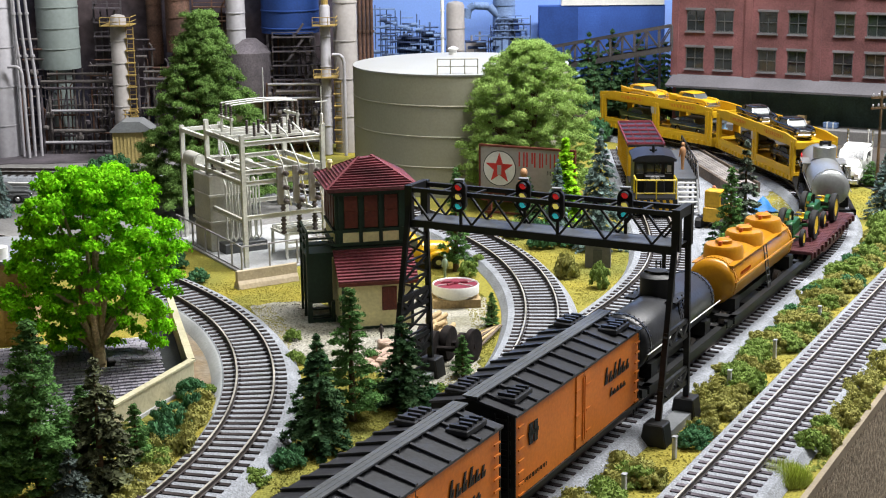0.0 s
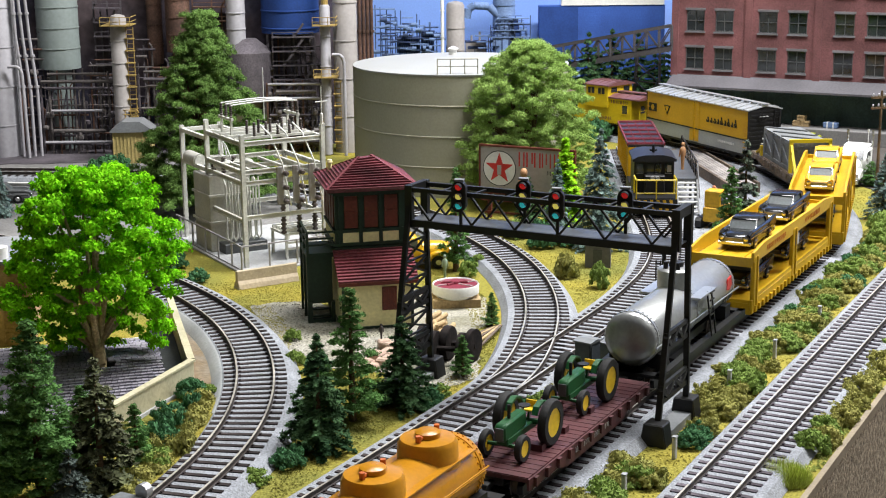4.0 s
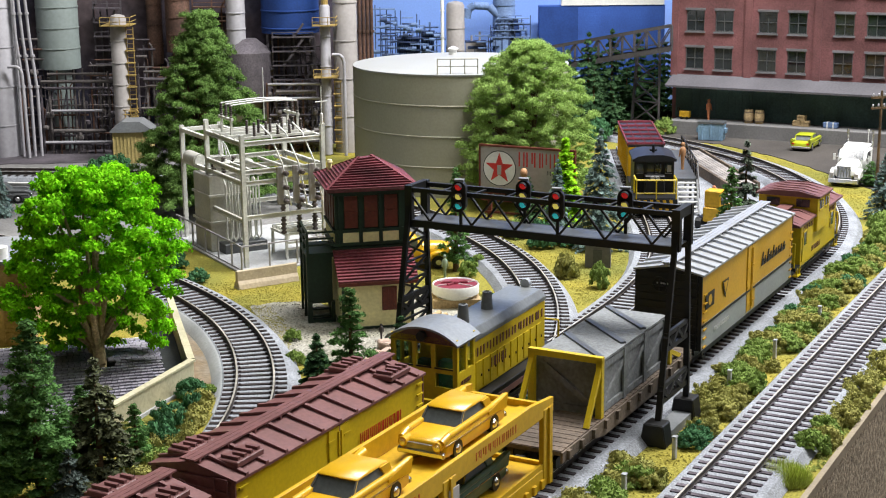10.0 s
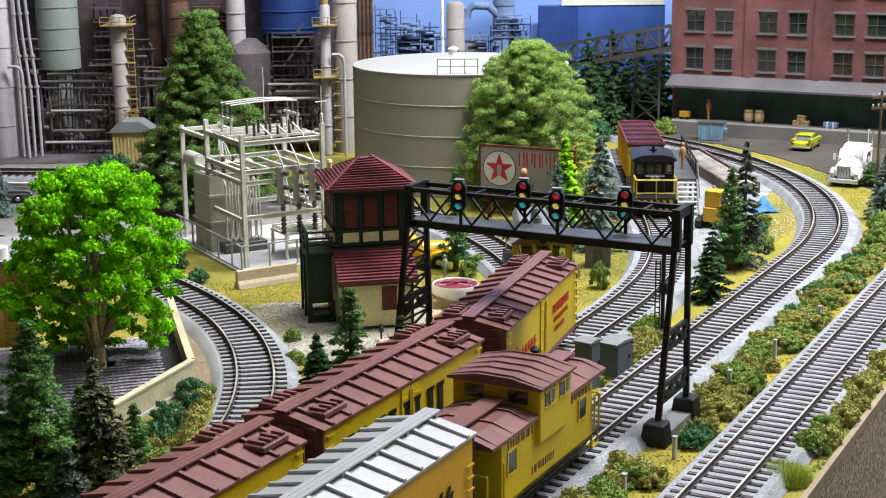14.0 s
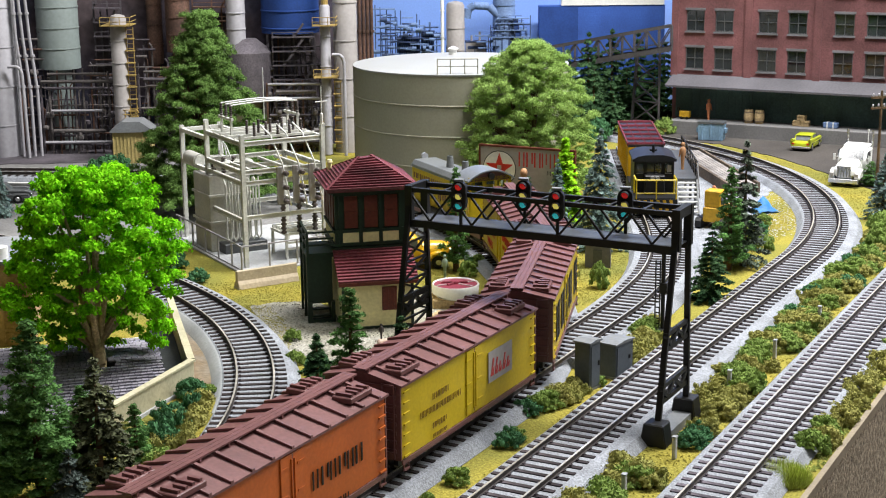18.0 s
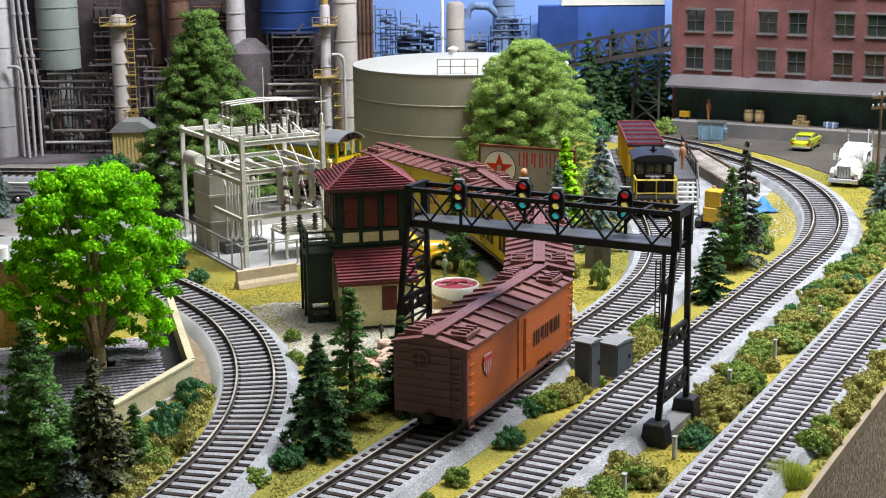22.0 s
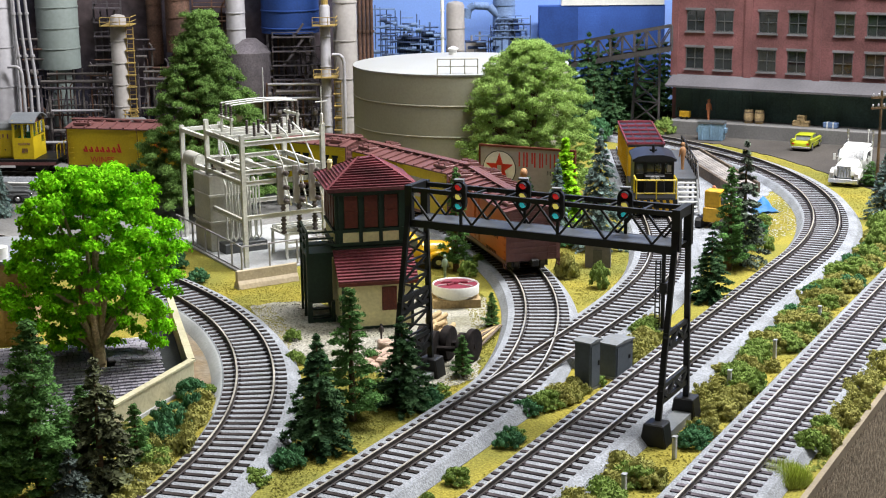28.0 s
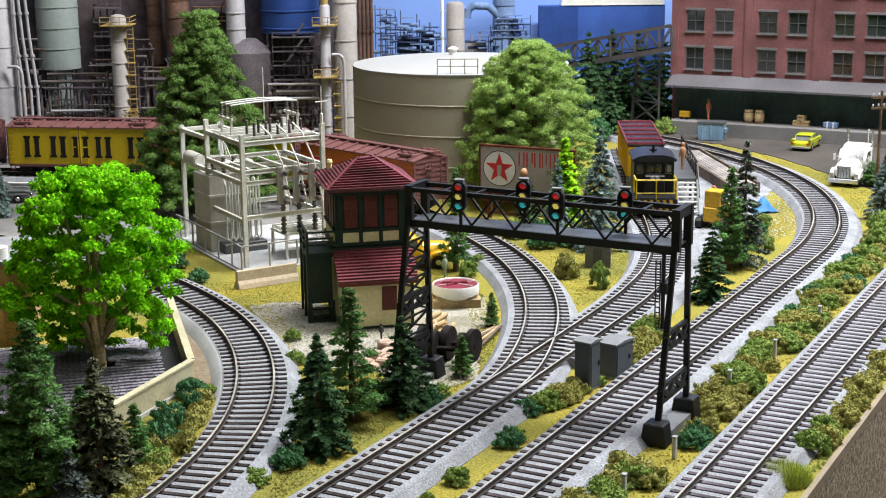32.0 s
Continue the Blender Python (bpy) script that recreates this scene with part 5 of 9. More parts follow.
CONES = {
    "pine": ("dark green conifer with layered boughs", [conifer_mesh(50, 12.5, 21, PINE, 14, 13, 1.0, 54), conifer_mesh(50, 12.5, 22, PINE, 13, 12, 1.05, 52)]),
    "deep": ("deep green bushy conifer", [tiered_mesh(66, 12.5, 23, PINE2), tiered_mesh(66, 12.5, 24, PINE2, 80)]),
    "brown": ("dark olive-brown layered conifer", [conifer_mesh(54, 13, 25, mat("brown_green_needles", (0.11, 0.125, 0.055), 0.9, var=0.3, island=0.5, bump=0.0), 15, 13, 1.3, 36, 0.36)]),
    "grey": ("grey-green drooping small conifer", [conifer_mesh(30, 12.4, 26, mat("grey_green_needles", (0.085, 0.115, 0.10), 0.9, var=0.3, island=0.5, bump=0.0), 9, 13, 1.4, 36, 0.5)]),
    "step": ("dark stepped spruce with frosted tips", [conifer_mesh(79, 11.5, 27, mat("frosted_dark_needles", (0.12, 0.16, 0.11), 0.9, var=0.3, island=0.6, bump=0.0), 15, 13, 1.3, 36, 0.34)]),
    "spruce": ("blue-green spruce with dense needles", [conifer_mesh(80, 17.4, 28, SPRUCE, 19, 16, 1.25, 40, 0.4)]),
    "fresh": ("bright lime columnar conifer", [conifer_mesh(64, 9, 29, FRESH, 20, 13, 1.7, 36, -0.3, 0.02)]),
}
SIZES = {"pine": (50, 12.5), "deep": (66, 12.5), "brown": (54, 13), "grey": (30, 12.4), "step": (79, 11.5), "spruce": (80, 17.4), "fresh": (64, 9)}
for i, (k, x, y, h, r) in enumerate([
    ("pine", -53, 586, 51, 14.5), ("deep", -41, 621, 63, 14), ("pine", -19, 637, 44, 14.5), ("brown", -135, 541, 56, 15.5), ("deep", -157, 534, 75, 18), ("deep", -174, 529, 64, 16),
    ("grey", -142, 522, 25, 11), ("deep", -172, 561, 40, 10.5), ("deep", 178, 889, 67, 12), ("step", 189, 900, 80, 13.0), ("pine", 154, 818, 44, 12.6), ("spruce", 104, 951, 81, 17.6),
    ("spruce", 80, 1003, 52, 10.6), ("fresh", 86, 1012, 65, 11.5), ("spruce", 315, 1030, 49, 12.7), ("deep", 343, 1158, 21, 10.4), ("deep", 26, 768, 20, 4.9), ("deep", 9, 681, 22, 5.8),
    ("spruce", -327, 1069, 40, 7.9), ("pine", 152, 1464, 72, 15), ("pine", 168, 1434, 52, 18), ("pine", 138, 1440, 46, 16), ("pine", 60, 1000, 40, 11), ("pine", 150, 1500, 96, 22), ("pine", 178, 1536, 96, 24), ("pine", 206, 1540, 92, 24), ("pine", 192, 1522, 62, 20), ("pine", 222, 1532, 70, 20), ("pine", 162, 1534, 84, 22), ("pine", 236, 1556, 80, 22), ("pine", 128, 1490, 80, 20), ("deep", 8, 893, 68, 9.5), ("deep", -58, 640, 34, 8.0), ("deep", -57, 614, 28, 8.0), ("deep", -150, 575, 34, 10), ("deep", -126, 566, 29, 8)]):
    lab, ms = CONES[k]
    conifer(lab, x, y, h, r, ms[i % len(ms)], *SIZES[k], i * 67)


def bush_mesh(seed, material, r=7.0, h=7.5, per=1700, leaf=0.52):
    """A lumpy bush: many small tufts over a low dome."""
    rng = np.random.default_rng(seed)
    cs, rs = [], []
    for i in range(46):
        d = rng.normal(size=3)
        d /= np.linalg.norm(d)
        q = rng.uniform(0.55, 0.95)
        cs.append((d[0] * r * q, d[1] * r * q, h * (0.08 + 0.72 * abs(d[2]) * q)))
        rs.append(rng.uniform(1.0, 2.1))
    return leaves("bush", clumps(rng, cs, rs, per), leaf, material, seed, 0.8, 0.3)


BUSHES = [bush_mesh(31, BUSH), bush_mesh(32, BUSH), bush_mesh(33, BUSH2), bush_mesh(34, BUSH3), bush_mesh(35, BUSH), bush_mesh(36, BUSH2)]
BUSHLAB = ["olive-yellow clump bush on the turf", "olive-yellow clump bush on the turf", "mid-green clump bush on the turf", "teal-green clump bush on the turf", "olive-yellow clump bush on the turf", "mid-green clump bush on the turf"]


def bush(k, x, y, s, rz=0, sz=1.0):
    ob = new("bush", BUSHES[k])
    ob.matrix_basis = mm(x, y, GROUND, 0, 0, rz)
    ob.scale = (s * 1.05, s * 1.05, s * sz * 1.25)
    tagged(ob, BUSHLAB[k], "bush", "bushes of the layout")


MARKERS = ((69, 531), (94.7, 571), (134, 658), (166, 706), (204, 768))
rng = random.Random(77)
s = 470.0
while s < 1080:
    for lanes in (-201.5, -195.5, -188.5):
        if not (533 < s < 618 and lanes < -191) and rng.random() < 0.86:
            x, y = lane(lanes + rng.uniform(-2, 2), s + rng.uniform(-4, 4))
            k, w, rz, z = rng.choice([0, 1, 0, 1, 4, 2, 5, 2, 5, 0, 3]), rng.uniform(0.8, 1.3), rng.uniform(0, 360), rng.uniform(0.75, 1.1)
            if all(abs(x - mx) > 6 or not -11 < y - my < 5 for mx, my in MARKERS) and not (lanes > -190 and rng.random() < 0.12):
                bush(k, x, y, w, rz, z)
    s += 9.5
for s in np.arange(580, 1000, 10.5):
    x, y = lane(-139.0 + rng.uniform(-2.0, 2.0), s)
    if rng.random() < (0.55 if s < 640 else 0.95):
        bush(rng.choice([0, 1, 4, 1, 2]), x, y, rng.uniform(0.85, 1.25), rng.uniform(0, 360))
for x, y, k, w, z in ((76, 873, 1, 1.1, 2.0), (93, 848, 2, 0.9, 2.2), (66, 955, 3, 1.5, 1.6), (84, 960, 3, 1.4, 1.2), (50, 985, 2, 1.3, 1.2), (-8, 640, 3, 1.2, 1.0), (-30, 648, 2, 1.2, 1.1), (-2, 652, 2, 0.8, 1), (-64, 566, 3, 1.0, 1.2), (-76, 548, 2, 1.0, 0.8), (-84, 575, 0, 0.5, 0.8), (-62, 690, 3, 0.9, 1.5), (-75, 705, 2, 0.8, 1.1), (-80, 745, 2, 0.7, 1.2),
                      (-112, 575, 0, 1.3, 1.3), (-113, 592, 0, 1.1, 1.2), (-116, 600, 3, 1.2, 1.5), (-122, 586, 3, 1.2, 1.5), (-114, 610, 0, 1.1, 1.1), (-113, 628, 3, 0.8, 2.0), (-118, 560, 1, 1.2, 1.0), (-118, 553, 0, 1.0, 1.0), (-128, 572, 2, 1.2, 1.2), (-114, 600, 4, 1.0, 1.0), (-124, 545, 1, 1.2, 1.0), (-122, 538, 0, 1.1, 1.0), (-122, 525, 4, 1.2, 1.0),
                      (-150, 872, 3, 1.0, 1.1), (-170, 905, 3, 1.2, 1.2), (226, 1015, 2, 1.0, 1.1), (214, 985, 3, 1.2, 1.3), (204, 960, 2, 1.2, 1.5), (190, 930, 3, 1.3, 1.4), (230, 1060, 1, 0.6, 0.8), (210, 940, 2, 1.1, 1.3), (160, 800, 1, 0.9, 1.0),
                      (300, 985, 2, 1.4, 1.4), (296, 960, 5, 1.5, 1.3), (283, 930, 2, 1.4, 1.4), (270, 905, 5, 1.3, 1.2), (310, 1005, 5, 1.3, 1.2), (180, 1420, 5, 1.8, 1.2), (205, 1425, 5, 1.5, 1.2), (221, 1438, 2, 1.6, 1.3), (150, 1400, 3, 2.0, 1.5), (-296, 1240, 3, 1.3, 1.6), (22, 905, 2, 0.8, 1.2), (16, 880, 5, 0.9, 1.4)):
    bush(k, x, y, w, x * 3 + y, z)
for x, y, k, w in ((27, 588, 3, 0.95), (30, 594, 2, 0.7), (5, 547, 5, 0.8), (37, 627, 3, 0.9), (42, 632, 2, 0.9), (47, 636, 5, 1.0), (53, 642, 1, 1.1), (58, 648, 4, 1.0), (62, 655, 0, 0.9), (73, 667, 2, 0.6), (95, 702, 1, 1.1), (97, 712, 0, 1.2), (101, 722, 1, 1.2), (107, 730, 0, 1.2), (104, 742, 2, 1.1), (108, 752, 5, 1.1), (112, 764, 1, 1.0), (-7, 530, 2, 0.4), (-118, 655, 3, 1.1), (-120, 662, 3, 0.9), (-113, 636, 1, 1.2), (-123, 622, 3, 1.15), (-118, 595, 2, 0.9), (-113, 607, 0, 1.4), (-114, 584, 3, 1.2), (-117, 562, 5, 1.2), (-124, 584, 1, 1.2), (-133, 591, 0, 1.2), (-111, 615, 1, 1.1), (-112, 627, 0, 1.1), (-112, 642, 1, 0.9), (-112, 602, 4, 1.1), (-111, 655, 2, 0.7), (-112, 588, 0, 1.0), (-114, 575, 1, 1.0), (-286, 1262, 3, 1.8), (-292, 1268, 3, 1.6), (-280, 1266, 3, 1.3)):
    bush(k, x, y, w, x * 7 + y, 1.1)

FRESHTURF = mat("pale_green_turf", (0.36, 0.42, 0.10), 1.0, var=0.3, island=0.3, bump=0.0, spec=0.1)


def tuft(x, y, seed):
    r = random.Random(seed)
    g = Geo()
    for i in range(4200):
        a, q = r.uniform(0, 6.283), r.random() ** 0.5 * 11
        px, py = q * math.cos(a), q * math.sin(a)
        h = 8.5 * (1 - (q / 13) ** 2) * r.uniform(0.5, 1.1) + 0.8
        dx, dy = px * 0.12 + r.uniform(-1.6, 1.6), py * 0.12 + r.uniform(-1.6, 1.6)
        c = r.uniform(0, 3.14)
        wx, wy = 0.16 * math.cos(c), 0.16 * math.sin(c)
        g.add([(px - wx, py - wy, 0), (px + wx, py + wy, 0), (px + dx, py + dy, h)], [(0, 1, 2)])
    ob = part("grass_tuft", g, mat("pale_lime_grass", (0.58, 0.66, 0.16), 0.9, var=0.2, island=0.3, bump=0.0), None, fix=False, at=mm(x, y, GROUND))
    tagged(ob, "pale lime static-grass tuft at the layout edge", "grass", kind="stuff")


tuft(*lane(-142.5, 545), 3)
grit("grass_crumbs", [lane(-140, 560), lane(-140, 900), lane(-132, 900), lane(-132, 560)], 2600, 1.2, FRESHTURF, "pale green flocked turf crumbs along the layout edge", 31)


# ---------------------------------------------------------------- the trains
ROLLING = []


def run_a(t):
    return -98.5 * min(t, 17.0)


def run_b(t):
    return 46.9 * t


def roll(ob, line, run, s0, s1, dx=0.0, dz=0.0, rz=0.0):
    ROLLING.append((ob, line, run, (s0 + s1) / 2, (s1 - s0) * 0.62, mm(dx, 0, dz, 0, 0, rz)))


STEEL = mat("worn_wheel_steel", (0.10, 0.085, 0.075), 0.45, 0.7, var=0.2)
WHEEL = Geo().lathe([(1.0, -1.3), (5.0, -1.3), (5.0, 1.0), (5.6, 1.1), (5.6, 1.6), (3.6, 1.7), (1.0, 1.4)], 18, (0, 0, 0), "y").mesh("wheel", STEEL, 40)
g_ = Geo()
g_.prism([(-13, 3.0), (-10, 2.2), (-4, 2.2), (-2.6, 4.0), (2.6, 4.0), (4, 2.2), (10, 2.2), (13, 3.0), (13, 6.6), (9, 7.4), (4, 9.2), (-4, 9.2), (-9, 7.4), (-13, 6.6)], -0.9, 0.9, "xz")
SIDEFRAME = g_.mesh("side_frame", BLACK)


def bogie(parent, x):
    b = part("truck", Geo().box(-2.5, -10, 4.6, 2.5, 10, 7.6).rod((-8.6, -9, 5.4), (-8.6, 9, 5.4), 0.9).rod((8.6, -9, 5.4), (8.6, 9, 5.4), 0.9), BLACK, parent, "black truck with steel wheels", at=(x, 0, 0))
    for y in (-10.6, 10.6):
        part("side_frame", SIDEFRAME, None, b, at=(0, y, 0))
    for wx in (-8.6, 8.6):
        part("wheel", WHEEL, None, b, at=(wx, -8.2, 5.4))
        part("wheel", WHEEL, None, b, at=mm(wx, 8.2, 5.4, 0, 0, 180))


def running_gear(a, L, overhang=19):
    bogie(a, -L / 2 + overhang)
    bogie(a, L / 2 - overhang)
    part("underframe", Geo().box(-L / 2 + 3, -5, 6.6, L / 2 - 3, 5, 9.5).box(-L * 0.18, -9, 3.6, L * 0.02, -4, 7).rod((L * 0.06, 6, 5.5), (L * 0.2, 6, 5.5), 2.4, n=12), BLACK, a)
    for e in (-1, 1):
        part("coupler", Geo().box(e * (L / 2 - 2) - 3, -1.3, 6.2, e * (L / 2 - 2) + 3, 1.3, 8.4).box(e * (L / 2 + 3.2) - 1.8, -2.1, 5.4, e * (L / 2 + 3.2) + 1.8, 2.1, 9.4), BLACK, a, bevel=0.3)


def words(parent, name, x0, x1, z0, z1, y, m, n, seed, label, script=False):
    """Unreadable lettering: a row of plain bars."""
    r = random.Random(seed)
    g = Geo()
    w = (x1 - x0) / n
    for i in range(n):
        a = x0 + i * w
        k = r.uniform(0.62, 0.86) * w
        if script:
            h = (z1 - z0) * (1.0 if i == 0 else r.choice([0.62, 0.62, 0.66, 0.95]))
            sl = h * 0.28
            g.prism([(a, z0), (a + k * 0.42, z0), (a + k * 0.42 + sl, z0 + h), (a + sl, z0 + h)], y - 0.12, y + 0.12, "xz")
            g.prism([(a + k * 0.4, z0), (a + k * 0.95, z0), (a + k * 0.95 + sl * 0.5, z0 + h * 0.5), (a + k * 0.7 + sl * 0.5, z0 + h * 0.5)], y - 0.10, y + 0.10, "xz")
        else:
            t = max(0.28, k * 0.22)
            g.box(a, y - 0.12, z0, a + t, y + 0.12, z1)
            g.box(a + k - t, y - 0.12, z0 + (z1 - z0) * r.choice([0, 0, 0.25]), a + k, y + 0.12, z1)
    return part(name, g, m, parent, label, fix=False)


def lettered(parent, text, x0, z0, z1, y, s, m, label):
    """Flat letters on a car side, readable from outside."""
    cu = bpy.data.curves.new("letters", "FONT")
    cu.body, cu.size, cu.extrude, cu.align_x = text, (z1 - z0) * 1.38 * U, 0.1 * U, "CENTER"
    tmp = new("letters", cu)
    me = bpy.data.meshes.new_from_object(tmp)
    bpy.data.objects.remove(tmp)
    me.materials.clear()
    me.materials.append(m)
    return part("lettering", me, None, parent, label, at=mm(x0, y, z0, 90, 0, 0 if s < 0 else 180))


def house_car(name, label, L, side, roofm, endm, boardm, low=None, eave=39.5, floor=8.5, ribs=11, hatches=True, slope=3.6):
    """A closed car: sides, ends with ribs, doors, peaked roof with battens, running board, ladders."""
    a = thing(name, label, "railway car")
    hw = 16.6
    b = part("body", Geo().box(-L / 2, -hw, floor, L / 2, hw, eave), side, a, bevel=0.25)
    if low:
        for s in (-1, 1):
            part("lower_panel", Geo().box(-L / 2, s * (hw + 0.12) - 0.15, floor - 1, L / 2, s * (hw + 0.12) + 0.15, floor + 12.5), low, a, "grey lower side")
    for e in (-1, 1):
        w = part("end_wall", Geo().box(e * (L / 2 + 0.35) - 0.4, -hw - 0.2, floor, e * (L / 2 + 0.35) + 0.4, hw + 0.2, eave + 0.4).prism([(-hw - 0.2, eave), (hw + 0.2, eave), (0, eave + slope)], e * (L / 2 - 0.1), e * (L / 2 + 0.75), "yz"), endm, a)
        for z in np.arange(floor + 3, eave - 1, 3.6):
            part("end_rib", Geo().prism([(-15, z), (15, z), (15, z + 1.5), (-15, z + 1.5)], e * (L / 2 + 0.7), e * (L / 2 + 1.2), "yz"), endm, w)
        lad = part("end_ladder", Geo().box(e * (L / 2 + 1.6) - 0.25, -14.6, floor + 1, e * (L / 2 + 1.6) + 0.25, -14.1, eave).box(e * (L / 2 + 1.6) - 0.25, -9.4, floor + 1, e * (L / 2 + 1.6) + 0.25, -8.9, eave), endm, w)
        for z in np.arange(floor + 3, eave, 4.5):
            part("rung", Geo().box(e * (L / 2 + 1.6) - 0.25, -14.4, z, e * (L / 2 + 1.6) + 0.25, -9, z + 0.5), endm, lad)
    part("brake_wheel", Geo().lathe([(3.4, -0.3), (4.0, -0.3), (4.0, 0.3), (3.4, 0.3)], 16, (-L / 2 - 2.4, 4, eave - 6), "x", False).rod((-L / 2 - 2.4, 0, eave - 6), (-L / 2 - 2.4, 8, eave - 6), 0.4).rod((-L / 2 - 2.4, 4, eave - 10), (-L / 2 - 2.4, 4, eave - 2), 0.4), endm, a)
    r = part("roof", Geo().prism([(-hw - 1.1, eave - 0.4), (-hw - 1.1, eave + 0.5), (0, eave + slope + 0.6), (hw + 1.1, eave + 0.5), (hw + 1.1, eave - 0.4), (0, eave + slope - 0.4)], -L / 2 - 1.2, L / 2 + 1.2, "yz"), roofm, a)
    for i in range(ribs):
        x = -L / 2 + 5 + (L - 10) * i / (ribs - 1)
        for s in (-1, 1):
            part("roof_rib", Geo().prism([(s * 3, eave + slope + 0.4), (s * (hw + 1.1), eave + 0.5), (s * (hw + 1.1), eave + 1.5), (s * 3, eave + slope + 1.3)], x - 0.75, x + 0.75, "yz"), roofm, r)
    rb = part("running_board", Geo().box(-L / 2 - 3, -3.0, eave + slope + 1.5, L / 2 + 3, -1.1, eave + slope + 2.1).box(-L / 2 - 3, -0.95, eave + slope + 1.5, L / 2 + 3, 0.95, eave + slope + 2.1).box(-L / 2 - 3, 1.1, eave + slope + 1.5, L / 2 + 3, 3.0, eave + slope + 2.1), boardm, a, "plank running board")
    for i in range(9):
        x = -L / 2 + L * i / 8
        part("saddle", Geo().box(x - 0.5, -3, eave + slope + 0.2, x + 0.5, 3, eave + slope + 1.6), roofm, rb)
    if hatches:
        for e in (-1, 1):
            for s in (-1, 1):
                x, y = e * (L / 2 - 12), s * 10
                h = part("ice_hatch", Geo().box(x - 7.5, y - 4.2, eave + 2.0, x + 7.5, y + 4.2, eave + slope + 0.6), roofm, r, "raised ice hatch platform", bevel=0.3)
                for k in range(4):
                    part("hatch_lever", Geo().box(x - 6 + k * 3.6, y - 3.4, eave + slope + 0.6, x - 4.6 + k * 3.6, y + 3.4 - (k % 2) * 2, eave + slope + 1.7), roofm, h)
    for s in (-1, 1):
        y = s * (hw + 0.25)
        d = part("door", Geo().box(-7, y - 0.3, floor + 1, 7, y + 0.3, eave - 1.2), side, a, "car side door", bevel=0.15)
        part("door_seam", Geo().box(-0.25, y - 0.36, floor + 1, 0.25, y + 0.36, eave - 1.2), endm, d)
        for z in (floor + 5, floor + 14, floor + 24):
            for x in (-5, 5):
                part("hinge", Geo().box(x - 2.2, y - 0.55, z, x + 2.2, y + 0.55, z + 0.9), side, d)
        part("door_bar", Geo().box(-1.2, y - 0.8, floor + 3, -0.6, y + 0.8, eave - 3).box(0.6, y - 0.8, floor + 3, 1.2, y + 0.8, eave - 3), side, d)
        part("side_sill", Geo().box(-L / 2, y - 0.4, floor - 1.8, L / 2, y + 0.2, floor + 0.1), endm, a)
        for e in (-1, 1):
            for k in range(7):
                z = floor + 1 + k * 4.3
                part("grab_iron", Geo().box(e * (L / 2 - 3.2) - 2.2, y + s * 0.5 - 0.3, z, e * (L / 2 - 3.2) + 2.2, y + s * 0.5 + 0.3, z + 0.7), side, a)
            part("step", Geo().box(e * (L / 2 - 3) - 2, y - 0.6, 3.6, e * (L / 2 - 3) + 2, y + 0.3, 4.4).box(e * (L / 2 - 3) - 2, y - 0.3, 4, e * (L / 2 - 3) - 1.5, y + 0.3, floor).box(e * (L / 2 - 3) + 1.5, y - 0.3, 4, e * (L / 2 - 3) + 2, y + 0.3, floor), endm, a)
    running_gear(a, L)
    return a


def grand_reefer(s0, s1):
    L = s1 - s0 - 4
    a = house_car("reefer_car", "orange wood-sided reefer with black roof and black ends", L, ORANGE, BLACKROOF, BLACK, DARKGREY, None, 40.5)
    for s in (-1, 1):
        y = s * 17.0
        words(a, "lettering", 22 if s < 0 else -58, 50 if s < 0 else -30, 27, 34, y, BLACK, 6, 1, "black painted lettering bars", True)
        words(a, "lettering", 28 if s < 0 else -52, 46 if s < 0 else -34, 20.5, 24, y, BLACK, 5, 2, "black painted lettering bars", True)
        c = -46 * -s
        part("emblem", Geo().box(c - 3.6, y - 0.12, 26, c - 0.6, y + 0.12, 34).box(c + 0.6, y - 0.12, 26, c + 3.6, y + 0.12, 34).box(c - 4.4, y - 0.12, 29.2, c + 4.4, y + 0.12, 30.8), BLACK, a, "black cross-shaped emblem", fix=False)
        words(a, "lettering", -58 if s < 0 else 34, -34 if s < 0 else 58, 13, 14.6, y, BLACK, 10, 3, "small black lettering bars")
    roll(a, TRACK_M, run_a, s0, s1)


def tank_body(parent, L, r, zc, m, name="tank_shell", bands=2):
    prof = [(r * 0.25, -L / 2 - 3.4), (r * 0.7, -L / 2 - 2.4), (r * 0.94, -L / 2 - 0.8), (r, -L / 2 + 0.6), (r, L / 2 - 0.6), (r * 0.94, L / 2 + 0.8), (r * 0.7, L / 2 + 2.4), (r * 0.25, L / 2 + 3.4)]
    t = part(name, Geo().lathe(prof, 40, (0, 0, zc), "x"), m, parent, smooth=50)
    for i in range(bands):
        x = -L / 2 + 3 + (L - 6) * i / max(1, bands - 1)
        part("band", Geo().lathe([(r, x - 0.7), (r + 0.35, x - 0.6), (r + 0.35, x + 0.6), (r, x + 0.7)], 40, (0, 0, zc), "x"), m, t, smooth=50)
        rv = Geo()
        for k in range(36):
            c = k * math.pi / 18
            for dx in (-1.7, 1.7):
                rv.box(x + dx - 0.3, (r + 0.1) * math.cos(c) - 0.3, zc + (r + 0.1) * math.sin(c) - 0.3, x + dx + 0.3, (r + 0.1) * math.cos(c) + 0.3, zc + (r + 0.1) * math.sin(c) + 0.3)
        part("rivet_row", rv, m, t, fix=False)
    return t


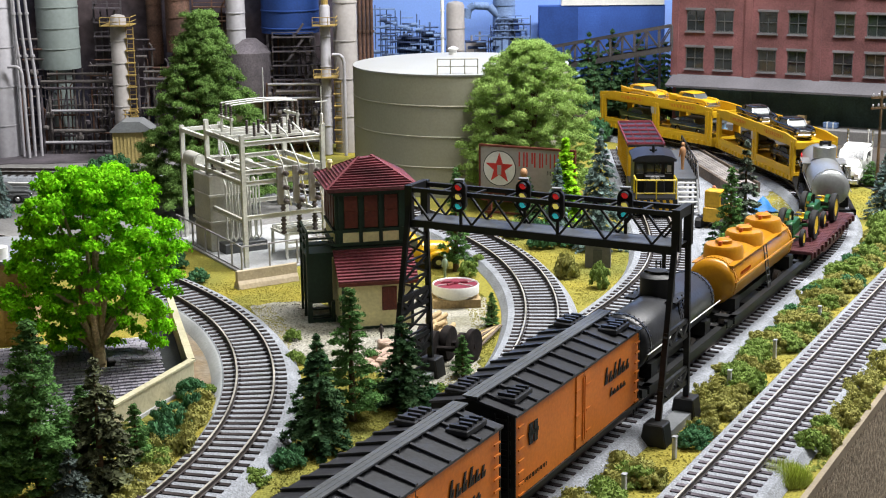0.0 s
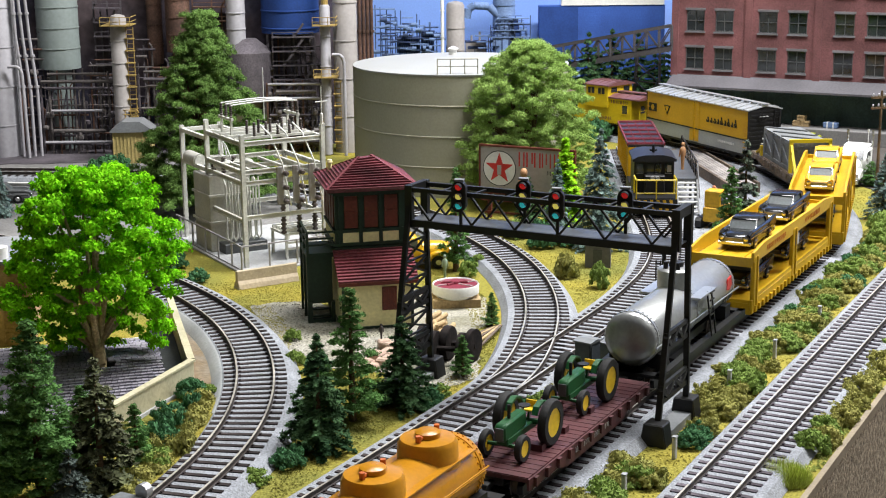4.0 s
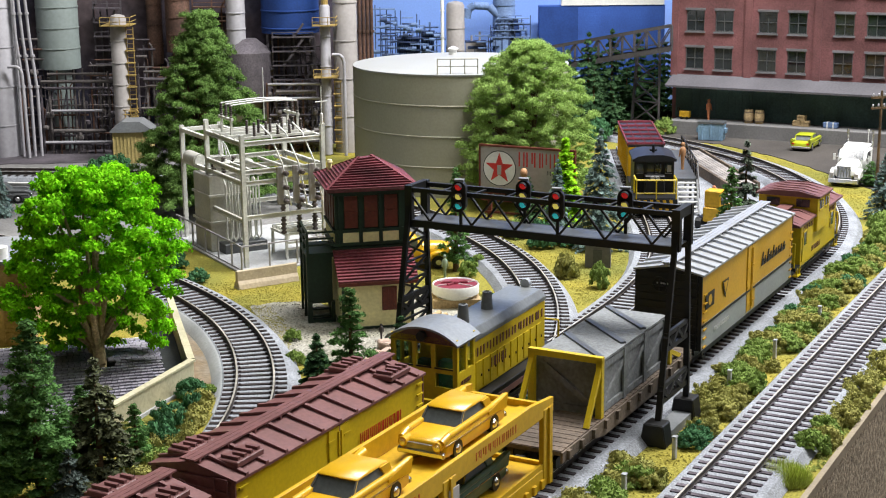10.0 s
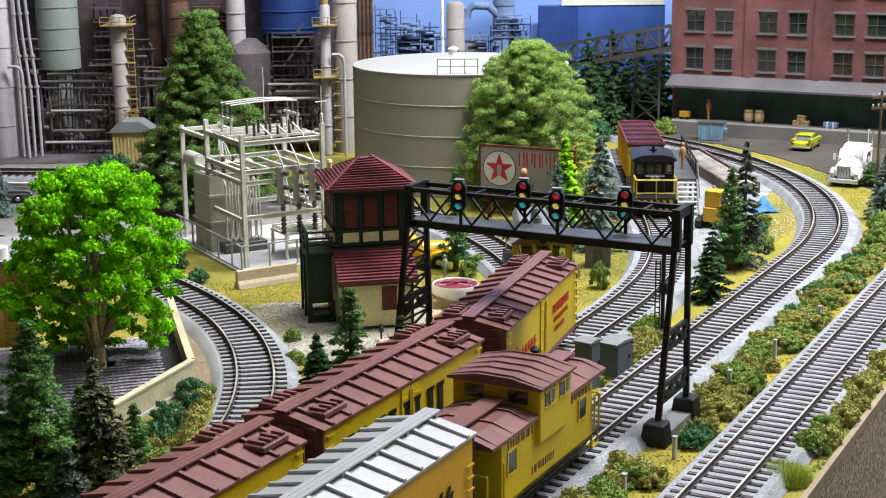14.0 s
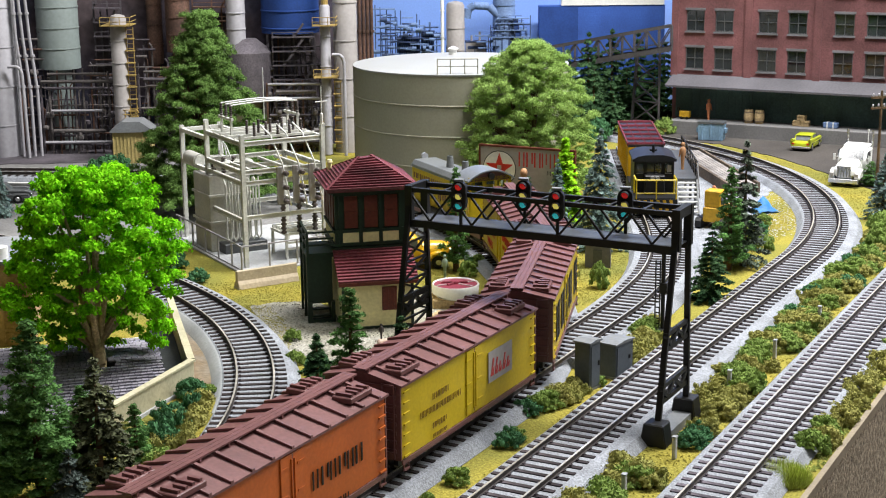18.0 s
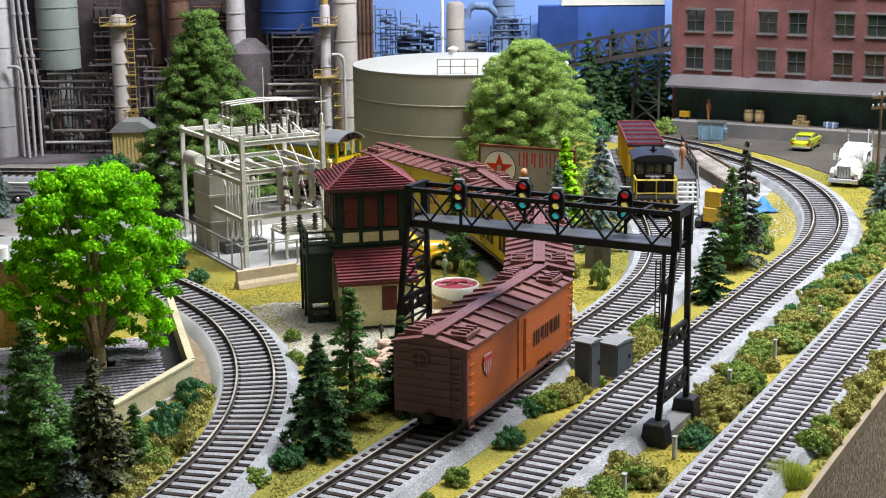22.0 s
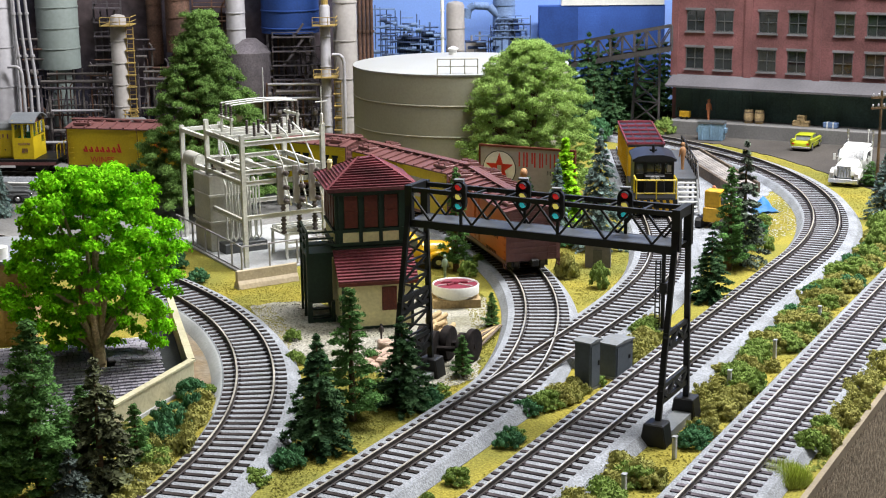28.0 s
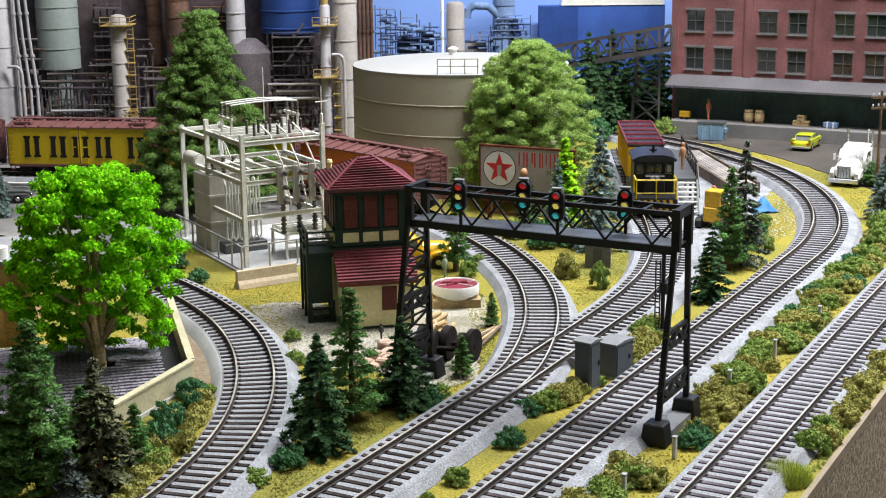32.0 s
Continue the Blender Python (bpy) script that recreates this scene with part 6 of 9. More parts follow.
def tank_frame(a, L, deckm=None):
    deckm = deckm or BLACK
    for s in (-1, 1):
        part("walkway", Geo().box(-L / 2, s * 15.2 - 1.7, 10, L / 2, s * 15.2 + 1.7, 11), deckm, a, "black side walkway")
        part("side_sill", Geo().box(-L / 2, s * 16.6 - 0.5, 7.4, L / 2, s * 16.6 + 0.5, 10.2), BLACK, a)
    part("centre_sill", Geo().box(-L / 2, -6, 7, L / 2, 6, 11), BLACK, a)
    for e in (-1, 1):
        part("end_deck", Geo().box(e * L / 2 - 5 if e > 0 else -L / 2, -17, 9.5, L / 2 if e > 0 else -L / 2 + 5, 17, 11), BLACK, a)
        part("saddle", Geo().box(e * (L / 2 - 17) - 4, -13, 10, e * (L / 2 - 17) + 4, 13, 17), BLACK, a)
    running_gear(a, L)


def black_tank(s0, s1):
    L = s1 - s0 - 4
    a = thing("tank_car", "black single-dome tank car with white side rails", "railway car")
    tank_frame(a, L)
    t = tank_body(a, L - 16, 13.2, 25.5, BLACKROOF, bands=3)
    part("dome", Geo().lathe([(8.2, 36), (8.2, 46.5), (7.0, 47.6), (1, 48.4)], 28), BLACK, a, "black flat-topped dome", smooth=40)
    part("dome_lid", Geo().lathe([(4.6, 47.5), (4.6, 49.2), (1, 49.6)], 20).box(-2, -6, 48, 2, 6, 49), BLACK, a)
    for s in (-1, 1):
        part("hand_rail", Geo().rod((-L / 2 + 4, s * 14.6, 24), (L / 2 - 4, s * 14.6, 24), 0.3), WHITE, a, "white handrail")
        lad = part("ladder", Geo().beam((-3, s * 15.6, 11), (-3, s * 11, 38), 0.6).beam((3, s * 15.6, 11), (3, s * 11, 38), 0.6), BLACK, a)
        for k in range(7):
            f = k / 7
            part("rung", Geo().box(-3, s * (15.6 - 4.6 * f) - 0.3, 12 + 26 * f, 3, s * (15.6 - 4.6 * f) + 0.3, 12.6 + 26 * f), BLACK, lad)
        part("platform", Geo().box(-10, s * 10 - 2.6, 36.5, 10, s * 10 + 2.6, 37.3), BLACK, a)
        words(a, "lettering", -30, -12, 22.5, 24, s * 13.8, WHITE, 8, 9, "small pale lettering bars")
    roll(a, TRACK_M, run_a, s0, s1)


def orange_tank(s0, s1):
    L = s1 - s0 - 4
    a = thing("tank_car", "glossy orange three-dome tank car on a black frame", "railway car")
    tank_frame(a, L)
    t = tank_body(a, L - 26, 12.4, 24.6, TANKORANGE, bands=2)
    for s in (-1, 1):
        part("seam", Geo().box(-L / 2 + 14, s * 12.4 - 0.7, 24, L / 2 - 14, s * 12.4 + 0.7, 25.4), TANKORANGE, t)
        part("hand_rail", Geo().rod((-L / 2 + 14, s * 14.0, 27), (L / 2 - 14, s * 14.0, 27), 0.35), TANKORANGE, a)
        lad = part("ladder", Geo().beam((-2.4, s * 15.2, 11), (-2.4, s * 11.8, 34), 0.5).beam((2.4, s * 15.2, 11), (2.4, s * 11.8, 34), 0.5), DARKGREY, a)
        for k in range(5):
            part("rung", Geo().box(-2.4, s * (14.8 - 0.6 * k) - 0.3, 13 + 4 * k, 2.4, s * (14.8 - 0.6 * k) + 0.3, 13.6 + 4 * k), DARKGREY, lad)
        part("top_walk", Geo().box(-L / 2 + 14, s * 9.5 - 1.6, 33.4, L / 2 - 18, s * 9.5 + 1.6, 34), TANKORANGE, a)
        words(a, "lettering", -44, -26, 27, 29, s * 12.2, BURNT, 9, 19, "small dark lettering bars")
    for x in (-36, 0, 36):
        d = part("dome", Geo().lathe([(11.2, 32), (10.6, 34), (10.3, 39.4), (9.4, 41.0), (5.8, 41.5)], 28, (x, 0, 0)), TANKORANGE, a, "orange dome", smooth=40)
        part("dome_lid", Geo().lathe([(4.4, 41.3), (4.4, 43.2), (3.2, 43.9), (0.8, 44.1)], 18, (x, 0, 0)), TANKORANGE, d, smooth=40)
        part("valve", Geo().rod((x - 6.4, 0, 42.2), (x + 6.4, 0, 42.2), 0.8).rod((x - 6.4, 0, 41), (x - 6.4, 0, 43.6), 1.0).rod((x + 6.4, 0, 41), (x + 6.4, 0, 43.6), 1.0), BURNT, d)
    roll(a, TRACK_M, run_a, s0, s1)


TANKSILVER = mat("worn_silver_tank_paint", (0.40, 0.41, 0.41), 0.33, 0.65, var=0.08, bump=0.05)


def silver_tank(s0, s1):
    L = s1 - s0 - 4
    a = thing("tank_car", "silver single-dome tank car with a red badge", "railway car")
    tank_frame(a, L)
    t = tank_body(a, L - 10, 12.4, 24.8, TANKSILVER, bands=3)
    part("dome", Geo().lathe([(8.2, 36), (8.2, 44.4), (7.4, 45.2), (1, 45.8)], 28), TANKSILVER, a, "silver dome", smooth=40)
    part("dome_lid", Geo().lathe([(3.6, 45), (3.6, 47.6), (0.8, 48.0)], 18, (2, 0, 0)).rod((-4, -3, 45), (-4, -3, 48.8), 1.2).rod((-4, 3, 45), (-4, 3, 48.8), 1.2), BLACK, a, "dark dome fittings")
    part("waist_rail", Geo().rod((-L / 2 + 2, -13.6, 23), (L / 2 - 2, -13.6, 23), 0.35), TANKSILVER, a)
    part("waist_rail", Geo().rod((-L / 2 + 2, 13.6, 23), (L / 2 - 2, 13.6, 23), 0.35), TANKSILVER, a)
    for s in (-1, 1):
        part("side_platform", Geo().box(-6, s * 12.4 - 3, 32.0, 18, s * 12.4 + 3, 33.0), TANKSILVER, a)
        lad = part("ladder", Geo().beam((8, s * 17, 11), (8, s * 14, 33), 0.7).beam((14, s * 17, 11), (14, s * 14, 33), 0.7), BLACK, a)
        for k in range(6):
            part("rung", Geo().box(8, s * 15.6 - 0.3, 13 + k * 3.8, 14, s * 15.6 + 0.3, 13.7 + k * 3.8), BLACK, lad)
        part("badge", Geo().prism([(44, 25), (48, 24), (52, 26), (51, 31), (46, 30)], s * 12.2 - 0.4, s * 12.2 + 0.4, "xz"), RED, a, "red shield badge")
        words(a, "lettering", 38, 54, 19.5, 22.5, s * 12.2, DARKGREY, 6, 29, "dark lettering bars")
    roll(a, TRACK_M, run_a, s0, s1)


AUTOGLASS = mat("smoky_auto_glass", (0.10, 0.115, 0.12), 0.3, var=0.2, bump=0.0, spec=0.35)
CHROME = mat("chrome_trim", (0.6, 0.6, 0.6), 0.2, 0.9, var=0.05, bump=0.0)
GLOSSBLACK = mat("glossy_black_paint", (0.012, 0.013, 0.016), 0.22, var=0.2, bump=0.0, spec=0.6)
GLOSSYELLOW = mat("glossy_yellow_paint", (0.64, 0.37, 0.012), 0.28, var=0.06, bump=0.0, spec=0.6)
AUTOBLUE = mat("slate_blue_auto_paint", (0.075, 0.12, 0.20), 0.3, var=0.1, bump=0.0)
AUTOGREY = mat("grey_auto_paint", (0.10, 0.105, 0.11), 0.3, var=0.1, bump=0.0)
AUTOGREEN = mat("green_auto_paint", (0.05, 0.10, 0.055), 0.3, var=0.1, bump=0.0)


DULLCHROME = mat("dull_chrome_grille", (0.30, 0.30, 0.29), 0.35, 0.7, var=0.3, big=300, bump=0.4)


def automobile(label, m, at=None, group="", scale=0.92):
    """A 1950s sedan: body with wings, cabin, windows, bumpers, lamps, wheels."""
    a = thing("model_car", label, "car", group=group)
    L, w = 50 * scale, 9.6 * scale
    k = scale
    prof = [(-25, 3), (-25, 7.6), (-24, 8.8), (-14, 9.6), (-9, 9.8), (9, 9.8), (21, 9.2), (24.6, 8.2), (25.2, 3.4), (22, 2.2), (-22, 2.2)]
    part("body", Geo().prism([(x * k, z * k) for x, z in prof], -w, w, "xz"), m, a, bevel=1.0 * k, smooth=50)
    cab = Geo()
    lo, hi = [(-15, -8.4), (10.5, -8.4), (10.5, 8.4), (-15, 8.4)], [(-11.5, -7.2), (5.5, -7.2), (5.5, 7.2), (-11.5, 7.2)]
    cab.add([(x * k, y * k, 9.6 * k) for x, y in lo] + [(x * k, y * k, 15.0 * k) for x, y in hi], [(3, 2, 1, 0), (4, 5, 6, 7), (0, 1, 5, 4), (1, 2, 6, 5), (2, 3, 7, 6), (3, 0, 4, 7)])
    part("window", cab, AUTOGLASS, a, "smoky wraparound windows", bevel=0.3 * k)
    part("roof", Geo().prism([(-13.4 * k, 14.4 * k), (6.6 * k, 14.4 * k), (6.4 * k, 15.3 * k), (-1 * k, 16.0 * k), (-12.8 * k, 15.5 * k)], -7.9 * k, 7.9 * k, "xz"), m, a, bevel=0.5 * k, smooth=50)
    for s in (-1, 1):
        part("pillar", Geo().beam((11 * k, s * 8.4 * k, 9.6 * k), (6 * k, s * 7.4 * k, 14.7 * k), 0.7 * k), CHROME, a)
        part("rear_quarter", Geo().prism([(-16 * k, 9.4 * k), (-8.5 * k, 9.4 * k), (-9.8 * k, 12 * k), (-7.4 * k, 14.8 * k), (-13.2 * k, 14.8 * k)], s * 8.0 * k - 0.5 * k, s * 8.0 * k + 0.5 * k, "xz"), m, a)
        part("fender_ridge", Geo().path([(25.2 * k, s * 8.3 * k, 8.6 * k), (20 * k, s * 8.5 * k, 9.9 * k), (0, s * 8.7 * k, 10.2 * k), (-14 * k, s * 8.7 * k, 10.3 * k), (-25.5 * k, s * 8.9 * k, 11.4 * k)], 1.35 * k, 9), m, a, smooth=60)
        part("lamp_hood", Geo().rod((22 * k, s * 7.2 * k, 7.4 * k), (26.6 * k, s * 7.2 * k, 7.4 * k), 1.9 * k, n=12), m, a, smooth=40)
    for s in (-1, 1):
        part("side_trim", Geo().box(-24 * k, s * (w + 0.1) - 0.15, 7 * k, 24 * k, s * (w + 0.1) + 0.15, 7.5 * k), CHROME, a)
        part("tail_fin", Geo().prism([(-25 * k, 7 * k), (-10 * k, 8.6 * k), (-10 * k, 9.8 * k), (-26.5 * k, 12.6 * k)], s * w - 0.7, s * w + 0.5, "xz"), m, a)
        part("headlight", Geo().lathe([(1.5 * k, 26.2 * k), (1.3 * k, 26.8 * k), (0.3, 27 * k)], 12, (0, s * 7.2 * k, 7.3 * k), "x"), CHROME, a)
        part("tail_light", Geo().box(-25.5 * k, s * 7.4 * k - 1, 7 * k, -24.6 * k, s * 7.4 * k + 1, 8.6 * k), RED, a)
        for x in (-15, 15):
            wh = part("wheel", Geo().rod((x * k, s * 7.6 * k, 3.6 * k), (x * k, s * 9.9 * k, 3.6 * k), 3.6 * k, n=16), BLACK, a, smooth=40)
            part("hubcap", Geo().lathe([(1.9 * k, 0), (1.4 * k, 0.5), (0.2, 0.6)] if s > 0 else [(0.2, -0.6), (1.4 * k, -0.5), (1.9 * k, 0)], 12, (x * k, s * 9.9 * k, 3.6 * k), "y"), CHROME, wh)
    for x in (-25.4, 25.4):
        part("bumper", Geo().box(x * k - 0.9, -9.8 * k, 2.8 * k, x * k + 0.9, 9.8 * k, 5.2 * k), CHROME, a, bevel=0.5)
    part("grille", Geo().box(24.8 * k, -8 * k, 4.6 * k, 25.8 * k, 8 * k, 7.4 * k), DULLCHROME, a)
    if at is not None:
        a.matrix_basis = at
    return a


def auto_carrier(s0, s1, tops, lows, tlab, llab):
    L = s1 - s0 - 3
    a = thing("auto_carrier", "yellow two-deck auto carrier loaded with model cars", "railway car")
    part("lower_deck", Geo().box(-L / 2, -16, 8.5, L / 2, 16, 11), AMBER, a)
    hw = 16.8
    for s in (-1, 1):
        y = s * hw
        sill = part("side_sill", Geo().box(-L / 2, y - 0.8, 5.4, L / 2, y + 0.8, 13), AMBER, a, bevel=0.3)
        for i in range(23):
            x = -L / 2 + 4 + (L - 8) * i / 22
            part("stake_pocket", Geo().box(x - 1.2, y + s * 1.2 - 0.7, 6.2, x + 1.2, y + s * 1.2 + 0.7, 9.4), AMBER, sill)
        part("lower_rail", Geo().box(-L / 2 + 4, y - 0.6, 12.8, L / 2 - 4, y + 0.6, 15), AMBER, a)
        rail = part("upper_rail", Geo().prism([(-L / 2, 33), (-L / 2, 38.5), (-L / 2 + 20, 40.6), (L / 2 - 20, 40.6), (L / 2, 38.5), (L / 2, 33)], y - 0.8, y + 0.8, "xz"), AMBER, a, bevel=0.2)
        for x, w in ((-L / 2 + 5, 8), (-L * 0.02, 9), (L / 2 - 5, 8)):
            p = part("post", Geo().box(x - w / 2, y - 1.1, 8, x + w / 2, y + 1.1, 36), AMBER, a, bevel=0.3)
            part("post_rib", Geo().box(x - 0.6, y + s * 1.4 - 0.5, 9, x + 0.6, y + s * 1.4 + 0.5, 36), AMBER, p)
        part("placard", Geo().box(-4.4, y + s * 1.4 - 0.15, 26, 2.4, y + s * 1.4 + 0.15, 32), SKIN, a, "small pale placard")
        words(a, "lettering", L * 0.1, L * 0.3, 35, 38, y + s * 0.85, BURNT, 9, 5, "faint red-brown lettering bars")
        words(a, "lettering", -L * 0.36, -L * 0.14, 35, 38, y + s * 0.85, BURNT, 9, 6, "faint red-brown lettering bars")
    part("upper_deck", Geo().box(-L / 2 + 1, -16, 31.5, L / 2 - 1, 16, 33), AMBER, a)
    for s in (-1, 1):
        part("wheel_track", Geo().box(-L / 2 + 1, s * 7 - 2.4, 33, L / 2 - 1, s * 7 + 2.4, 33.6), AMBER, a)
    for e in (-1, 1):
        part("end_beam", Geo().box(e * (L / 2 - 0.9) - 0.9, -16.5, 30.5, e * (L / 2 - 0.9) + 0.9, 16.5, 35.5), AMBER, a)
        part("end_panel", Geo().box(e * (L / 2 - 1) - 0.8, -16.5, 5, e * (L / 2 - 1) + 0.8, 16.5, 12.5), AMBER, a)
    running_gear(a, L, 22)
    roll(a, TRACK_M, run_a, s0, s1)
    for x, m, lab in zip((-L * 0.23, L * 0.21), tops, tlab):
        c = automobile(lab, m, group="model cars on the auto carriers")
        roll(c, TRACK_M, run_a, s0, s1, x, 33.6, 180)
    for x, m, lab in zip((-L * 0.24, L * 0.22), lows, llab):
        c = automobile(lab, m, group="model cars on the auto carriers")
        roll(c, TRACK_M, run_a, s0, s1, x, 11.0, 180)


TGREEN = mat("tractor_green", (0.015, 0.09, 0.028), 0.35, var=0.15, bump=0.05)
TYELLOW = mat("tractor_yellow", (0.72, 0.48, 0.02), 0.4, var=0.1, bump=0.05)
RUBBER = mat("tyre_rubber", (0.014, 0.014, 0.014), 0.8, var=0.2, bump=0.3)


def tractor():
    a = thing("farm_tractor", "green farm tractor with yellow-hubbed wheels on a flatcar", "tractor", group="tractors on the flatcar")
    part("hood", Geo().prism([(1, 8.5), (20, 7.5), (20.4, 13.4), (18.5, 14.6), (1, 15)], -2.3, 2.3, "xz"), TGREEN, a, bevel=0.8, smooth=40)
    part("chassis", Geo().box(-8, -2.4, 5.5, 18, 2.4, 8.6), TGREEN, a, bevel=0.4)
    part("seat_post", Geo().beam((-5, 0, 8.4), (-6.6, 0, 12.2), 0.8, 1.6), TGREEN, a)
    part("grille", Geo().box(20.2, -1.7, 8.2, 20.6, 1.7, 13.2), DARKGREY, a)
    part("seat", Geo().box(-9, -2.6, 12, -4.5, 2.6, 12.8).box(-9.4, -2.6, 12, -8.6, 2.6, 15.5), TYELLOW, a, bevel=0.2)
    part("steering_wheel", Geo().lathe([(2.2, 15.4), (2.5, 15.4), (2.5, 15.8), (2.2, 15.8)], 14, (-1.5, 0, 0)).rod((-1.5, 0, 15.6), (2, 0, 12), 0.35), BLACK, a)
    part("exhaust", Geo().rod((12, 0, 14), (12, 0, 20), 0.7), BLACK, a)
    for s in (-1, 1):
        for x, r, w, y in ((-5, 9.2, 3.4, 9.5), (16, 5.2, 2.4, 7.5)):
            t = part("tyre", Geo().lathe([(r * 0.62, -w / 2), (r * 0.94, -w / 2), (r, -w / 4), (r, w / 4), (r * 0.94, w / 2), (r * 0.62, w / 2)], 24, (x, s * y, r), "y", False), RUBBER, a, smooth=40)
            part("rim", Geo().lathe([(r * 0.2, -w * 0.3), (r * 0.64, -w * 0.42), (r * 0.64, w * 0.42), (r * 0.2, w * 0.3)], 20, (x, s * y, r), "y"), TYELLOW, t, "yellow wheel rim", smooth=40)
        part("fender", Geo().prism([(-11, 13), (-8.5, 16.4), (-4, 17.6), (0, 16.2), (1.6, 13.4), (1, 13), (-0.6, 15.4), (-4, 16.7), (-8, 15.6), (-10.4, 12.8)], s * 5.6 - 1.2, s * 5.6 + 1.2, "xz"), TGREEN, a)
        part("axle", Geo().rod((-5, 0, 8), (-5, s * 9, 9), 1.2).rod((16, 0, 5.5), (16, s * 7, 5.2), 0.8), TGREEN, a)
    return a


def flat_body(a, L, m, sill):
    d = part("deck", Geo().box(-L / 2, -16.2, 11, L / 2, 16.2, 12.6), m, a)
    for i in range(int(L / 4.5)):
        x = -L / 2 + 4.5 * i + 0.3
        part("plank", Geo().box(x, -16.2, 12.6, x + 4.0, 16.2, 12.95), m, d)
    for s in (-1, 1):
        f = part("side_sill", Geo().prism([(-L / 2, 8), (-L * 0.3, 8), (-L * 0.22, 5.6), (L * 0.22, 5.6), (L * 0.3, 8), (L / 2, 8), (L / 2, 12.4), (-L / 2, 12.4)], s * 16.4 - 0.5, s * 16.4 + 0.5, "xz"), sill, a)
        for i in range(12):
            x = -L / 2 + 5 + (L - 10) * i / 11
            part("stake_pocket", Geo().box(x - 1.3, s * 17.5 - 0.7, 8.6, x + 1.3, s * 17.5 + 0.7, 12.2), sill, f)
    running_gear(a, L)


def tractor_flat(s0, s1):
    L = s1 - s0 - 4
    a = thing("flat_car", "maroon plank-decked flatcar carrying two tractors", "railway car")
    flat_body(a, L, MAROON, MAROON)
    for x in (-34, -12, 14, 36):
        part("wheel_chock", Geo().box(x - 2, -10, 12.9, x + 2, -4, 15.5).box(x - 2, 4, 12.9, x + 2, 10, 15.5), MAROON, a)
    for s in (-1, 1):
        words(a, "lettering", -20, 20, 8.4, 10.4, s * 17.1, SKIN, 12, 8, "small pale lettering bars")
    roll(a, TRACK_M, run_a, s0, s1)
    for x, r in ((-32, 180), (26, 180)):
        roll(tractor(), TRACK_M, run_a, s0, s1, x, 12.95, r)


def crate_flat(s0, s1):
    L = s1 - s0 - 4
    a = thing("flat_car", "brown plank-decked flatcar with yellow end frames", "railway car")
    flat_body(a, L, DECK, DECK)
    for x in (-33.5, 47.5):
        e = -1 if x < 0 else 1
        k = part("load_frame", Geo().beam((x, -15, 13), (x, -15, 37.5 if e < 0 else 20), 2.6).beam((x, 15, 13), (x, 15, 37.5 if e < 0 else 20), 2.6).beam((x, -16.3, 37.5 if e < 0 else 20), (x, 16.3, 37.5 if e < 0 else 20), 2.6), LEMON, a, "yellow load-bracing frame")
        part("brace", Geo().beam((x + e * 14, -15, 13), (x, -15, 35 if e < 0 else 19), 2.0).beam((x + e * 14, 15, 13), (x, 15, 35 if e < 0 else 19), 2.0), LEMON, k)
    roll(a, TRACK_M, run_a, s0, s1)
    c = thing("wooden_crate", "grey slatted wooden crate strapped on a flatcar", "crate")
    W, H, M = 13.6, 22.5, 74
    part("panel", Geo().box(-M / 2, -W, 0, M / 2, W, H), WOODGREY, c)
    for s in (-1, 1):
        for z in (0.5, H - 3.4):
            part("side_board", Geo().box(-M / 2, s * (W + 0.5) - 0.5, z, M / 2, s * (W + 0.5) + 0.5, z + 2.8), WOODGREY, c)
        for i in range(4):
            x = -M / 2 + (M - 3) * i / 3
            part("batten", Geo().box(x, s * (W + 0.9) - 0.5, 0, x + 3, s * (W + 0.9) + 0.5, H), WOODGREY, c)
        for i in range(3):
            x0 = -M / 2 + (M - 3) * i / 3 + 2
            part("diagonal", Geo().beam((x0, s * (W + 0.6), 3), (x0 + 26, s * (W + 0.6), H - 3), 0.9, 2.4), WOODGREY, c)
        part("end_board", Geo().box(s * (M / 2 + 0.5) - 0.5, -W, 0, s * (M / 2 + 0.5) + 0.5, W, 3).box(s * (M / 2 + 0.5) - 0.5, -W, H - 3, s * (M / 2 + 0.5) + 0.5, W, H), WOODGREY, c)
        part("end_diagonal", Geo().beam((s * (M / 2 + 0.6), -W + 2, 3), (s * (M / 2 + 0.6), W - 2, H - 3), 0.9, 2.4), WOODGREY, c)
    lid = part("lid", Geo().box(-M / 2 - 1, -W - 1.2, H, M / 2 + 1, W + 1.2, H + 1), WOODGREY, c)
    for i in range(3):
        x0 = -M / 2 + (M - 3) * i / 3 + 2
        part("lid_batten", Geo().beam((x0, -W, H + 1.4), (x0 + 26, W, H + 1.4), 2.6, 0.9), DARKGREY, lid)
    roll(c, TRACK_M, run_a, s0, s1, 6.5, 12.95)


PALESILVER = mat("pale_silver_band", (0.36, 0.38, 0.38), 0.45, 0.3, var=0.08, bump=0.05)


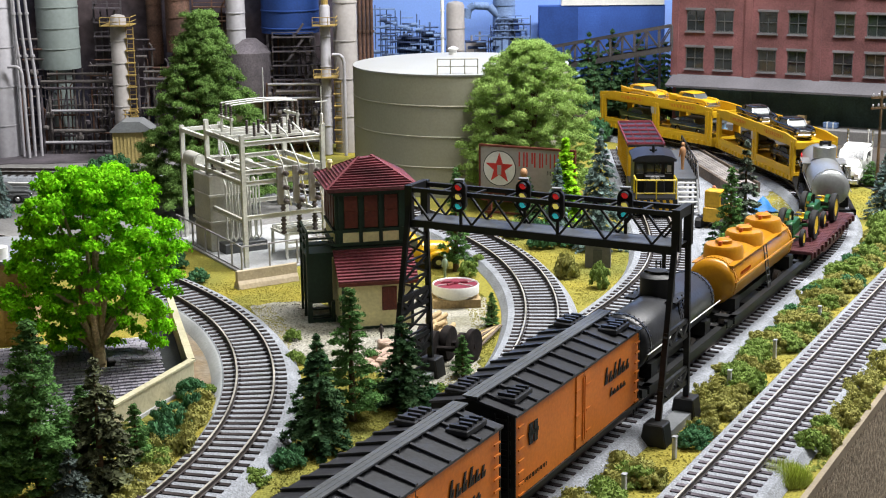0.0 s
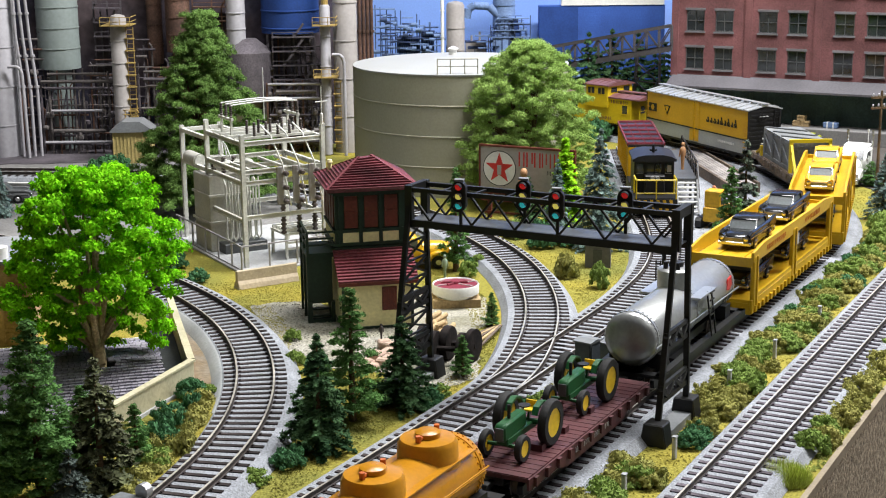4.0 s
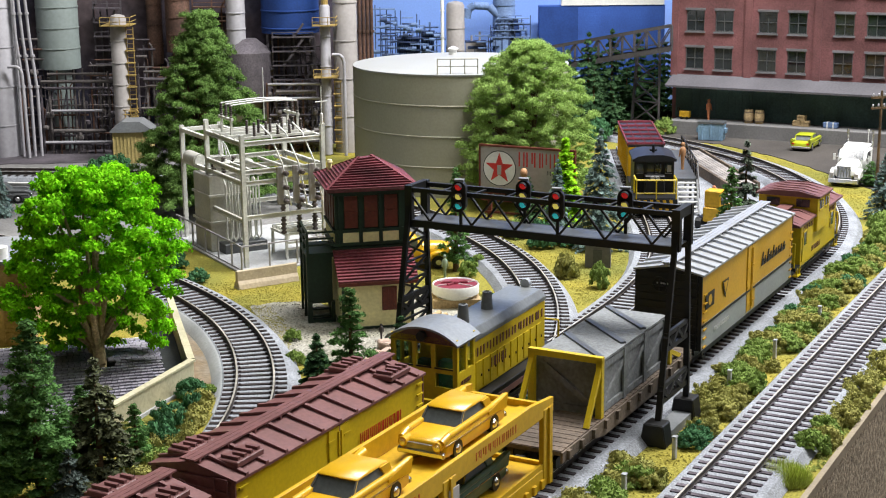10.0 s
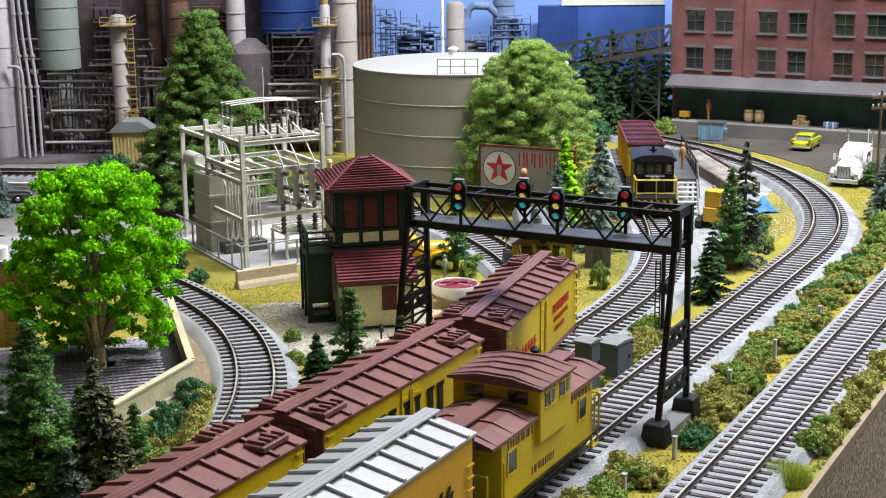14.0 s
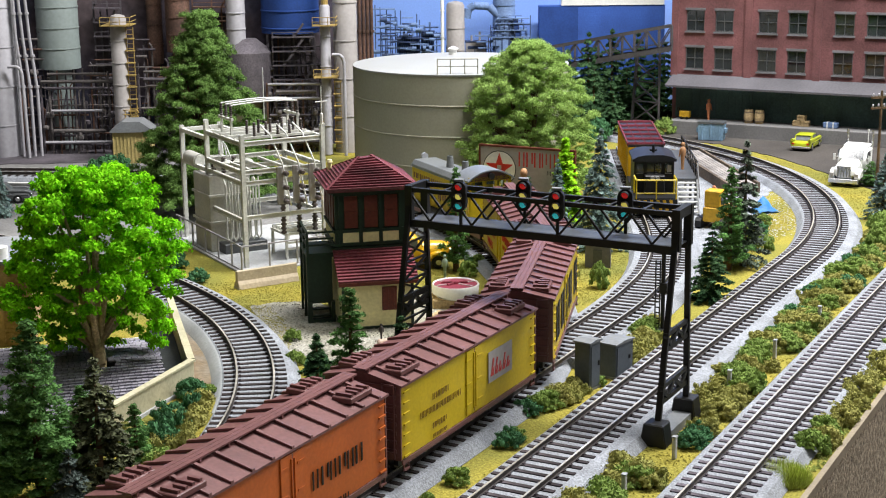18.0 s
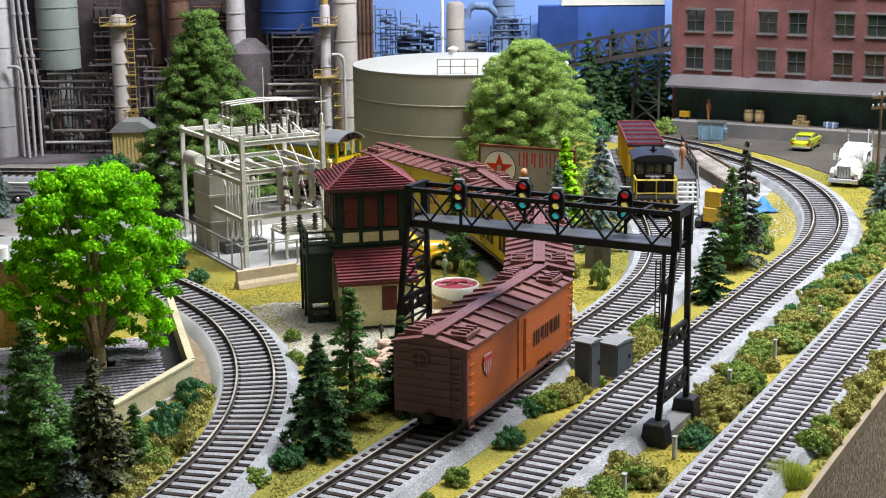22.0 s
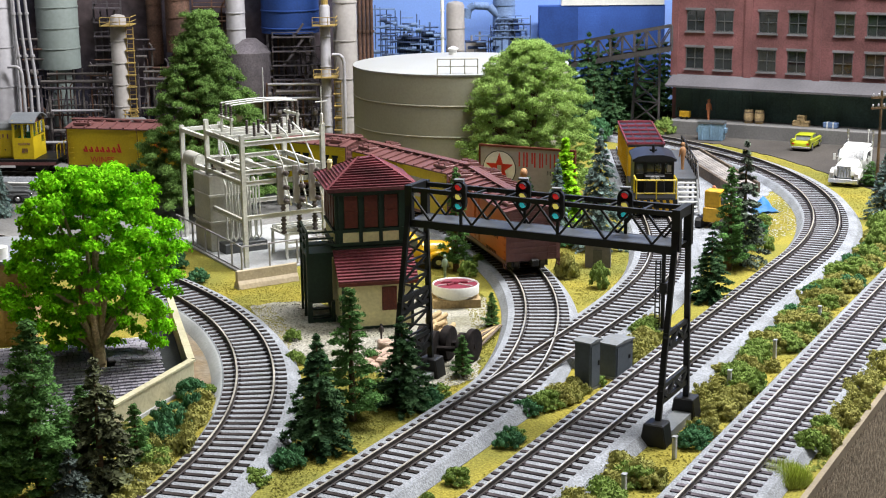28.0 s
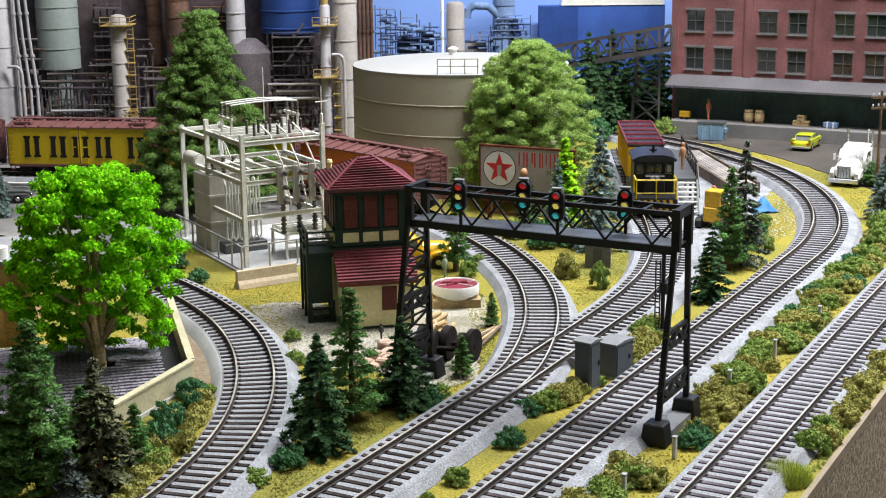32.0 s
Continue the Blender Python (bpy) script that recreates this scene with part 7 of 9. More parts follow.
def rio_box(s0, s1):
    L = s1 - s0 - 4
    a = house_car("boxcar", "yellow and grey boxcar with a silver ribbed roof", L, YELLOW, SILVER, BLACK, SILVER, PALESILVER, 44.6, 7.6, 15, False, 3.4)
    for s in (-1, 1):
        y = s * 17.1
        words(a, "lettering", 18 if s < 0 else -64, 64 if s < 0 else -18, 28, 35, y, BLACK, 9, 41, "black script lettering bars", True)
        c = -44 * -s
        part("emblem", Geo().prism([(c - 5, 35), (c + 5, 35), (c, 26)], y - 0.12, y + 0.12, "xz"), BLACK, a, "black triangular emblem")
        part("emblem_inlay", Geo().prism([(c - 3.2, 34.1), (c + 3.2, 34.1), (c, 28.4)], y - 0.2, y + 0.2, "xz"), YELLOW, a)
        part("belt_line", Geo().box(-L / 2, y - 0.25, 19.2, L / 2, y + 0.25, 20.2), BLACK, a)
        c = -68 * -s
        part("logo_block", Geo().box(c - 6.5, y - 0.12, 27, c + 6.5, y + 0.12, 34.5), BLACK, a, "black logo block")
        part("logo_disc", Geo().lathe([(2.6, y - 0.25), (2.6, y + 0.25)], 18, (c, 0, 30.7), "y"), YELLOW, a, "yellow disc")
        words(a, "lettering", -60, -36, 13, 15, y + s * 0.1, WHITE, 9, 42, "small white lettering bars")
    for e in (-1, 1):
        for z, w in ((38.6, 9.0), (20.0, 3.6), (15.6, 5.6), (12.0, 4.4)):
            g = Geo()
            for i in range(int(w)):
                y0 = 1.5 - w / 2 + i
                g.box(e * (L / 2 + 1.3) - 0.12, y0, z, e * (L / 2 + 1.3) + 0.12, y0 + 0.7, z + 0.9)
            part("end_lettering", g, WHITE, a, "small white lettering bars", fix=False)
    roll(a, TRACK_M, run_a, s0, s1)


def caboose(s0, s1):
    L = s1 - s0 - 4
    a = thing("caboose", "yellow caboose with an oxide-red roof and wide cupola", "railway car")
    b, hw = L / 2 - 10, 16.0
    part("body", Geo().box(-b, -hw, 8.5, b, hw, 34), LEMON, a, bevel=0.3)
    part("floor_platform", Geo().box(-L / 2, -hw, 8, L / 2, hw, 10), BLACK, a)
    part("roof", Geo().prism([(-hw - 1.5, 33.6), (-hw - 1.5, 34.8), (-9, 37.3), (9, 37.3), (hw + 1.5, 34.8), (hw + 1.5, 33.6)], -L / 2, L / 2, "yz"), OXIDE, a, "oxide-red roof")
    for i in range(8):
        x = -L / 2 + 4 + (L - 8) * i / 7
        part("roof_rib", Geo().prism([(-hw - 1.4, 35), (-9, 37.5), (9, 37.5), (hw + 1.4, 35), (9, 38), (-9, 38)], x - 0.5, x + 0.5, "yz"), OXIDE, a)
    part("running_board", Geo().box(-L / 2, -4, 38.6, L / 2, 4, 39.4), OXIDE, a)
    cu = part("cupola", Geo().box(-13, -hw - 2, 24, 15, hw + 2, 45), LEMON, a, "full-width yellow cupola", bevel=0.4)
    part("cupola_roof", Geo().prism([(-hw - 3.4, 44.6), (-hw - 3.4, 45.6), (-7, 48), (7, 48), (hw + 3.4, 45.6), (hw + 3.4, 44.6)], -15, 17, "yz"), OXIDE, cu, "oxide-red cupola roof")
    for i in range(5):
        part("roof_rib", Geo().prism([(-hw - 3.3, 45.8), (-7, 48.2), (7, 48.2), (hw + 3.3, 45.8), (7, 48.7), (-7, 48.7)], -13.5 + i * 7, -12.8 + i * 7, "yz"), OXIDE, cu)
    for s in (-1, 1):
        y = s * (hw + 2.1)
        for x in (-9, 4):
            w = part("cupola_window", Geo().box(x, y - 0.2, 37, x + 8, y + 0.2, 42.6), DARKGLASS, cu, "dark cupola window")
            part("window_frame", Geo().box(x - 0.6, y - 0.45, 36.4, x + 8.6, y + 0.1, 37).box(x - 0.6, y - 0.45, 42.6, x + 8.6, y + 0.1, 43.2).box(x + 3.7, y - 0.45, 37, x + 4.3, y + 0.3, 42.6), LEMON, w)
        for x in (-13.2, 15.2):
            part("end_window", Geo().box(x - 0.2, s * 9 - 4, 38.4, x + 0.2, s * 9 + 4, 43), DARKGLASS, cu)
        y = s * (hw + 0.1)
        for x in (-33, 30):
            w = part("window", Geo().box(x - 3.2, y - 0.2, 20, x + 3.2, y + 0.2, 28), DARKGLASS, a, "dark sash window")
            part("window_frame", Geo().box(x - 4, y - 0.4, 19.2, x + 4, y + 0.4, 20).box(x - 4, y - 0.4, 28, x + 4, y + 0.4, 28.8).box(x - 4, y - 0.4, 20, x - 3.2, y + 0.4, 28).box(x + 3.2, y - 0.4, 20, x + 4, y + 0.4, 28), LEMON, w)
        words(a, "lettering", -36, -15, 29, 32, y, OXIDE, 5, 51, "red-brown lettering bars")
        words(a, "lettering", 17, 38, 29, 32, y, OXIDE, 6, 53, "red-brown lettering bars")
        words(a, "lettering", -16, 4, 13, 16, y, OXIDE, 6, 52, "red-brown number bars")
        for e in (-1, 1):
            r = part("end_railing", Geo().path([(e * (L / 2 - 0.6), s * 15, 9), (e * (L / 2 - 0.6), s * 15, 24), (e * (L / 2 - 0.6), s * 4, 24), (e * (L / 2 - 0.6), s * 4, 9)], 0.5), LEMON, a)
            part("grab_iron", Geo().path([(e * b, s * 16.4, 12), (e * b, s * 16.9, 12), (e * b, s * 16.9, 26), (e * b, s * 16.4, 26)], 0.4), LEMON, a)
            part("step", Geo().box(e * (L / 2 - 7) - 3.4, s * 15 - 1.6, 3.8, e * (L / 2 - 7) + 3.4, s * 15 + 1.6, 4.6).box(e * (L / 2 - 7) - 3.4, s * 15.8 - 0.4, 3.8, e * (L / 2 - 7) - 2.6, s * 15.8 + 0.4, 9).box(e * (L / 2 - 7) + 2.6, s * 15.8 - 0.4, 3.8, e * (L / 2 - 7) + 3.4, s * 15.8 + 0.4, 9), LEMON, a)
    for e in (-1, 1):
        part("end_door", Geo().box(e * (b + 0.2) - 0.3, -4, 10, e * (b + 0.2) + 0.3, 4, 29), LEMON, a)
        part("end_window_pane", Geo().box(e * (b + 0.5) - 0.2, -2.6, 20, e * (b + 0.5) + 0.2, 2.6, 27), DARKGLASS, a)
    part("smoke_jack", Geo().rod((34, 6, 36), (34, 6, 43), 1.2).lathe([(2, 43), (2, 44), (0.6, 45.4)], 10, (34, 6, 0)), BLACK, a)
    running_gear(a, L, 17)
    roll(a, TRACK_M, run_a, s0, s1)


for q in ((308, 432), (441, 565.5)):
    grand_reefer(*q)
black_tank(575, 687)
orange_tank(697, 837)
tractor_flat(846, 974)
silver_tank(984, 1113)
auto_carrier(1120, 1290, (GLOSSBLACK, GLOSSBLACK), (GLOSSBLACK, GLOSSBLACK), ("glossy black model sedan on the upper deck",) * 2, ("glossy black model sedan on the lower deck",) * 2)
auto_carrier(1299, 1460, (GLOSSYELLOW, GLOSSYELLOW), (AUTOBLUE, AUTOGREEN), ("glossy yellow model sedan on the upper deck",) * 2, ("slate blue model sedan on the lower deck", "dull green model sedan on the lower deck"))
crate_flat(1467, 1620)
rio_box(1630, 1791)
caboose(1800, 1906)


# ---- the second train
CABGREY = mat("silver_grey_cab_roof", (0.26, 0.28, 0.31), 0.4, 0.35, var=0.1, bump=0.05)
HOODGREY = mat("grey_hood_paint", (0.17, 0.18, 0.185), 0.32, var=0.12, bump=0.05)


def switcher():
    s0, s1 = 17, 150
    L = s1 - s0 - 2
    a = thing("diesel_switcher", "yellow diesel switcher with grey hood and arched cab roof", "locomotive")
    F = L / 2
    part("frame", Geo().box(-F, -16, 8.5, F, 16, 11.5), BLACK, a, bevel=0.3)
    part("side_skirt", Geo().box(-F + 2, -16.3, 6.5, F - 2, 16.3, 9), OXIDE, a)
    part("hood", Geo().box(-30, -10.5, 11.5, F - 9, 10.5, 35), LEMON, a, bevel=0.5)
    part("hood_top", Geo().prism([(-10.8, 34.4), (-10.8, 36.4), (-8.4, 39.6), (8.4, 39.6), (10.8, 36.4), (10.8, 34.4)], -30, F - 8.6, "yz"), HOODGREY, a, "grey hood top", bevel=0.3)
    part("radiator", Geo().box(F - 9.2, -8, 15, F - 8.4, 8, 33), DARKGREY, a)
    for i in range(8):
        part("radiator_slat", Geo().box(F - 8.6, -8, 16 + 2.1 * i, F - 8.0, 8, 16.8 + 2.1 * i), HOODGREY, a)
    for x in (-9, 15):
        part("exhaust_stack", Geo().lathe([(3.0, 38.5), (2.8, 40), (2.1, 47.4), (1.3, 47.6), (1.3, 46)], 14, (x, 0, 0)), HOODGREY, a, "grey tapered exhaust stack", smooth=40)
    part("headlight", Geo().lathe([(2.4, F - 9), (2.4, F - 6.2), (1.6, F - 6)], 14, (0, 0, 41), "x"), SILVER, a)
    for s in (-1, 1):
        for i in range(11):
            x = -26 + i * 7.2
            d = part("hood_door", Geo().box(x, s * 10.7 - 0.25, 13, x + 5.8, s * 10.7 + 0.25, 25), LEMON, a)
            part("door_latch", Geo().box(x + 4.6, s * 11 - 0.3, 18, x + 5.3, s * 11 + 0.3, 19), BLACK, d)
        words(a, "lettering", -24, 54, 27.5, 31.4, s * 10.75, OXIDE, 12, 61, "dark red lettering bars")
        words(a, "lettering", -4, 12, 19, 23.4, s * 11.1, OXIDE, 4, 62, "dark red number bars")
        part("step", Geo().box(F - 6, s * 15 - 2, 4, F, s * 15 + 2, 5).box(-F, s * 15 - 2, 4, -F + 6, s * 15 + 2, 5), BLACK, a)
    # cab
    X0, X1 = -46, -29
    c = part("cab", Geo().box(X0, -15.5, 11.5, X1, 15.5, 13), LEMON, a, "yellow cab with open windows")
    for s in (-1, 1):
        y0, y1 = sorted((s * 14.3, s * 15.5))
        part("side_panel", Geo().box(X0, y0, 13, X1, y1, 28.5), LEMON, c)
        part("header_panel", Geo().box(X0, y0, 39.5, X1, y1, 42.5), LEMON, c)
        for x in (X0, X0 + 7.8, X1 - 1.8):
            part("window_post", Geo().box(x, y0, 28.5, x + 1.8, y1, 39.5), LEMON, c)
        words(c, "lettering", X0 + 3, X1 - 4, 23, 24.8, s * 15.6, OXIDE, 6, 63, "small dark lettering bars")
        words(c, "lettering", X0 + 5, X1 - 7, 16.5, 20.4, s * 15.6, OXIDE, 4, 64, "dark red number bars")
    for x0 in (X0, X1 - 1.2):
        for y0, y1, z0, z1 in ((-15.4, 15.4, 13, 22), (-15.4, 15.4, 40, 43), (-15.4, -13.4, 22, 40), (13.4, 15.4, 22, 40), (-5.2, -3.4, 22, 40), (3.4, 5.2, 22, 40), (-13.4, -5.2, 28, 30.2), (5.2, 13.4, 22, 30.2), (-3.4, 3.4, 22, 30.2)):
            part("end_panel", Geo().box(x0, y0, z0, x0 + 1.2, y1, z1), LEMON, c)
    part("cab_glass", Geo().box(X0 + 0.4, -13.4, 22, X0 + 0.7, 13.4, 40).box(X0 + 2, -15.0, 28.5, X1 - 2, -14.8, 39.5).box(X0 + 2, 14.8, 28.5, X1 - 2, 15.0, 39.5), GLASS, c, "clear cab glazing").visible_shadow = False
    part("window_frame", Geo().box(X0 - 0.3, -13.6, 29.8, X0, -5, 30.4).box(X0 - 0.3, 5, 29.8, X0, 13.6, 30.4).box(X0 - 0.3, -3.6, 29.8, X0, 3.6, 30.4), BLACK, c)
    part("control_stand", Geo().box(X0 + 7, -11, 13, X0 + 12, -3, 31).box(X0 + 11, 2, 13, X0 + 15, 9, 29), mat("green_cab_interior", (0.05, 0.22, 0.10), 0.6, var=0.2), c, "green control stand", bevel=0.4)
    arc = [(26.4 * math.sin(t), 47.6 - 26.4 + 26.4 * math.cos(t)) for t in np.linspace(-0.70, 0.70, 17)]
    roof = arc + [(y * 0.98, z - 0.9) for y, z in reversed(arc)]
    part("cab_roof", Geo().prism(roof, X0 - 2.4, X1 + 2, "yz"), CABGREY, a, "arched silver-grey cab roof", smooth=30)
    gab = [(y * 0.88, z - 1) for y, z in arc] + [(15.3, 41.0), (-15.3, 41.0)]
    part("cab_gable", Geo().prism(gab, X0, X0 + 1, "yz"), OXIDE, c)
    part("cab_gable", Geo().prism(gab, X1 - 1, X1, "yz"), OXIDE, c)
    part("rear_lamp", Geo().lathe([(2.0, -2), (2.2, 0), (1.0, 0.2)], 12, (X0 - 1, 0, 43.6), "x"), BLACK, a)
    for e in (-1, 1):
        for s in (-1, 1):
            part("end_railing", Geo().path([(e * (F - 1), s * 14, 11), (e * (F - 1), s * 14, 23), (e * (F - 1), s * 5, 23), (e * (F - 1), s * 5, 11)], 0.5), LEMON, a)
    part("fuel_tank", Geo().box(-13, -12, 3.5, 13, 12, 8.5), BLACK, a, bevel=0.8)
    running_gear(a, L, 24)
    roll(a, TRACK_C, run_b, s0, s1)


def bright_car(s0, s1):
    L = s1 - s0 - 5
    a = house_car("reefer_car", "lemon yellow reefer with red script and oxide roof", L, LEMON, OXIDE, OXIDE, OXIDE, None, 38.2, 8.2)
    for s in (-1, 1):
        y = s * 17.05
        f = -s
        x0, x1 = sorted((-48 * f, -14 * f))
        words(a, "lettering", x0, x1, 19.4, 26.4, y, RED, 7, 71, "red script lettering bars", True)
        lettered(a, "WINES", (x0 + x1) / 2, 11, 16, y, s, RED, "red capital lettering")
        x0, x1 = sorted((14 * f, 44 * f))
        words(a, "lettering", x0, x1, 24.9, 29.4, y, RED, 11, 73, "red lettering bars")
        words(a, "lettering", x0 + 2, x1 - 2, 20.4, 22.8, y, BURNT, 15, 74, "small red lettering bars")
        words(a, "lettering", x0 + 4, x1 - 8, 15.4, 17.8, y, BURNT, 10, 75, "small red lettering bars")
    roll(a, TRACK_C, run_b, s0, s1)


def block_car(s0, s1):
    L = s1 - s0 - 5
    a = house_car("reefer_car", "lemon yellow reefer with large black lettering bars", L, LEMON, OXIDE, OXIDE, OXIDE, None, 38.2, 8.2)
    for s in (-1, 1):
        y = s * 17.1
        f = -s
        for i, x in enumerate((-40, -18, 1, 20, 47)):
            c = x * f
            g = Geo().box(c - 6, y - 0.14, 15.4, c - 2.2, y + 0.14, 30.4).box(c + 2.2, y - 0.14, 15.4, c + 6, y + 0.14, 30.4)
            g.box(c - 7, y - 0.14, 14, c - 1.2, y + 0.14, 15.8).box(c + 1.2, y - 0.14, 14, c + 7, y + 0.14, 15.8)
            g.box(c - 7, y - 0.14, 29.4, c - 1.2, y + 0.14, 31.2).box(c + 1.2, y - 0.14, 29.4, c + 7, y + 0.14, 31.2)
            part("slab_bar", g, BLACK, a, "black lettering bars", fix=False)
    roll(a, TRACK_C, run_b, s0, s1)


FADED = mat("faded_brown_lettering", (0.27, 0.17, 0.03), 0.6, var=0.1, bump=0.0)


def panel_car(s0, s1):
    L = s1 - s0 - 5
    a = house_car("reefer_car", "lemon yellow reefer with a white and red panel", L, LEMON, OXIDE, OXIDE, OXIDE, None, 38.2, 8.2)
    for s in (-1, 1):
        y = s * 17.05
        f = -s
        x0, x1 = sorted((13 * f, 36 * f))
        part("white_panel", Geo().box(x0, y - 0.1, 17.4, x1, y + 0.1, 31), SKIN, a, "pale painted panel")
        words(a, "lettering", x0 + 2, x1 - 2, 19.9, 27.4, y + s * 0.1, RED, 5, 81, "red lettering bars", True)
        x0, x1 = sorted((-46 * f, -12 * f))
        words(a, "lettering", x0 + 10, x1 - 10, 25.4, 27.9, y, FADED, 5, 82, "faded brown lettering bars")
        words(a, "lettering", x0, x1, 20.4, 23, y, FADED, 15, 83, "faded brown lettering bars")
        words(a, "lettering", x0 + 10, x1 - 12, 13.4, 15.8, y, FADED, 5, 84, "faded brown lettering bars")
        words(a, "lettering", x0 + 10, x1 - 12, 9.4, 11, y, FADED, 6, 85, "small faded lettering bars")
    roll(a, TRACK_C, run_b, s0, s1)


def orange_car(s0, s1):
    L = s1 - s0 - 5
    a = house_car("reefer_car", "burnt orange reefer with oxide-brown roof and ends", L, BURNT, OXIDE, OXIDE, OXIDE, None, 38.2, 8.2)
    for s in (-1, 1):
        y = s * 17.05
        f = -s
        x0, x1 = sorted((12 * f, 46 * f))
        words(a, "lettering", x0, x1, 18.9, 25.9, y, BLACK, 6, 91, "black lettering bars")
        words(a, "lettering", x0 + 4, x1 - 10, 8.4, 10.4, y, BLACK, 6, 92, "small black lettering bars")
        c = -42 * f
        part("shield_badge", Geo().prism([(c - 4, 31), (c + 4, 31), (c + 4, 25), (c, 21), (c - 4, 25)], y - 0.12, y + 0.12, "xz"), SKIN, a, "small pale and red shield")
        part("shield_bar", Geo().box(c - 4, y - 0.2, 28.4, c + 4, y + 0.2, 30.2).box(c - 2.6, y - 0.2, 23.4, c - 1.6, y + 0.2, 28.4).box(c - 0.5, y - 0.2, 22, c + 0.5, y + 0.2, 28.4).box(c + 1.6, y - 0.2, 23.4, c + 2.6, y + 0.2, 28.4), RED, a)
    roll(a, TRACK_C, run_b, s0, s1)


switcher()
bright_car(-118, 9)
block_car(-254, -128)
panel_car(-388, -262)
orange_car(-524, -395)


# ---------------------------------------------------------------- smaller things of the layout
FIGTAN = mat("tan_figure_paint", (0.45, 0.24, 0.12), 0.6, var=0.15)
FIGORANGE = mat("orange_figure_paint", (0.55, 0.20, 0.09), 0.6, var=0.15)
FIGGREEN = mat("pale_green_figure_paint", (0.30, 0.38, 0.29), 0.6, var=0.15)
FIGDARK = mat("dark_figure_paint", (0.05, 0.04, 0.04), 0.6, var=0.15)
BLUETARP = mat("blue_tarpaulin", (0.03, 0.20, 0.52), 0.6, var=0.2, bump=0.4)
STEELBLUE = mat("steel_blue_paint", (0.17, 0.28, 0.40), 0.6, var=0.15)
MACHINE = mat("machine_yellow", (0.62, 0.36, 0.02), 0.5, var=0.15)
TANBRICK = mat("tan_brick", (0.52, 0.34, 0.18), 0.85, var=0.2, big=80, bump=0.4)
SLATE = mat("dark_grey_slate", (0.275, 0.26, 0.30), 0.85, var=0.3, rnd=0.25, bump=0.4)
RIBRED = mat("dull_red_rib", (0.17, 0.02, 0.03), 0.6, var=0.2)
WINE = mat("wine_red_paint", (0.20, 0.02, 0.04), 0.5, var=0.15)
LOG = mat("pale_cut_timber", (0.50, 0.36, 0.19), 0.85, var=0.25, bump=0.5)
PINK = mat("pinkish_stone", (0.50, 0.36, 0.28), 0.9, var=0.2, bump=0.5)


def figure(label, x, y, m, z=0.0, rz=0, h=20.0, name="figurine"):
    k = h / 20
    g = Geo()
    g.lathe([(1.3, 0), (1.5, 5), (1.9, 9.5), (2.4, 12), (2.8, 15), (1.6, 16.6), (0.8, 17)], 10)
    g.lathe([(0.6, 16.8), (1.5, 17.6), (1.7, 18.8), (1.2, 19.9), (0.3, 20.2)], 10)
    g.rod((2.4, 0, 15), (3.4, -0.6, 9.5), 0.75, 0.6, 7).rod((-2.4, 0, 15), (-3.2, -1.6, 10), 0.75, 0.6, 7)
    g.v = [(px * k * 0.82, py * k * 0.75, pz * k) for px, py, pz in g.v]
    ob = solid(name, g, m, label, "figurine", smooth=50, at=mm(x, y, GROUND + z, 0, 0, rz))
    ob["group"] = "painted miniature figures"
    return ob


def billboard():
    a = thing("billboard", "white roadside billboard with a red star disc", "billboard", (28, 1053, GROUND), -26.6)
    W, z0, z1 = 72, 20, 53
    part("panel", Geo().box(0, 0, z0, W, 1.6, z1), SKIN, a)
    for b in ((-1.4, -0.5, z0 - 1.4, W + 1.4, 2, z0), (-1.4, -0.5, z1, W + 1.4, 2, z1 + 1.4), (-1.4, -0.5, z0, 0, 2, z1), (W, -0.5, z0, W + 1.4, 2, z1)):
        part("frame_bar", Geo().box(*b), SHUTTER, a, "red-brown frame")
    part("disc_rim", Geo().lathe([(13, -0.25), (13, 0.2)], 40, (15, 0, 37.5), "y"), BLACK, a)
    part("disc", Geo().lathe([(12.4, -0.4), (12.4, 0)], 40, (15, 0, 37.5), "y"), WHITE, a, "white disc")
    star = []
    for i in range(10):
        r = 11.5 if i % 2 == 0 else 4.5
        t = math.pi / 2 + i * math.pi / 5
        star.append((15 + r * math.cos(t), 37.5 + r * math.sin(t)))
    part("star", Geo().prism(star, -0.6, -0.3, "xz"), RED, a, "red five-pointed star")
    part("star_mark", Geo().box(13.4, -0.75, 33, 16.6, -0.6, 40), SKIN, a)
    words(a, "lettering", 30, 66, 40, 50.5, -0.05, RED, 6, 101, "red lettering bars")
    words(a, "lettering", 52, 68, 35, 38, 0.0, BLACK, 6, 102, "black lettering bars")
    for x in (6, W / 2, W - 6):
        part("post", Geo().box(x - 1.4, 1.6, 0, x + 1.4, 4, z1 - 4), SHUTTER, a)
    part("lattice", Geo().box(0, 0.4, z0 - 7, W, 1.2, z0 - 5.6).box(0, 0.4, 4, W, 1.2, 5.4), SHUTTER, a)


billboard()
figure("brown painted figure standing before the billboard", 58, 1030, FIGTAN, 0, 30, 40, "display_figure")


NAVY = mat("navy_black_paint", (0.014, 0.015, 0.022), 0.5, var=0.2, bump=0.1)


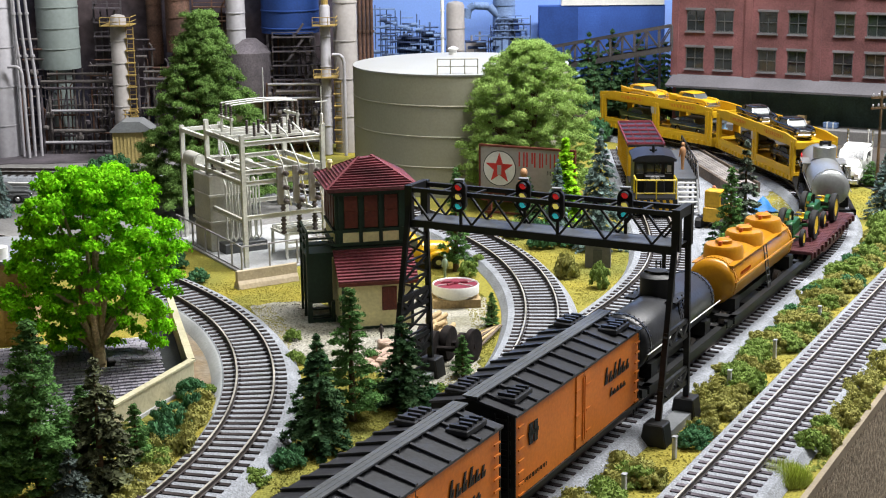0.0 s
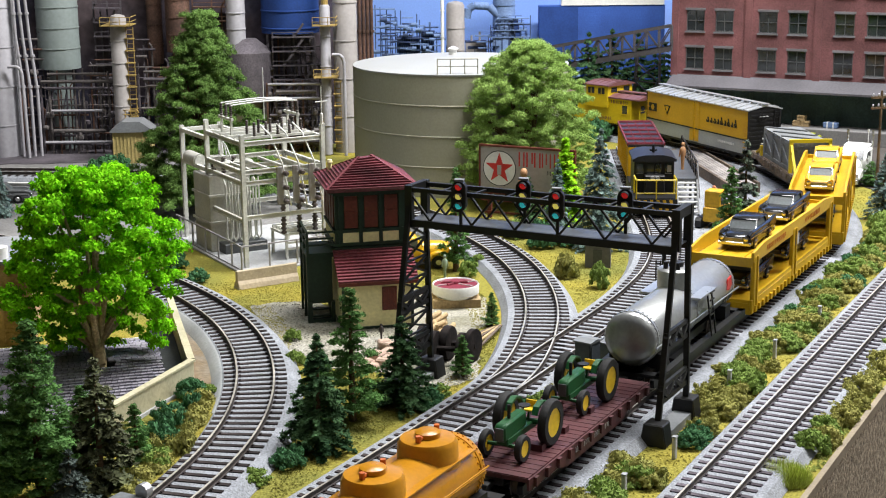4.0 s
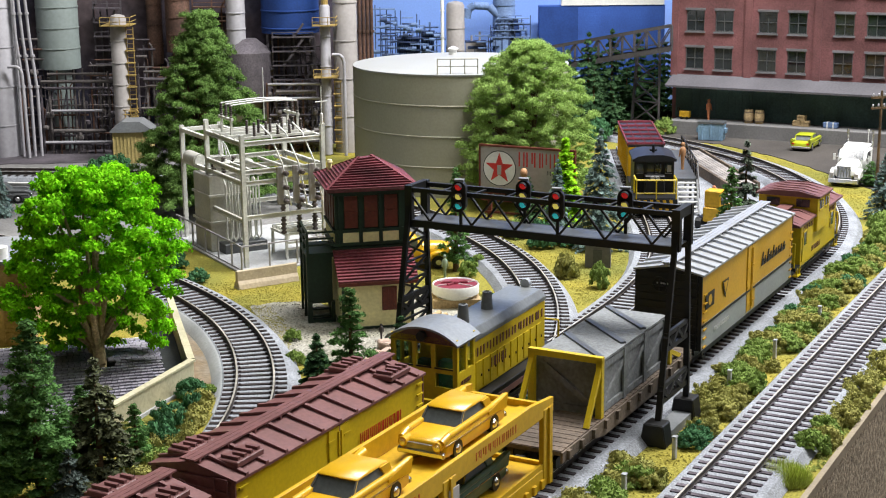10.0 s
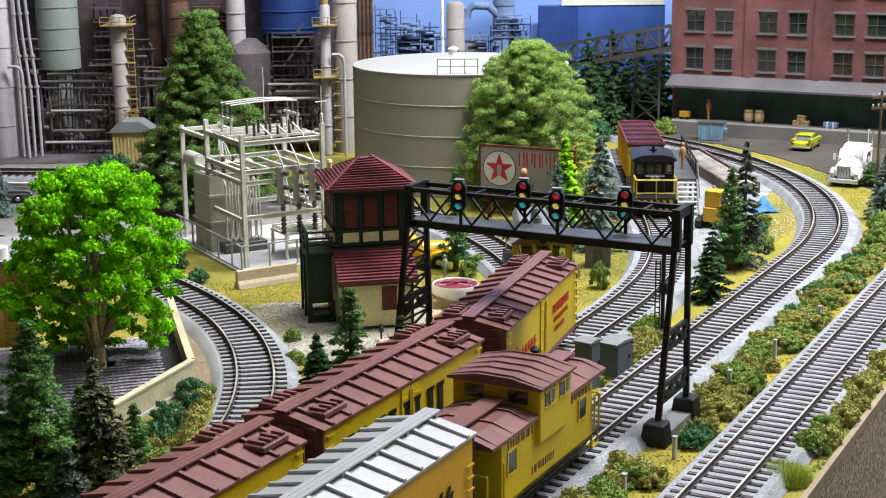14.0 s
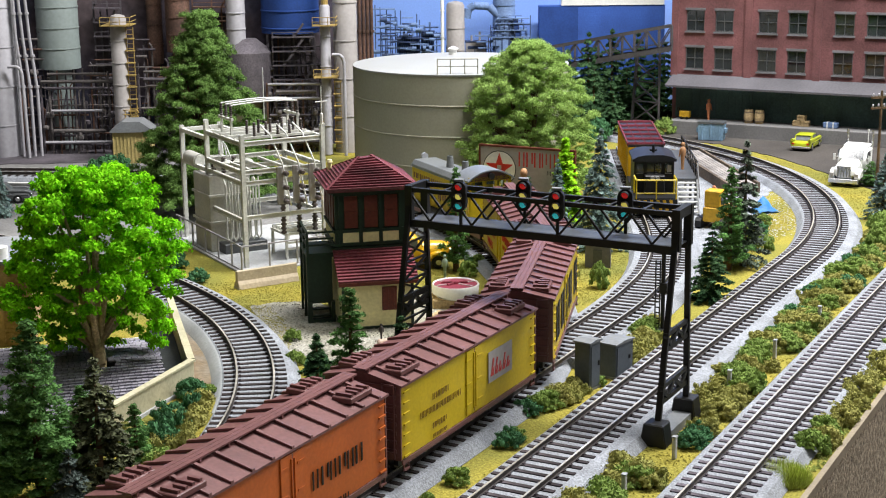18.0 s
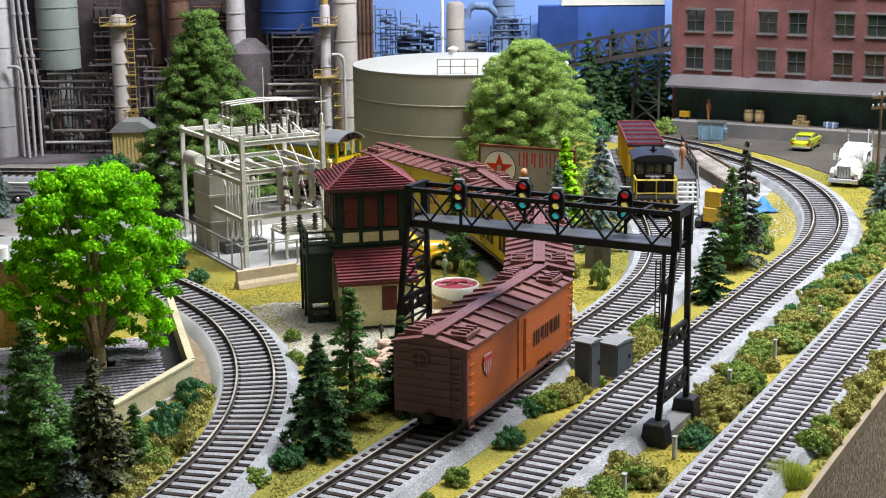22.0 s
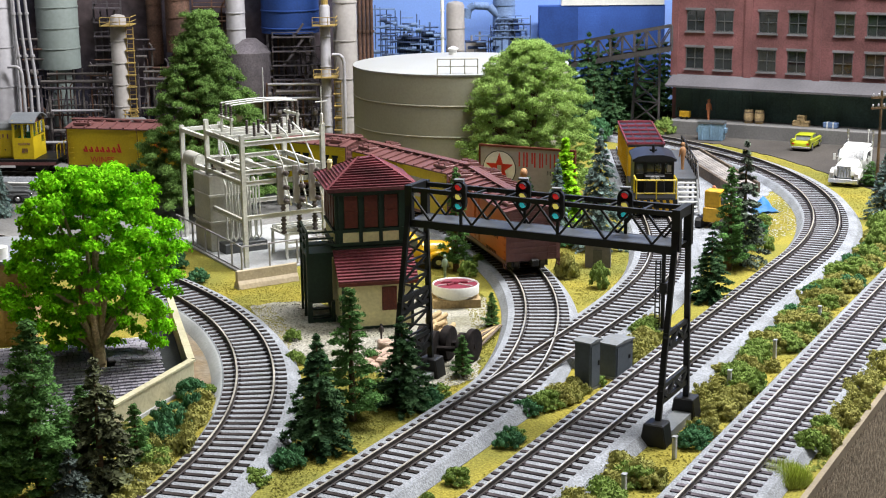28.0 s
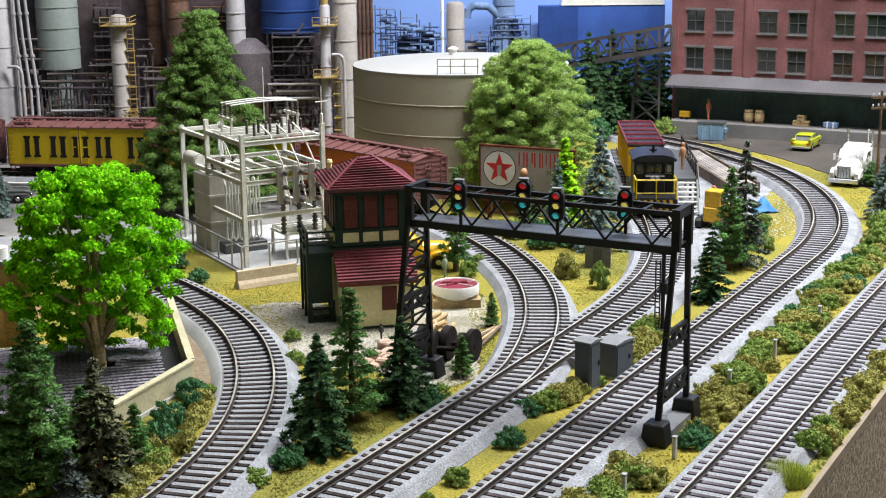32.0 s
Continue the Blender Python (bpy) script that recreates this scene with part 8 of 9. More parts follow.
def parked_engine():
    """A switcher and a ribbed car, standing on the siding."""
    p = TRACK_S.at(1022)
    a = thing("parked_locomotive", "black and yellow switcher parked on the siding", "locomotive", (p.x, p.y, 0), TRACK_S.heading(1022))
    F = 44
    a.scale = (1, 0.9, 1.04)
    part("frame", Geo().box(-F, -16.5, 8, F, 16.5, 11.5), BLACK, a, bevel=0.3)
    part("pilot", Geo().box(-F - 1, -16.5, 3, -F + 1, 16.5, 11), BLACK, a)
    for i in range(6):
        part("pilot_stripe", Geo().prism([(-15 + i * 5, 3.4), (-12.6 + i * 5, 3.4), (-10 + i * 5, 10.6), (-12.4 + i * 5, 10.6)], -F - 1.3, -F - 1, "yz"), YELLOW, a)
    part("hood", Geo().box(-F + 12, -8, 11.5, -20, 8, 25), BLACK, a, bevel=0.6)
    c = part("cab", Geo().box(-24, -15.8, 11.5, 10, 15.8, 35), BLACK, a, "black cab", bevel=0.4)
    for y0, y1 in ((-14, -8.6), (-5.6, -0.6), (0.6, 5.6), (8.6, 14)):
        part("cab_window", Geo().box(-24.4, y0, 25.5, -24, y1, 32.5), DARKGLASS, c)
        part("window_bar", Geo().box(-24.7, y0, 25.1, -24.4, y1, 25.6), GREYPAINT, c)
    # Opaque pale sheet paints a reflection onto one cab window.
    part("pale_notice", Geo().box(-24.8, -13.4, 26.4, -24.5, -10.2, 31), SKIN, c, "pale sheet painting a reflection on the pane")
    part("cab_roof", Geo().prism([(-17.4, 34.0), (-17.4, 35.4), (-13, 37.4), (-7, 38.4), (7, 38.4), (13, 37.4), (17.4, 35.4), (17.4, 34.0)], -27, 12, "yz"), NAVY, a, "dark blue-black rounded cab roof", smooth=40)
    part("headlight", Geo().lathe([(1.6, -33.0), (1.6, -31.4)], 14, (-2, 2, 23.4), "x").lathe([(1.6, -33.0), (1.6, -31.4)], 14, (-2, -2, 23.4), "x"), SILVER, a)
    part("exhaust", Geo().rod((-14, 0, 37), (-14, 0, 44), 1.2).rod((-14, -3, 40), (-14, 3, 40), 0.7), BLACK, a)
    r = part("front_railing", Geo().path([(-F, -15.5, 8), (-F, -15.5, 24), (-F, 15.5, 24), (-F, 15.5, 8)], 0.6).path([(-F, -15.5, 15), (-F, 15.5, 15)], 0.55).path([(-F, 0, 11), (-F, 0, 24)], 0.55), LEMON, a, "yellow front railing")
    for s in (-1, 1):
        part("side_rail", Geo().path([(-F, s * 15.8, 24), (-26, s * 15.8, 24), (-26, s * 15.8, 12)], 0.7), LEMON, a)
        part("side_skirt", Geo().box(-F + 2, s * 16.5 - 0.4, 4, F - 2, s * 16.5 + 0.4, 9), BLACK, a)
        part("step", Geo().box(-F, s * 14 - 2, 2.6, -F + 5, s * 14 + 2, 3.6), BLACK, a)
    part("rear_hood", Geo().box(10, -11, 11.5, F - 3, 11, 30), YELLOW, a, bevel=0.5)
    running_gear(a, 2 * F, 18)
    p = TRACK_S.at(1129)
    b = thing("parked_gondola", "yellow-sided car with a dark red-ribbed top, parked", "railway car", (p.x, p.y, 0), TRACK_S.heading(1129))
    L = 116
    b.scale = (1, 0.82, 0.98)
    part("body", Geo().box(-L / 2, -16.6, 8, L / 2, 16.6, 34), YELLOW, b, bevel=0.3)
    t = part("cover", Geo().box(-L / 2, -16.8, 34, L / 2, 16.8, 36), NAVY, b, "black panelled top")
    for i in range(12):
        x = -L / 2 + 1.5 + 31 * (i // 2) * 0.74 + 4.2 * (i % 2)
        part("cover_rib", Geo().box(x - 0.7, -17, 36, x + 0.7, 17, 37.0), RIBRED, t, "red cross rib")
    for i in range(12):
        for y in (-8.5, 0, 8.5):
            part("cover_bar", Geo().box(-L / 2 + 2 + i * 9.4, y - 0.5, 36, -L / 2 + 9 + i * 9.4, y + 0.5, 36.5), RIBRED, t)
    for s in (-1, 1):
        part("top_rail", Geo().box(-L / 2, s * 17 - 0.6, 35, L / 2, s * 17 + 0.6, 37.4), RIBRED, b)
        for i in range(9):
            x = -L / 2 + 6 + i * 13
            part("side_post", Geo().box(x - 0.8, s * 16.9 - 0.6, 9, x + 0.8, s * 16.9 + 0.6, 34), YELLOW, b)
    running_gear(b, L)


parked_engine()


def loading_stage():
    a = thing("loading_stage", "dark steel loading stage with pale stairs and railing", "platform", (173, 1072, GROUND), 86)
    part("deck", Geo().box(0, -16, 22, 130, 0, 24), DARKGREY, a)
    for x in (2, 40, 80, 126):
        for y in (-15, -1):
            part("leg", Geo().beam((x, y, 0), (x, y, 22), 1.8), DARKGREY, a)
    st = part("stair", Geo().beam((-22, -15.5, 1), (0, -15.5, 23), 1, 2.4).beam((-22, -0.8, 1), (0, -0.8, 23), 1, 2.4), DARKGREY, a)
    for i in range(7):
        part("tread", Geo().box(-21 + i * 3.1, -15.5, 2.4 + i * 3.0, -17 + i * 3.1, -0.8, 3.4 + i * 3.0), WHITE, st, "pale stair tread")
    rail = part("railing", Geo().beam((-22, -15.6, 14), (0, -15.6, 36), 0.9).beam((0, -15.6, 36), (130, -15.6, 36), 0.9).beam((0, -15.6, 30), (130, -15.6, 30), 0.7), BLACK, a, "black railing")
    for x in range(0, 131, 13):
        part("post", Geo().beam((x, -15.6, 23), (x, -15.6, 36), 0.9), BLACK, rail)
    part("stringer", Geo().box(0, -16.4, 17, 130, -15.6, 24), BLACK, a)


loading_stage()
figure("brown painted worker figurine on the loading stage", 184, 1110, FIGTAN, 24, 200, 21)
figure("brown painted worker figurine beside the stair", 199, 1058, FIGORANGE, 0, 160, 21)


PLANKGREY = mat("weathered_plank_grey", (0.29, 0.265, 0.25), 0.85, var=0.25, rnd=0.22, streak=6, bump=0.4)


def timber_deck():
    a = thing("timber_deck", "weathered plank deck alongside the curved track", "deck", (226, 1130, GROUND), 96)
    for i in range(7):
        part("plank", Geo().box(0, -21 + i * 3.2, 5, 168, -21 + i * 3.2 + 2.8, 7), PLANKGREY, a, "grey-brown timber plank")
    for x in (4, 44, 84, 124, 160):
        part("sleeper", Geo().box(x, -21, 0, x + 5, 1, 5), DECK, a)
    part("edge_beam", Geo().box(0, 1.4, 0, 168, 3.4, 9), DECK, a)
    part("edge_beam", Geo().box(0, -23.2, 0, 168, -21.2, 9), DECK, a)


timber_deck()


def hut():
    a = thing("trackside_hut", "small grey hut with a pale flat roof", "hut", (98, 903, GROUND), -8)
    part("wall", Geo().box(-8, -6, 0, 8, 6, 14.6), DULLTRIM, a, bevel=0.2)
    part("roof", Geo().box(-9.4, -7.6, 14.6, 9.4, 7.6, 16.2), CONCRETE, a, "pale roof", bevel=0.3)
    part("door", Geo().box(-3, -6.5, 0.6, 2.6, -6.0, 12), DARKGREY, a)
    part("roof_vent", Geo().rod((-2, 0, 16), (-2, 0, 18), 0.8).rod((2, 1, 16), (2, 1, 17.6), 0.8), DARKGREY, a)


hut()


def digger():
    a = thing("bulldozer", "small yellow tracked bulldozer on the gravel", "bulldozer", (193, 1014, GROUND), 60)
    a.scale = (1.25, 1.25, 1.3)
    part("body", Geo().box(-9, -5, 4, 9, 5, 12), MACHINE, a, bevel=0.6)
    part("cab", Geo().box(-8, -4.6, 12, 1, 4.6, 21), MACHINE, a, bevel=0.5)
    part("cab_glass", Geo().box(1.0, -3.8, 13.5, 1.3, 3.8, 19.5).box(-6.6, -4.9, 13.5, -0.6, -4.6, 19.5), DARKGLASS, a)
    for s in (-1, 1):
        part("track", Geo().prism([(-11, 1.5), (-9, 0), (9, 0), (11, 1.5), (11, 4.5), (9, 6), (-9, 6), (-11, 4.5)], s * 7 - 1.8, s * 7 + 1.8, "xz"), BLACK, a)
    part("blade", Geo().prism([(12, 0), (13.5, 2), (14, 7), (13, 10), (12.4, 10), (13, 6), (12.4, 2)], -11, 11, "xz"), MACHINE, a)
    part("blade_arm", Geo().beam((2, -8.6, 3), (13, -8.6, 4), 1.4).beam((2, 8.6, 3), (13, 8.6, 4), 1.4), MACHINE, a)
    part("exhaust", Geo().rod((6, 0, 12), (6, 0, 19), 0.8), BLACK, a)


digger()
rngt = random.Random(5)
g_ = Geo()
pts = [[(-11 + 22 * i / 10, -8 + 16 * j / 8, 11.0 * math.exp(-((i - 5) ** 2 + (j - 4) ** 2 * 1.3) / 9.0) + rngt.uniform(0, 1.2)) for i in range(11)] for j in range(9)]
g_.add([p for row in pts for p in row], [(j * 11 + i, j * 11 + i + 1, (j + 1) * 11 + i + 1, (j + 1) * 11 + i) for j in range(8) for i in range(10)])
g_.box(-9, -6.5, -0.4, 9, 6.5, 0.3)
solid("tarpaulin_heap", g_, BLUETARP, "blue tarpaulin draped over a heap", "tarpaulin", smooth=70, at=mm(236, 1062, GROUND + 0.3, 0, 0, 20))

# cars, truck and skip in the yard
LIMEPAINT = mat("lime_yellow_paint", (0.36, 0.40, 0.02), 0.3, var=0.06, bump=0.0)
automobile("lime-yellow model coupe parked on the asphalt", LIMEPAINT, mm(337, 1345, GROUND + 0.6, 0, 0, 62), scale=0.9)


def old_pickup():
    """A 1940s pickup: rounded nose, bulging wings, small cab, open bed."""
    a = thing("pickup_truck", "glossy orange-yellow rounded old pickup beside the tower", "truck", (-18, 906, GROUND), 8)
    part("nose", Geo().lathe([(6.8, 3), (6.9, 10), (6.6, 17), (5.4, 22), (3.2, 24.6), (0.8, 25.4)], 24, (0, 0, 9.6), "x"), GLOSSYELLOW, a, "rounded orange-yellow nose", smooth=50)
    part("cab", Geo().prism([(-13, 4), (4, 4), (4.5, 13), (1.5, 20), (-1, 21), (-11, 21), (-13, 19)], -8.4, 8.4, "xz"), GLOSSYELLOW, a, bevel=1.8, smooth=50)
    part("windscreen", Geo().prism([(4.3, 14), (4.8, 14), (2.3, 19.4), (1.8, 19.4)], -6.8, 6.8, "xz"), AUTOGLASS, a, "smoky windscreen")
    part("bed", Geo().box(-34, -8.6, 5, -13.5, 8.6, 7).box(-34, -8.8, 5, -13.5, -7.8, 13).box(-34, 7.8, 5, -13.5, 8.8, 13).box(-34.4, -8.6, 5, -33.4, 8.6, 13), GLOSSYELLOW, a, bevel=0.3)
    part("running_board", Geo().box(-13, -10.6, 3, 8, -7, 4.2).box(-13, 7, 3, 8, 10.6, 4.2), BLACK, a)
    for s in (-1, 1):
        part("side_window", Geo().box(-9.5, s * 8.5 - 0.2, 13.5, 1, s * 8.5 + 0.2, 18.8), AUTOGLASS, a)
        part("headlight", Geo().lathe([(1.7, 21.4), (1.8, 23.4), (1.2, 24.2), (0.2, 24.4)], 14, (0, s * 5.6, 10.8), "x"), CHROME, a, smooth=50)
        for x in (14, -24):
            arc = [(x + 7.4 * math.cos(t), 4.2 + 7.0 * math.sin(t)) for t in np.linspace(0, math.pi, 13)] + [(x + 4.8 * math.cos(t), 4.2 + 4.6 * math.sin(t)) for t in np.linspace(math.pi, 0, 13)]
            part("wing", Geo().prism(arc, s * 8.0 - 2.6, s * 8.0 + 2.6, "xz"), GLOSSYELLOW, a, "bulging wing", bevel=0.7, smooth=50)
            w = part("wheel", Geo().rod((x, s * 6.6, 4.2), (x, s * 9.4, 4.2), 4.2, n=18), BLACK, a, smooth=40)
            part("hubcap", Geo().rod((x, s * 9.4, 4.2), (x, s * 9.9, 4.2), 1.8, n=12), CHROME, w)
    part("bumper", Geo().box(25.4, -9.4, 4, 26.8, 9.4, 6.2), CHROME, a, bevel=0.5)


old_pickup()


def semi():
    a = thing("semi_truck", "white conventional semi tractor parked on the asphalt", "truck", (335, 1180, GROUND + 0.6), 240)
    a.scale = (0.96, 0.92, 0.87)
    part("chassis", Geo().box(-34, -6, 4, 30, 6, 8), DARKGREY, a)
    part("cab", Geo().prism([(-16, 8), (10, 8), (10, 22), (5, 30), (1, 31.5), (-16, 32)], -12.4, 12.4, "xz"), WHITE, a, bevel=2.6, smooth=40)
    part("hood", Geo().prism([(8, 8), (30, 8), (31.5, 13), (29.5, 18.4), (20, 21), (8, 23)], -9.4, 9.4, "xz"), WHITE, a, bevel=3.4, smooth=40)
    part("roof_fairing", Geo().prism([(-16, 31), (0, 31), (-6, 33.6), (-16, 34)], -11, 11, "xz"), WHITE, a, bevel=1.0, smooth=40)
    part("windscreen", Geo().prism([(10.1, 22.4), (10.7, 22.4), (5.9, 30), (5.3, 30)], -10.4, 10.4, "xz"), DARKGLASS, a)
    part("grille", Geo().box(30.6, -6, 8.5, 31.4, 6, 19), CHROME, a)
    for i in range(5):
        part("grille_bar", Geo().box(31.4, -5.4 + i * 2.5, 9, 31.8, -4.4 + i * 2.5, 18.6), GREYPAINT, a)
    part("bumper", Geo().box(30, -13, 3, 32.6, 13, 7.4), CHROME, a, bevel=0.6)
    for s in (-1, 1):
        part("fender", Geo().prism([(12, 8), (14, 13.5), (19, 15.5), (25, 14.5), (30, 9), (30, 7)], s * 11 - 2.4, s * 11 + 2.4, "xz"), WHITE, a, bevel=0.5)
        part("headlight", Geo().box(30, s * 10.6 - 1.8, 9.4, 31, s * 10.6 + 1.8, 12.4), SKIN, a)
        part("side_window", Geo().box(-4, s * 13.1 - 0.2, 21, 5, s * 13.1 + 0.2, 29), DARKGLASS, a)
        part("mirror", Geo().box(7, s * 15.4 - 1, 20, 8, s * 15.4 + 1, 26).rod((6, s * 13, 23), (7, s * 15.4, 23), 0.4), WHITE, a)
        part("exhaust_pipe", Geo().rod((-18, s * 11, 8), (-18, s * 11, 46), 1.0, n=10), CHROME, a, smooth=40)
        for x, w in ((21, 4), (-20, 7), (-30, 7)):
            t = part("wheel", Geo().rod((x, s * 8, 5.6), (x, s * (8 + w), 5.6), 5.6, n=20), RUBBER, a, smooth=40)
            part("hub", Geo().rod((x, s * (8 + w), 5.6), (x, s * (8.5 + w), 5.6), 2.6, n=14), CHROME, t)
    part("antenna", Geo().rod((2, 12, 31), (2, 12, 50), 0.4).rod((2, 12, 48), (2, 12, 50), 0.9), WHITE, a)
    part("sleeper_tank", Geo().rod((-14, -12, 6), (-2, -12, 6), 3.6, n=14).rod((-14, 12, 6), (-2, 12, 6), 3.6, n=14), CHROME, a, smooth=40)


semi()


def skip():
    a = thing("dumpster", "steel-blue dumpster with dark lids by the dock", "dumpster", (259, 1398, GROUND + 0.6), -20)
    a.scale = (0.82, 0.9, 1.45)
    part("body", Geo().prism([(-14, 0), (14, 0), (15.5, 11), (-15.5, 11)], -8, 8, "xz"), STEELBLUE, a, bevel=0.4)
    part("lid", Geo().box(-15.6, -8.6, 11, -0.4, 8.6, 12.4).box(0.4, -8.6, 11, 15.6, 8.6, 12.4), DARKGREY, a, "dark lid")
    for x in (-10, 0, 10):
        part("rib", Geo().box(x - 0.8, -9, 0.6, x + 0.8, -8, 10.6), STEELBLUE, a)
    part("side_pocket", Geo().box(-17.4, -4, 5, -15, 4, 8).box(15, -4, 5, 17.4, 4, 8), STEELBLUE, a)


skip()


def on_dock(x, y=14):
    c, s = math.cos(radians(-28.4)), math.sin(radians(-28.4))
    return 227 + c * x - s * y, 1437 + s * x + c * y


for x in (72.5, 83):
    px, py = on_dock(x)
    b = thing("barrel", "tan wooden barrel standing on the dock", "barrel", (px, py, GROUND + 14), 0, "barrels on the dock")
    part("barrel_body", Geo().lathe([(4.0, 0), (4.8, 4), (5.0, 6.5), (4.8, 9), (4.0, 13)], 18), LOG, b, smooth=50)
    for z in (2.0, 10.4):
        part("hoop", Geo().lathe([(4.4, z), (4.7, z), (4.7, z + 0.8), (4.4, z + 0.8)], 18), DECK, b)
for i, (dx, dz) in enumerate(((120, 0), (128, 0), (124, 5.2))):
    px, py = on_dock(dx)
    b = thing("crate", "tan wooden crate stacked on the dock", "crate", (px, py, GROUND + 14 + dz), -28.4, "crates on the dock")
    part("box", Geo().box(-3.7, -3.4, 0, 3.7, 3.4, 5.2), LOG, b)
    part("slat", Geo().box(-3.9, -3.7, 0.3, 3.9, -3.4, 1.4).box(-3.9, -3.7, 3.8, 3.9, -3.4, 4.9), LOG, b)
px, py = on_dock(152)
b = thing("equipment_case", "pale blue-grey case lying on the dock", "case", (px, py, GROUND + 14), -28.4)
part("shell", Geo().box(-7, -3.5, 0, 7, 3.5, 5.5), BLUEPALE, b, bevel=0.8)
part("strap", Geo().box(-3.4, -3.8, 0, -2.2, 3.8, 5.8).box(2.2, -3.8, 0, 3.4, 3.8, 5.8), WHITE, b)
px, py = on_dock(7)
b = thing("hand_cart", "yellow hand cart standing on the dock", "cart", (px, py, GROUND + 14), -28.4)
part("tray", Geo().box(-4, -3, 2, 6, 3, 8), MACHINE, b, bevel=0.3)
part("handle", Geo().path([(-4, -2.5, 4), (-6, -2.5, 11), (-6, 2.5, 11), (-4, 2.5, 4)], 0.5), BLACK, b)
for x in (-2, 4):
    part("wheel", Geo().rod((x, -3.6, 1.4), (x, 3.6, 1.4), 1.4, n=12), RUBBER, b)
px, py = on_dock(32)
figure("orange-vested worker figurine on the dock", px, py, FIGORANGE, 14, 10, 21)
figure("pale green standing figurine beside the truck", 1, 876, FIGGREEN, 0, 10, 14.5)
figure("dark seated figurine by the boxes", -33, 745, FIGDARK, 0, 10, 9)


def spool():
    a = thing("turntable_base", "yellow timber base carrying a white and wine-red drum", "drum stand", (7, 815, GROUND), 4)
    for i in range(5):
        part("base_plank", Geo().box(-13.5 + i * 5.4, -10.5, 0, -8.14 + i * 5.4, 10.5, 5), LOG, a)
    part("drum_foot", Geo().lathe([(11.0, 5), (12.4, 7.1)], 36), WHITE, a, smooth=40)
    part("drum_ring", Geo().lathe([(12.4, 7), (13.4, 7), (13.6, 12.0), (13.2, 12.6), (12.8, 12.2), (12.6, 11.4)], 36, caps=False), WHITE, a, "white drum ring", smooth=50)
    part("drum_floor", Geo().lathe([(12.4, 11.2), (12.4, 12.0), (3, 12.2)], 36), WINE, a, "wine-red drum floor", smooth=40)
    part("spoke", Geo().beam((-11, -4, 12.3), (11, 4, 12.3), 1.0, 0.5), SKIN, a)
    part("spoke", Geo().beam((-9, 7, 12.3), (9, -7, 12.3), 1.0, 0.5), SKIN, a)
    part("winch", Geo().rod((-8, 2, 12.6), (7, 1, 12.8), 0.8).rod((-5, -4, 12.6), (6, 4, 12.8), 0.7).lathe([(2.4, 12), (2.0, 13.6), (0.5, 13.8)], 14), WINE, a)


spool()


SOOT = mat("sooty_black_iron", (0.022, 0.017, 0.016), 0.85, var=0.4, big=120, spec=0.15)


def wheelset(x, y, rz, tilt):
    a = thing("spare_wheelset", "rusty black spare wheelset lying on gravel", "wheelset", (x, y, GROUND + 8.6), rz, "spare wheelsets")
    part("axle", Geo().rod((0, -9, 0), (0, 9, 0), 1.3, n=10), SOOT, a)
    for s in (-1, 1):
        w = part("wheel", Geo().lathe([(1.2, -1.2), (7.6, -1.4), (8.6, -1.2), (8.6, 1.2), (7.4, 1.4), (6.6, 0.5), (2.6, 0.5), (1.2, 1.2)], 28, (0, s * 7, 0), "y"), SOOT, a, smooth=40)
        part("tyre_rim", Geo().lathe([(7.6, -1.5), (8.7, -1.3), (8.7, 1.3), (7.6, 1.5)], 28, (0, s * 7, 0), "y"), SOOT, w, smooth=40)


wheelset(-4, 712, 70, 0)
wheelset(8, 708, 62, 0)
wheelset(2, 700, 75, 0)
k = random.Random(8)
for i in range(9):
    a = thing("cut_log", "pale cut timber piece on the pile", "log", (-1 + k.uniform(-5, 5), 764 + k.uniform(-8, 8), GROUND + 1.6 + (i // 4) * 2.6), k.uniform(40, 100), "cut timber pile")
    part("timber", Geo().rod((-7, 0, 0), (7, 0, 0.4), 1.5, 1.4, 9), LOG, a, smooth=50)
for i in range(5):
    a = thing("loose_plank", "thin pale or brown stick of timber on the gravel", "plank", (14 + i * 2.2, 748 - i * 3, GROUND + 0.5 + i * 0.5), 52 + i * 5, "loose planks")
    part("board", Geo().box(-26, -0.7, 0, 26, 0.7, 0.7), LOG if i % 2 else DECK, a)
for i in range(11):
    a = thing("stone_block", "pinkish pale stone block on the gravel", "stone", (-36 + k.uniform(-8, 8), 716 + k.uniform(-24, 18), GROUND), k.uniform(0, 90), "stone blocks by the tower")
    sx, sy, sz = k.uniform(2.5, 5), k.uniform(2.5, 4.5), k.uniform(2.5, 6)
    part("block", Geo().box(-sx, -sy, 0, sx, sy, sz), PINK, a, bevel=0.9)
for x, y in MARKERS:
    a = thing("marker_post", "short weathered marker post by the track", "post", (x, y, GROUND), 61, "marker posts by the track")
    part("stake", Geo().box(-1.1, -0.8, 0, 1.1, 0.8, 9.5), CONCRETE, a, bevel=0.2)
    part("cap", Geo().box(-1.3, -1.0, 9.5, 1.3, 1.0, 10.0), GREYTRIM, a)


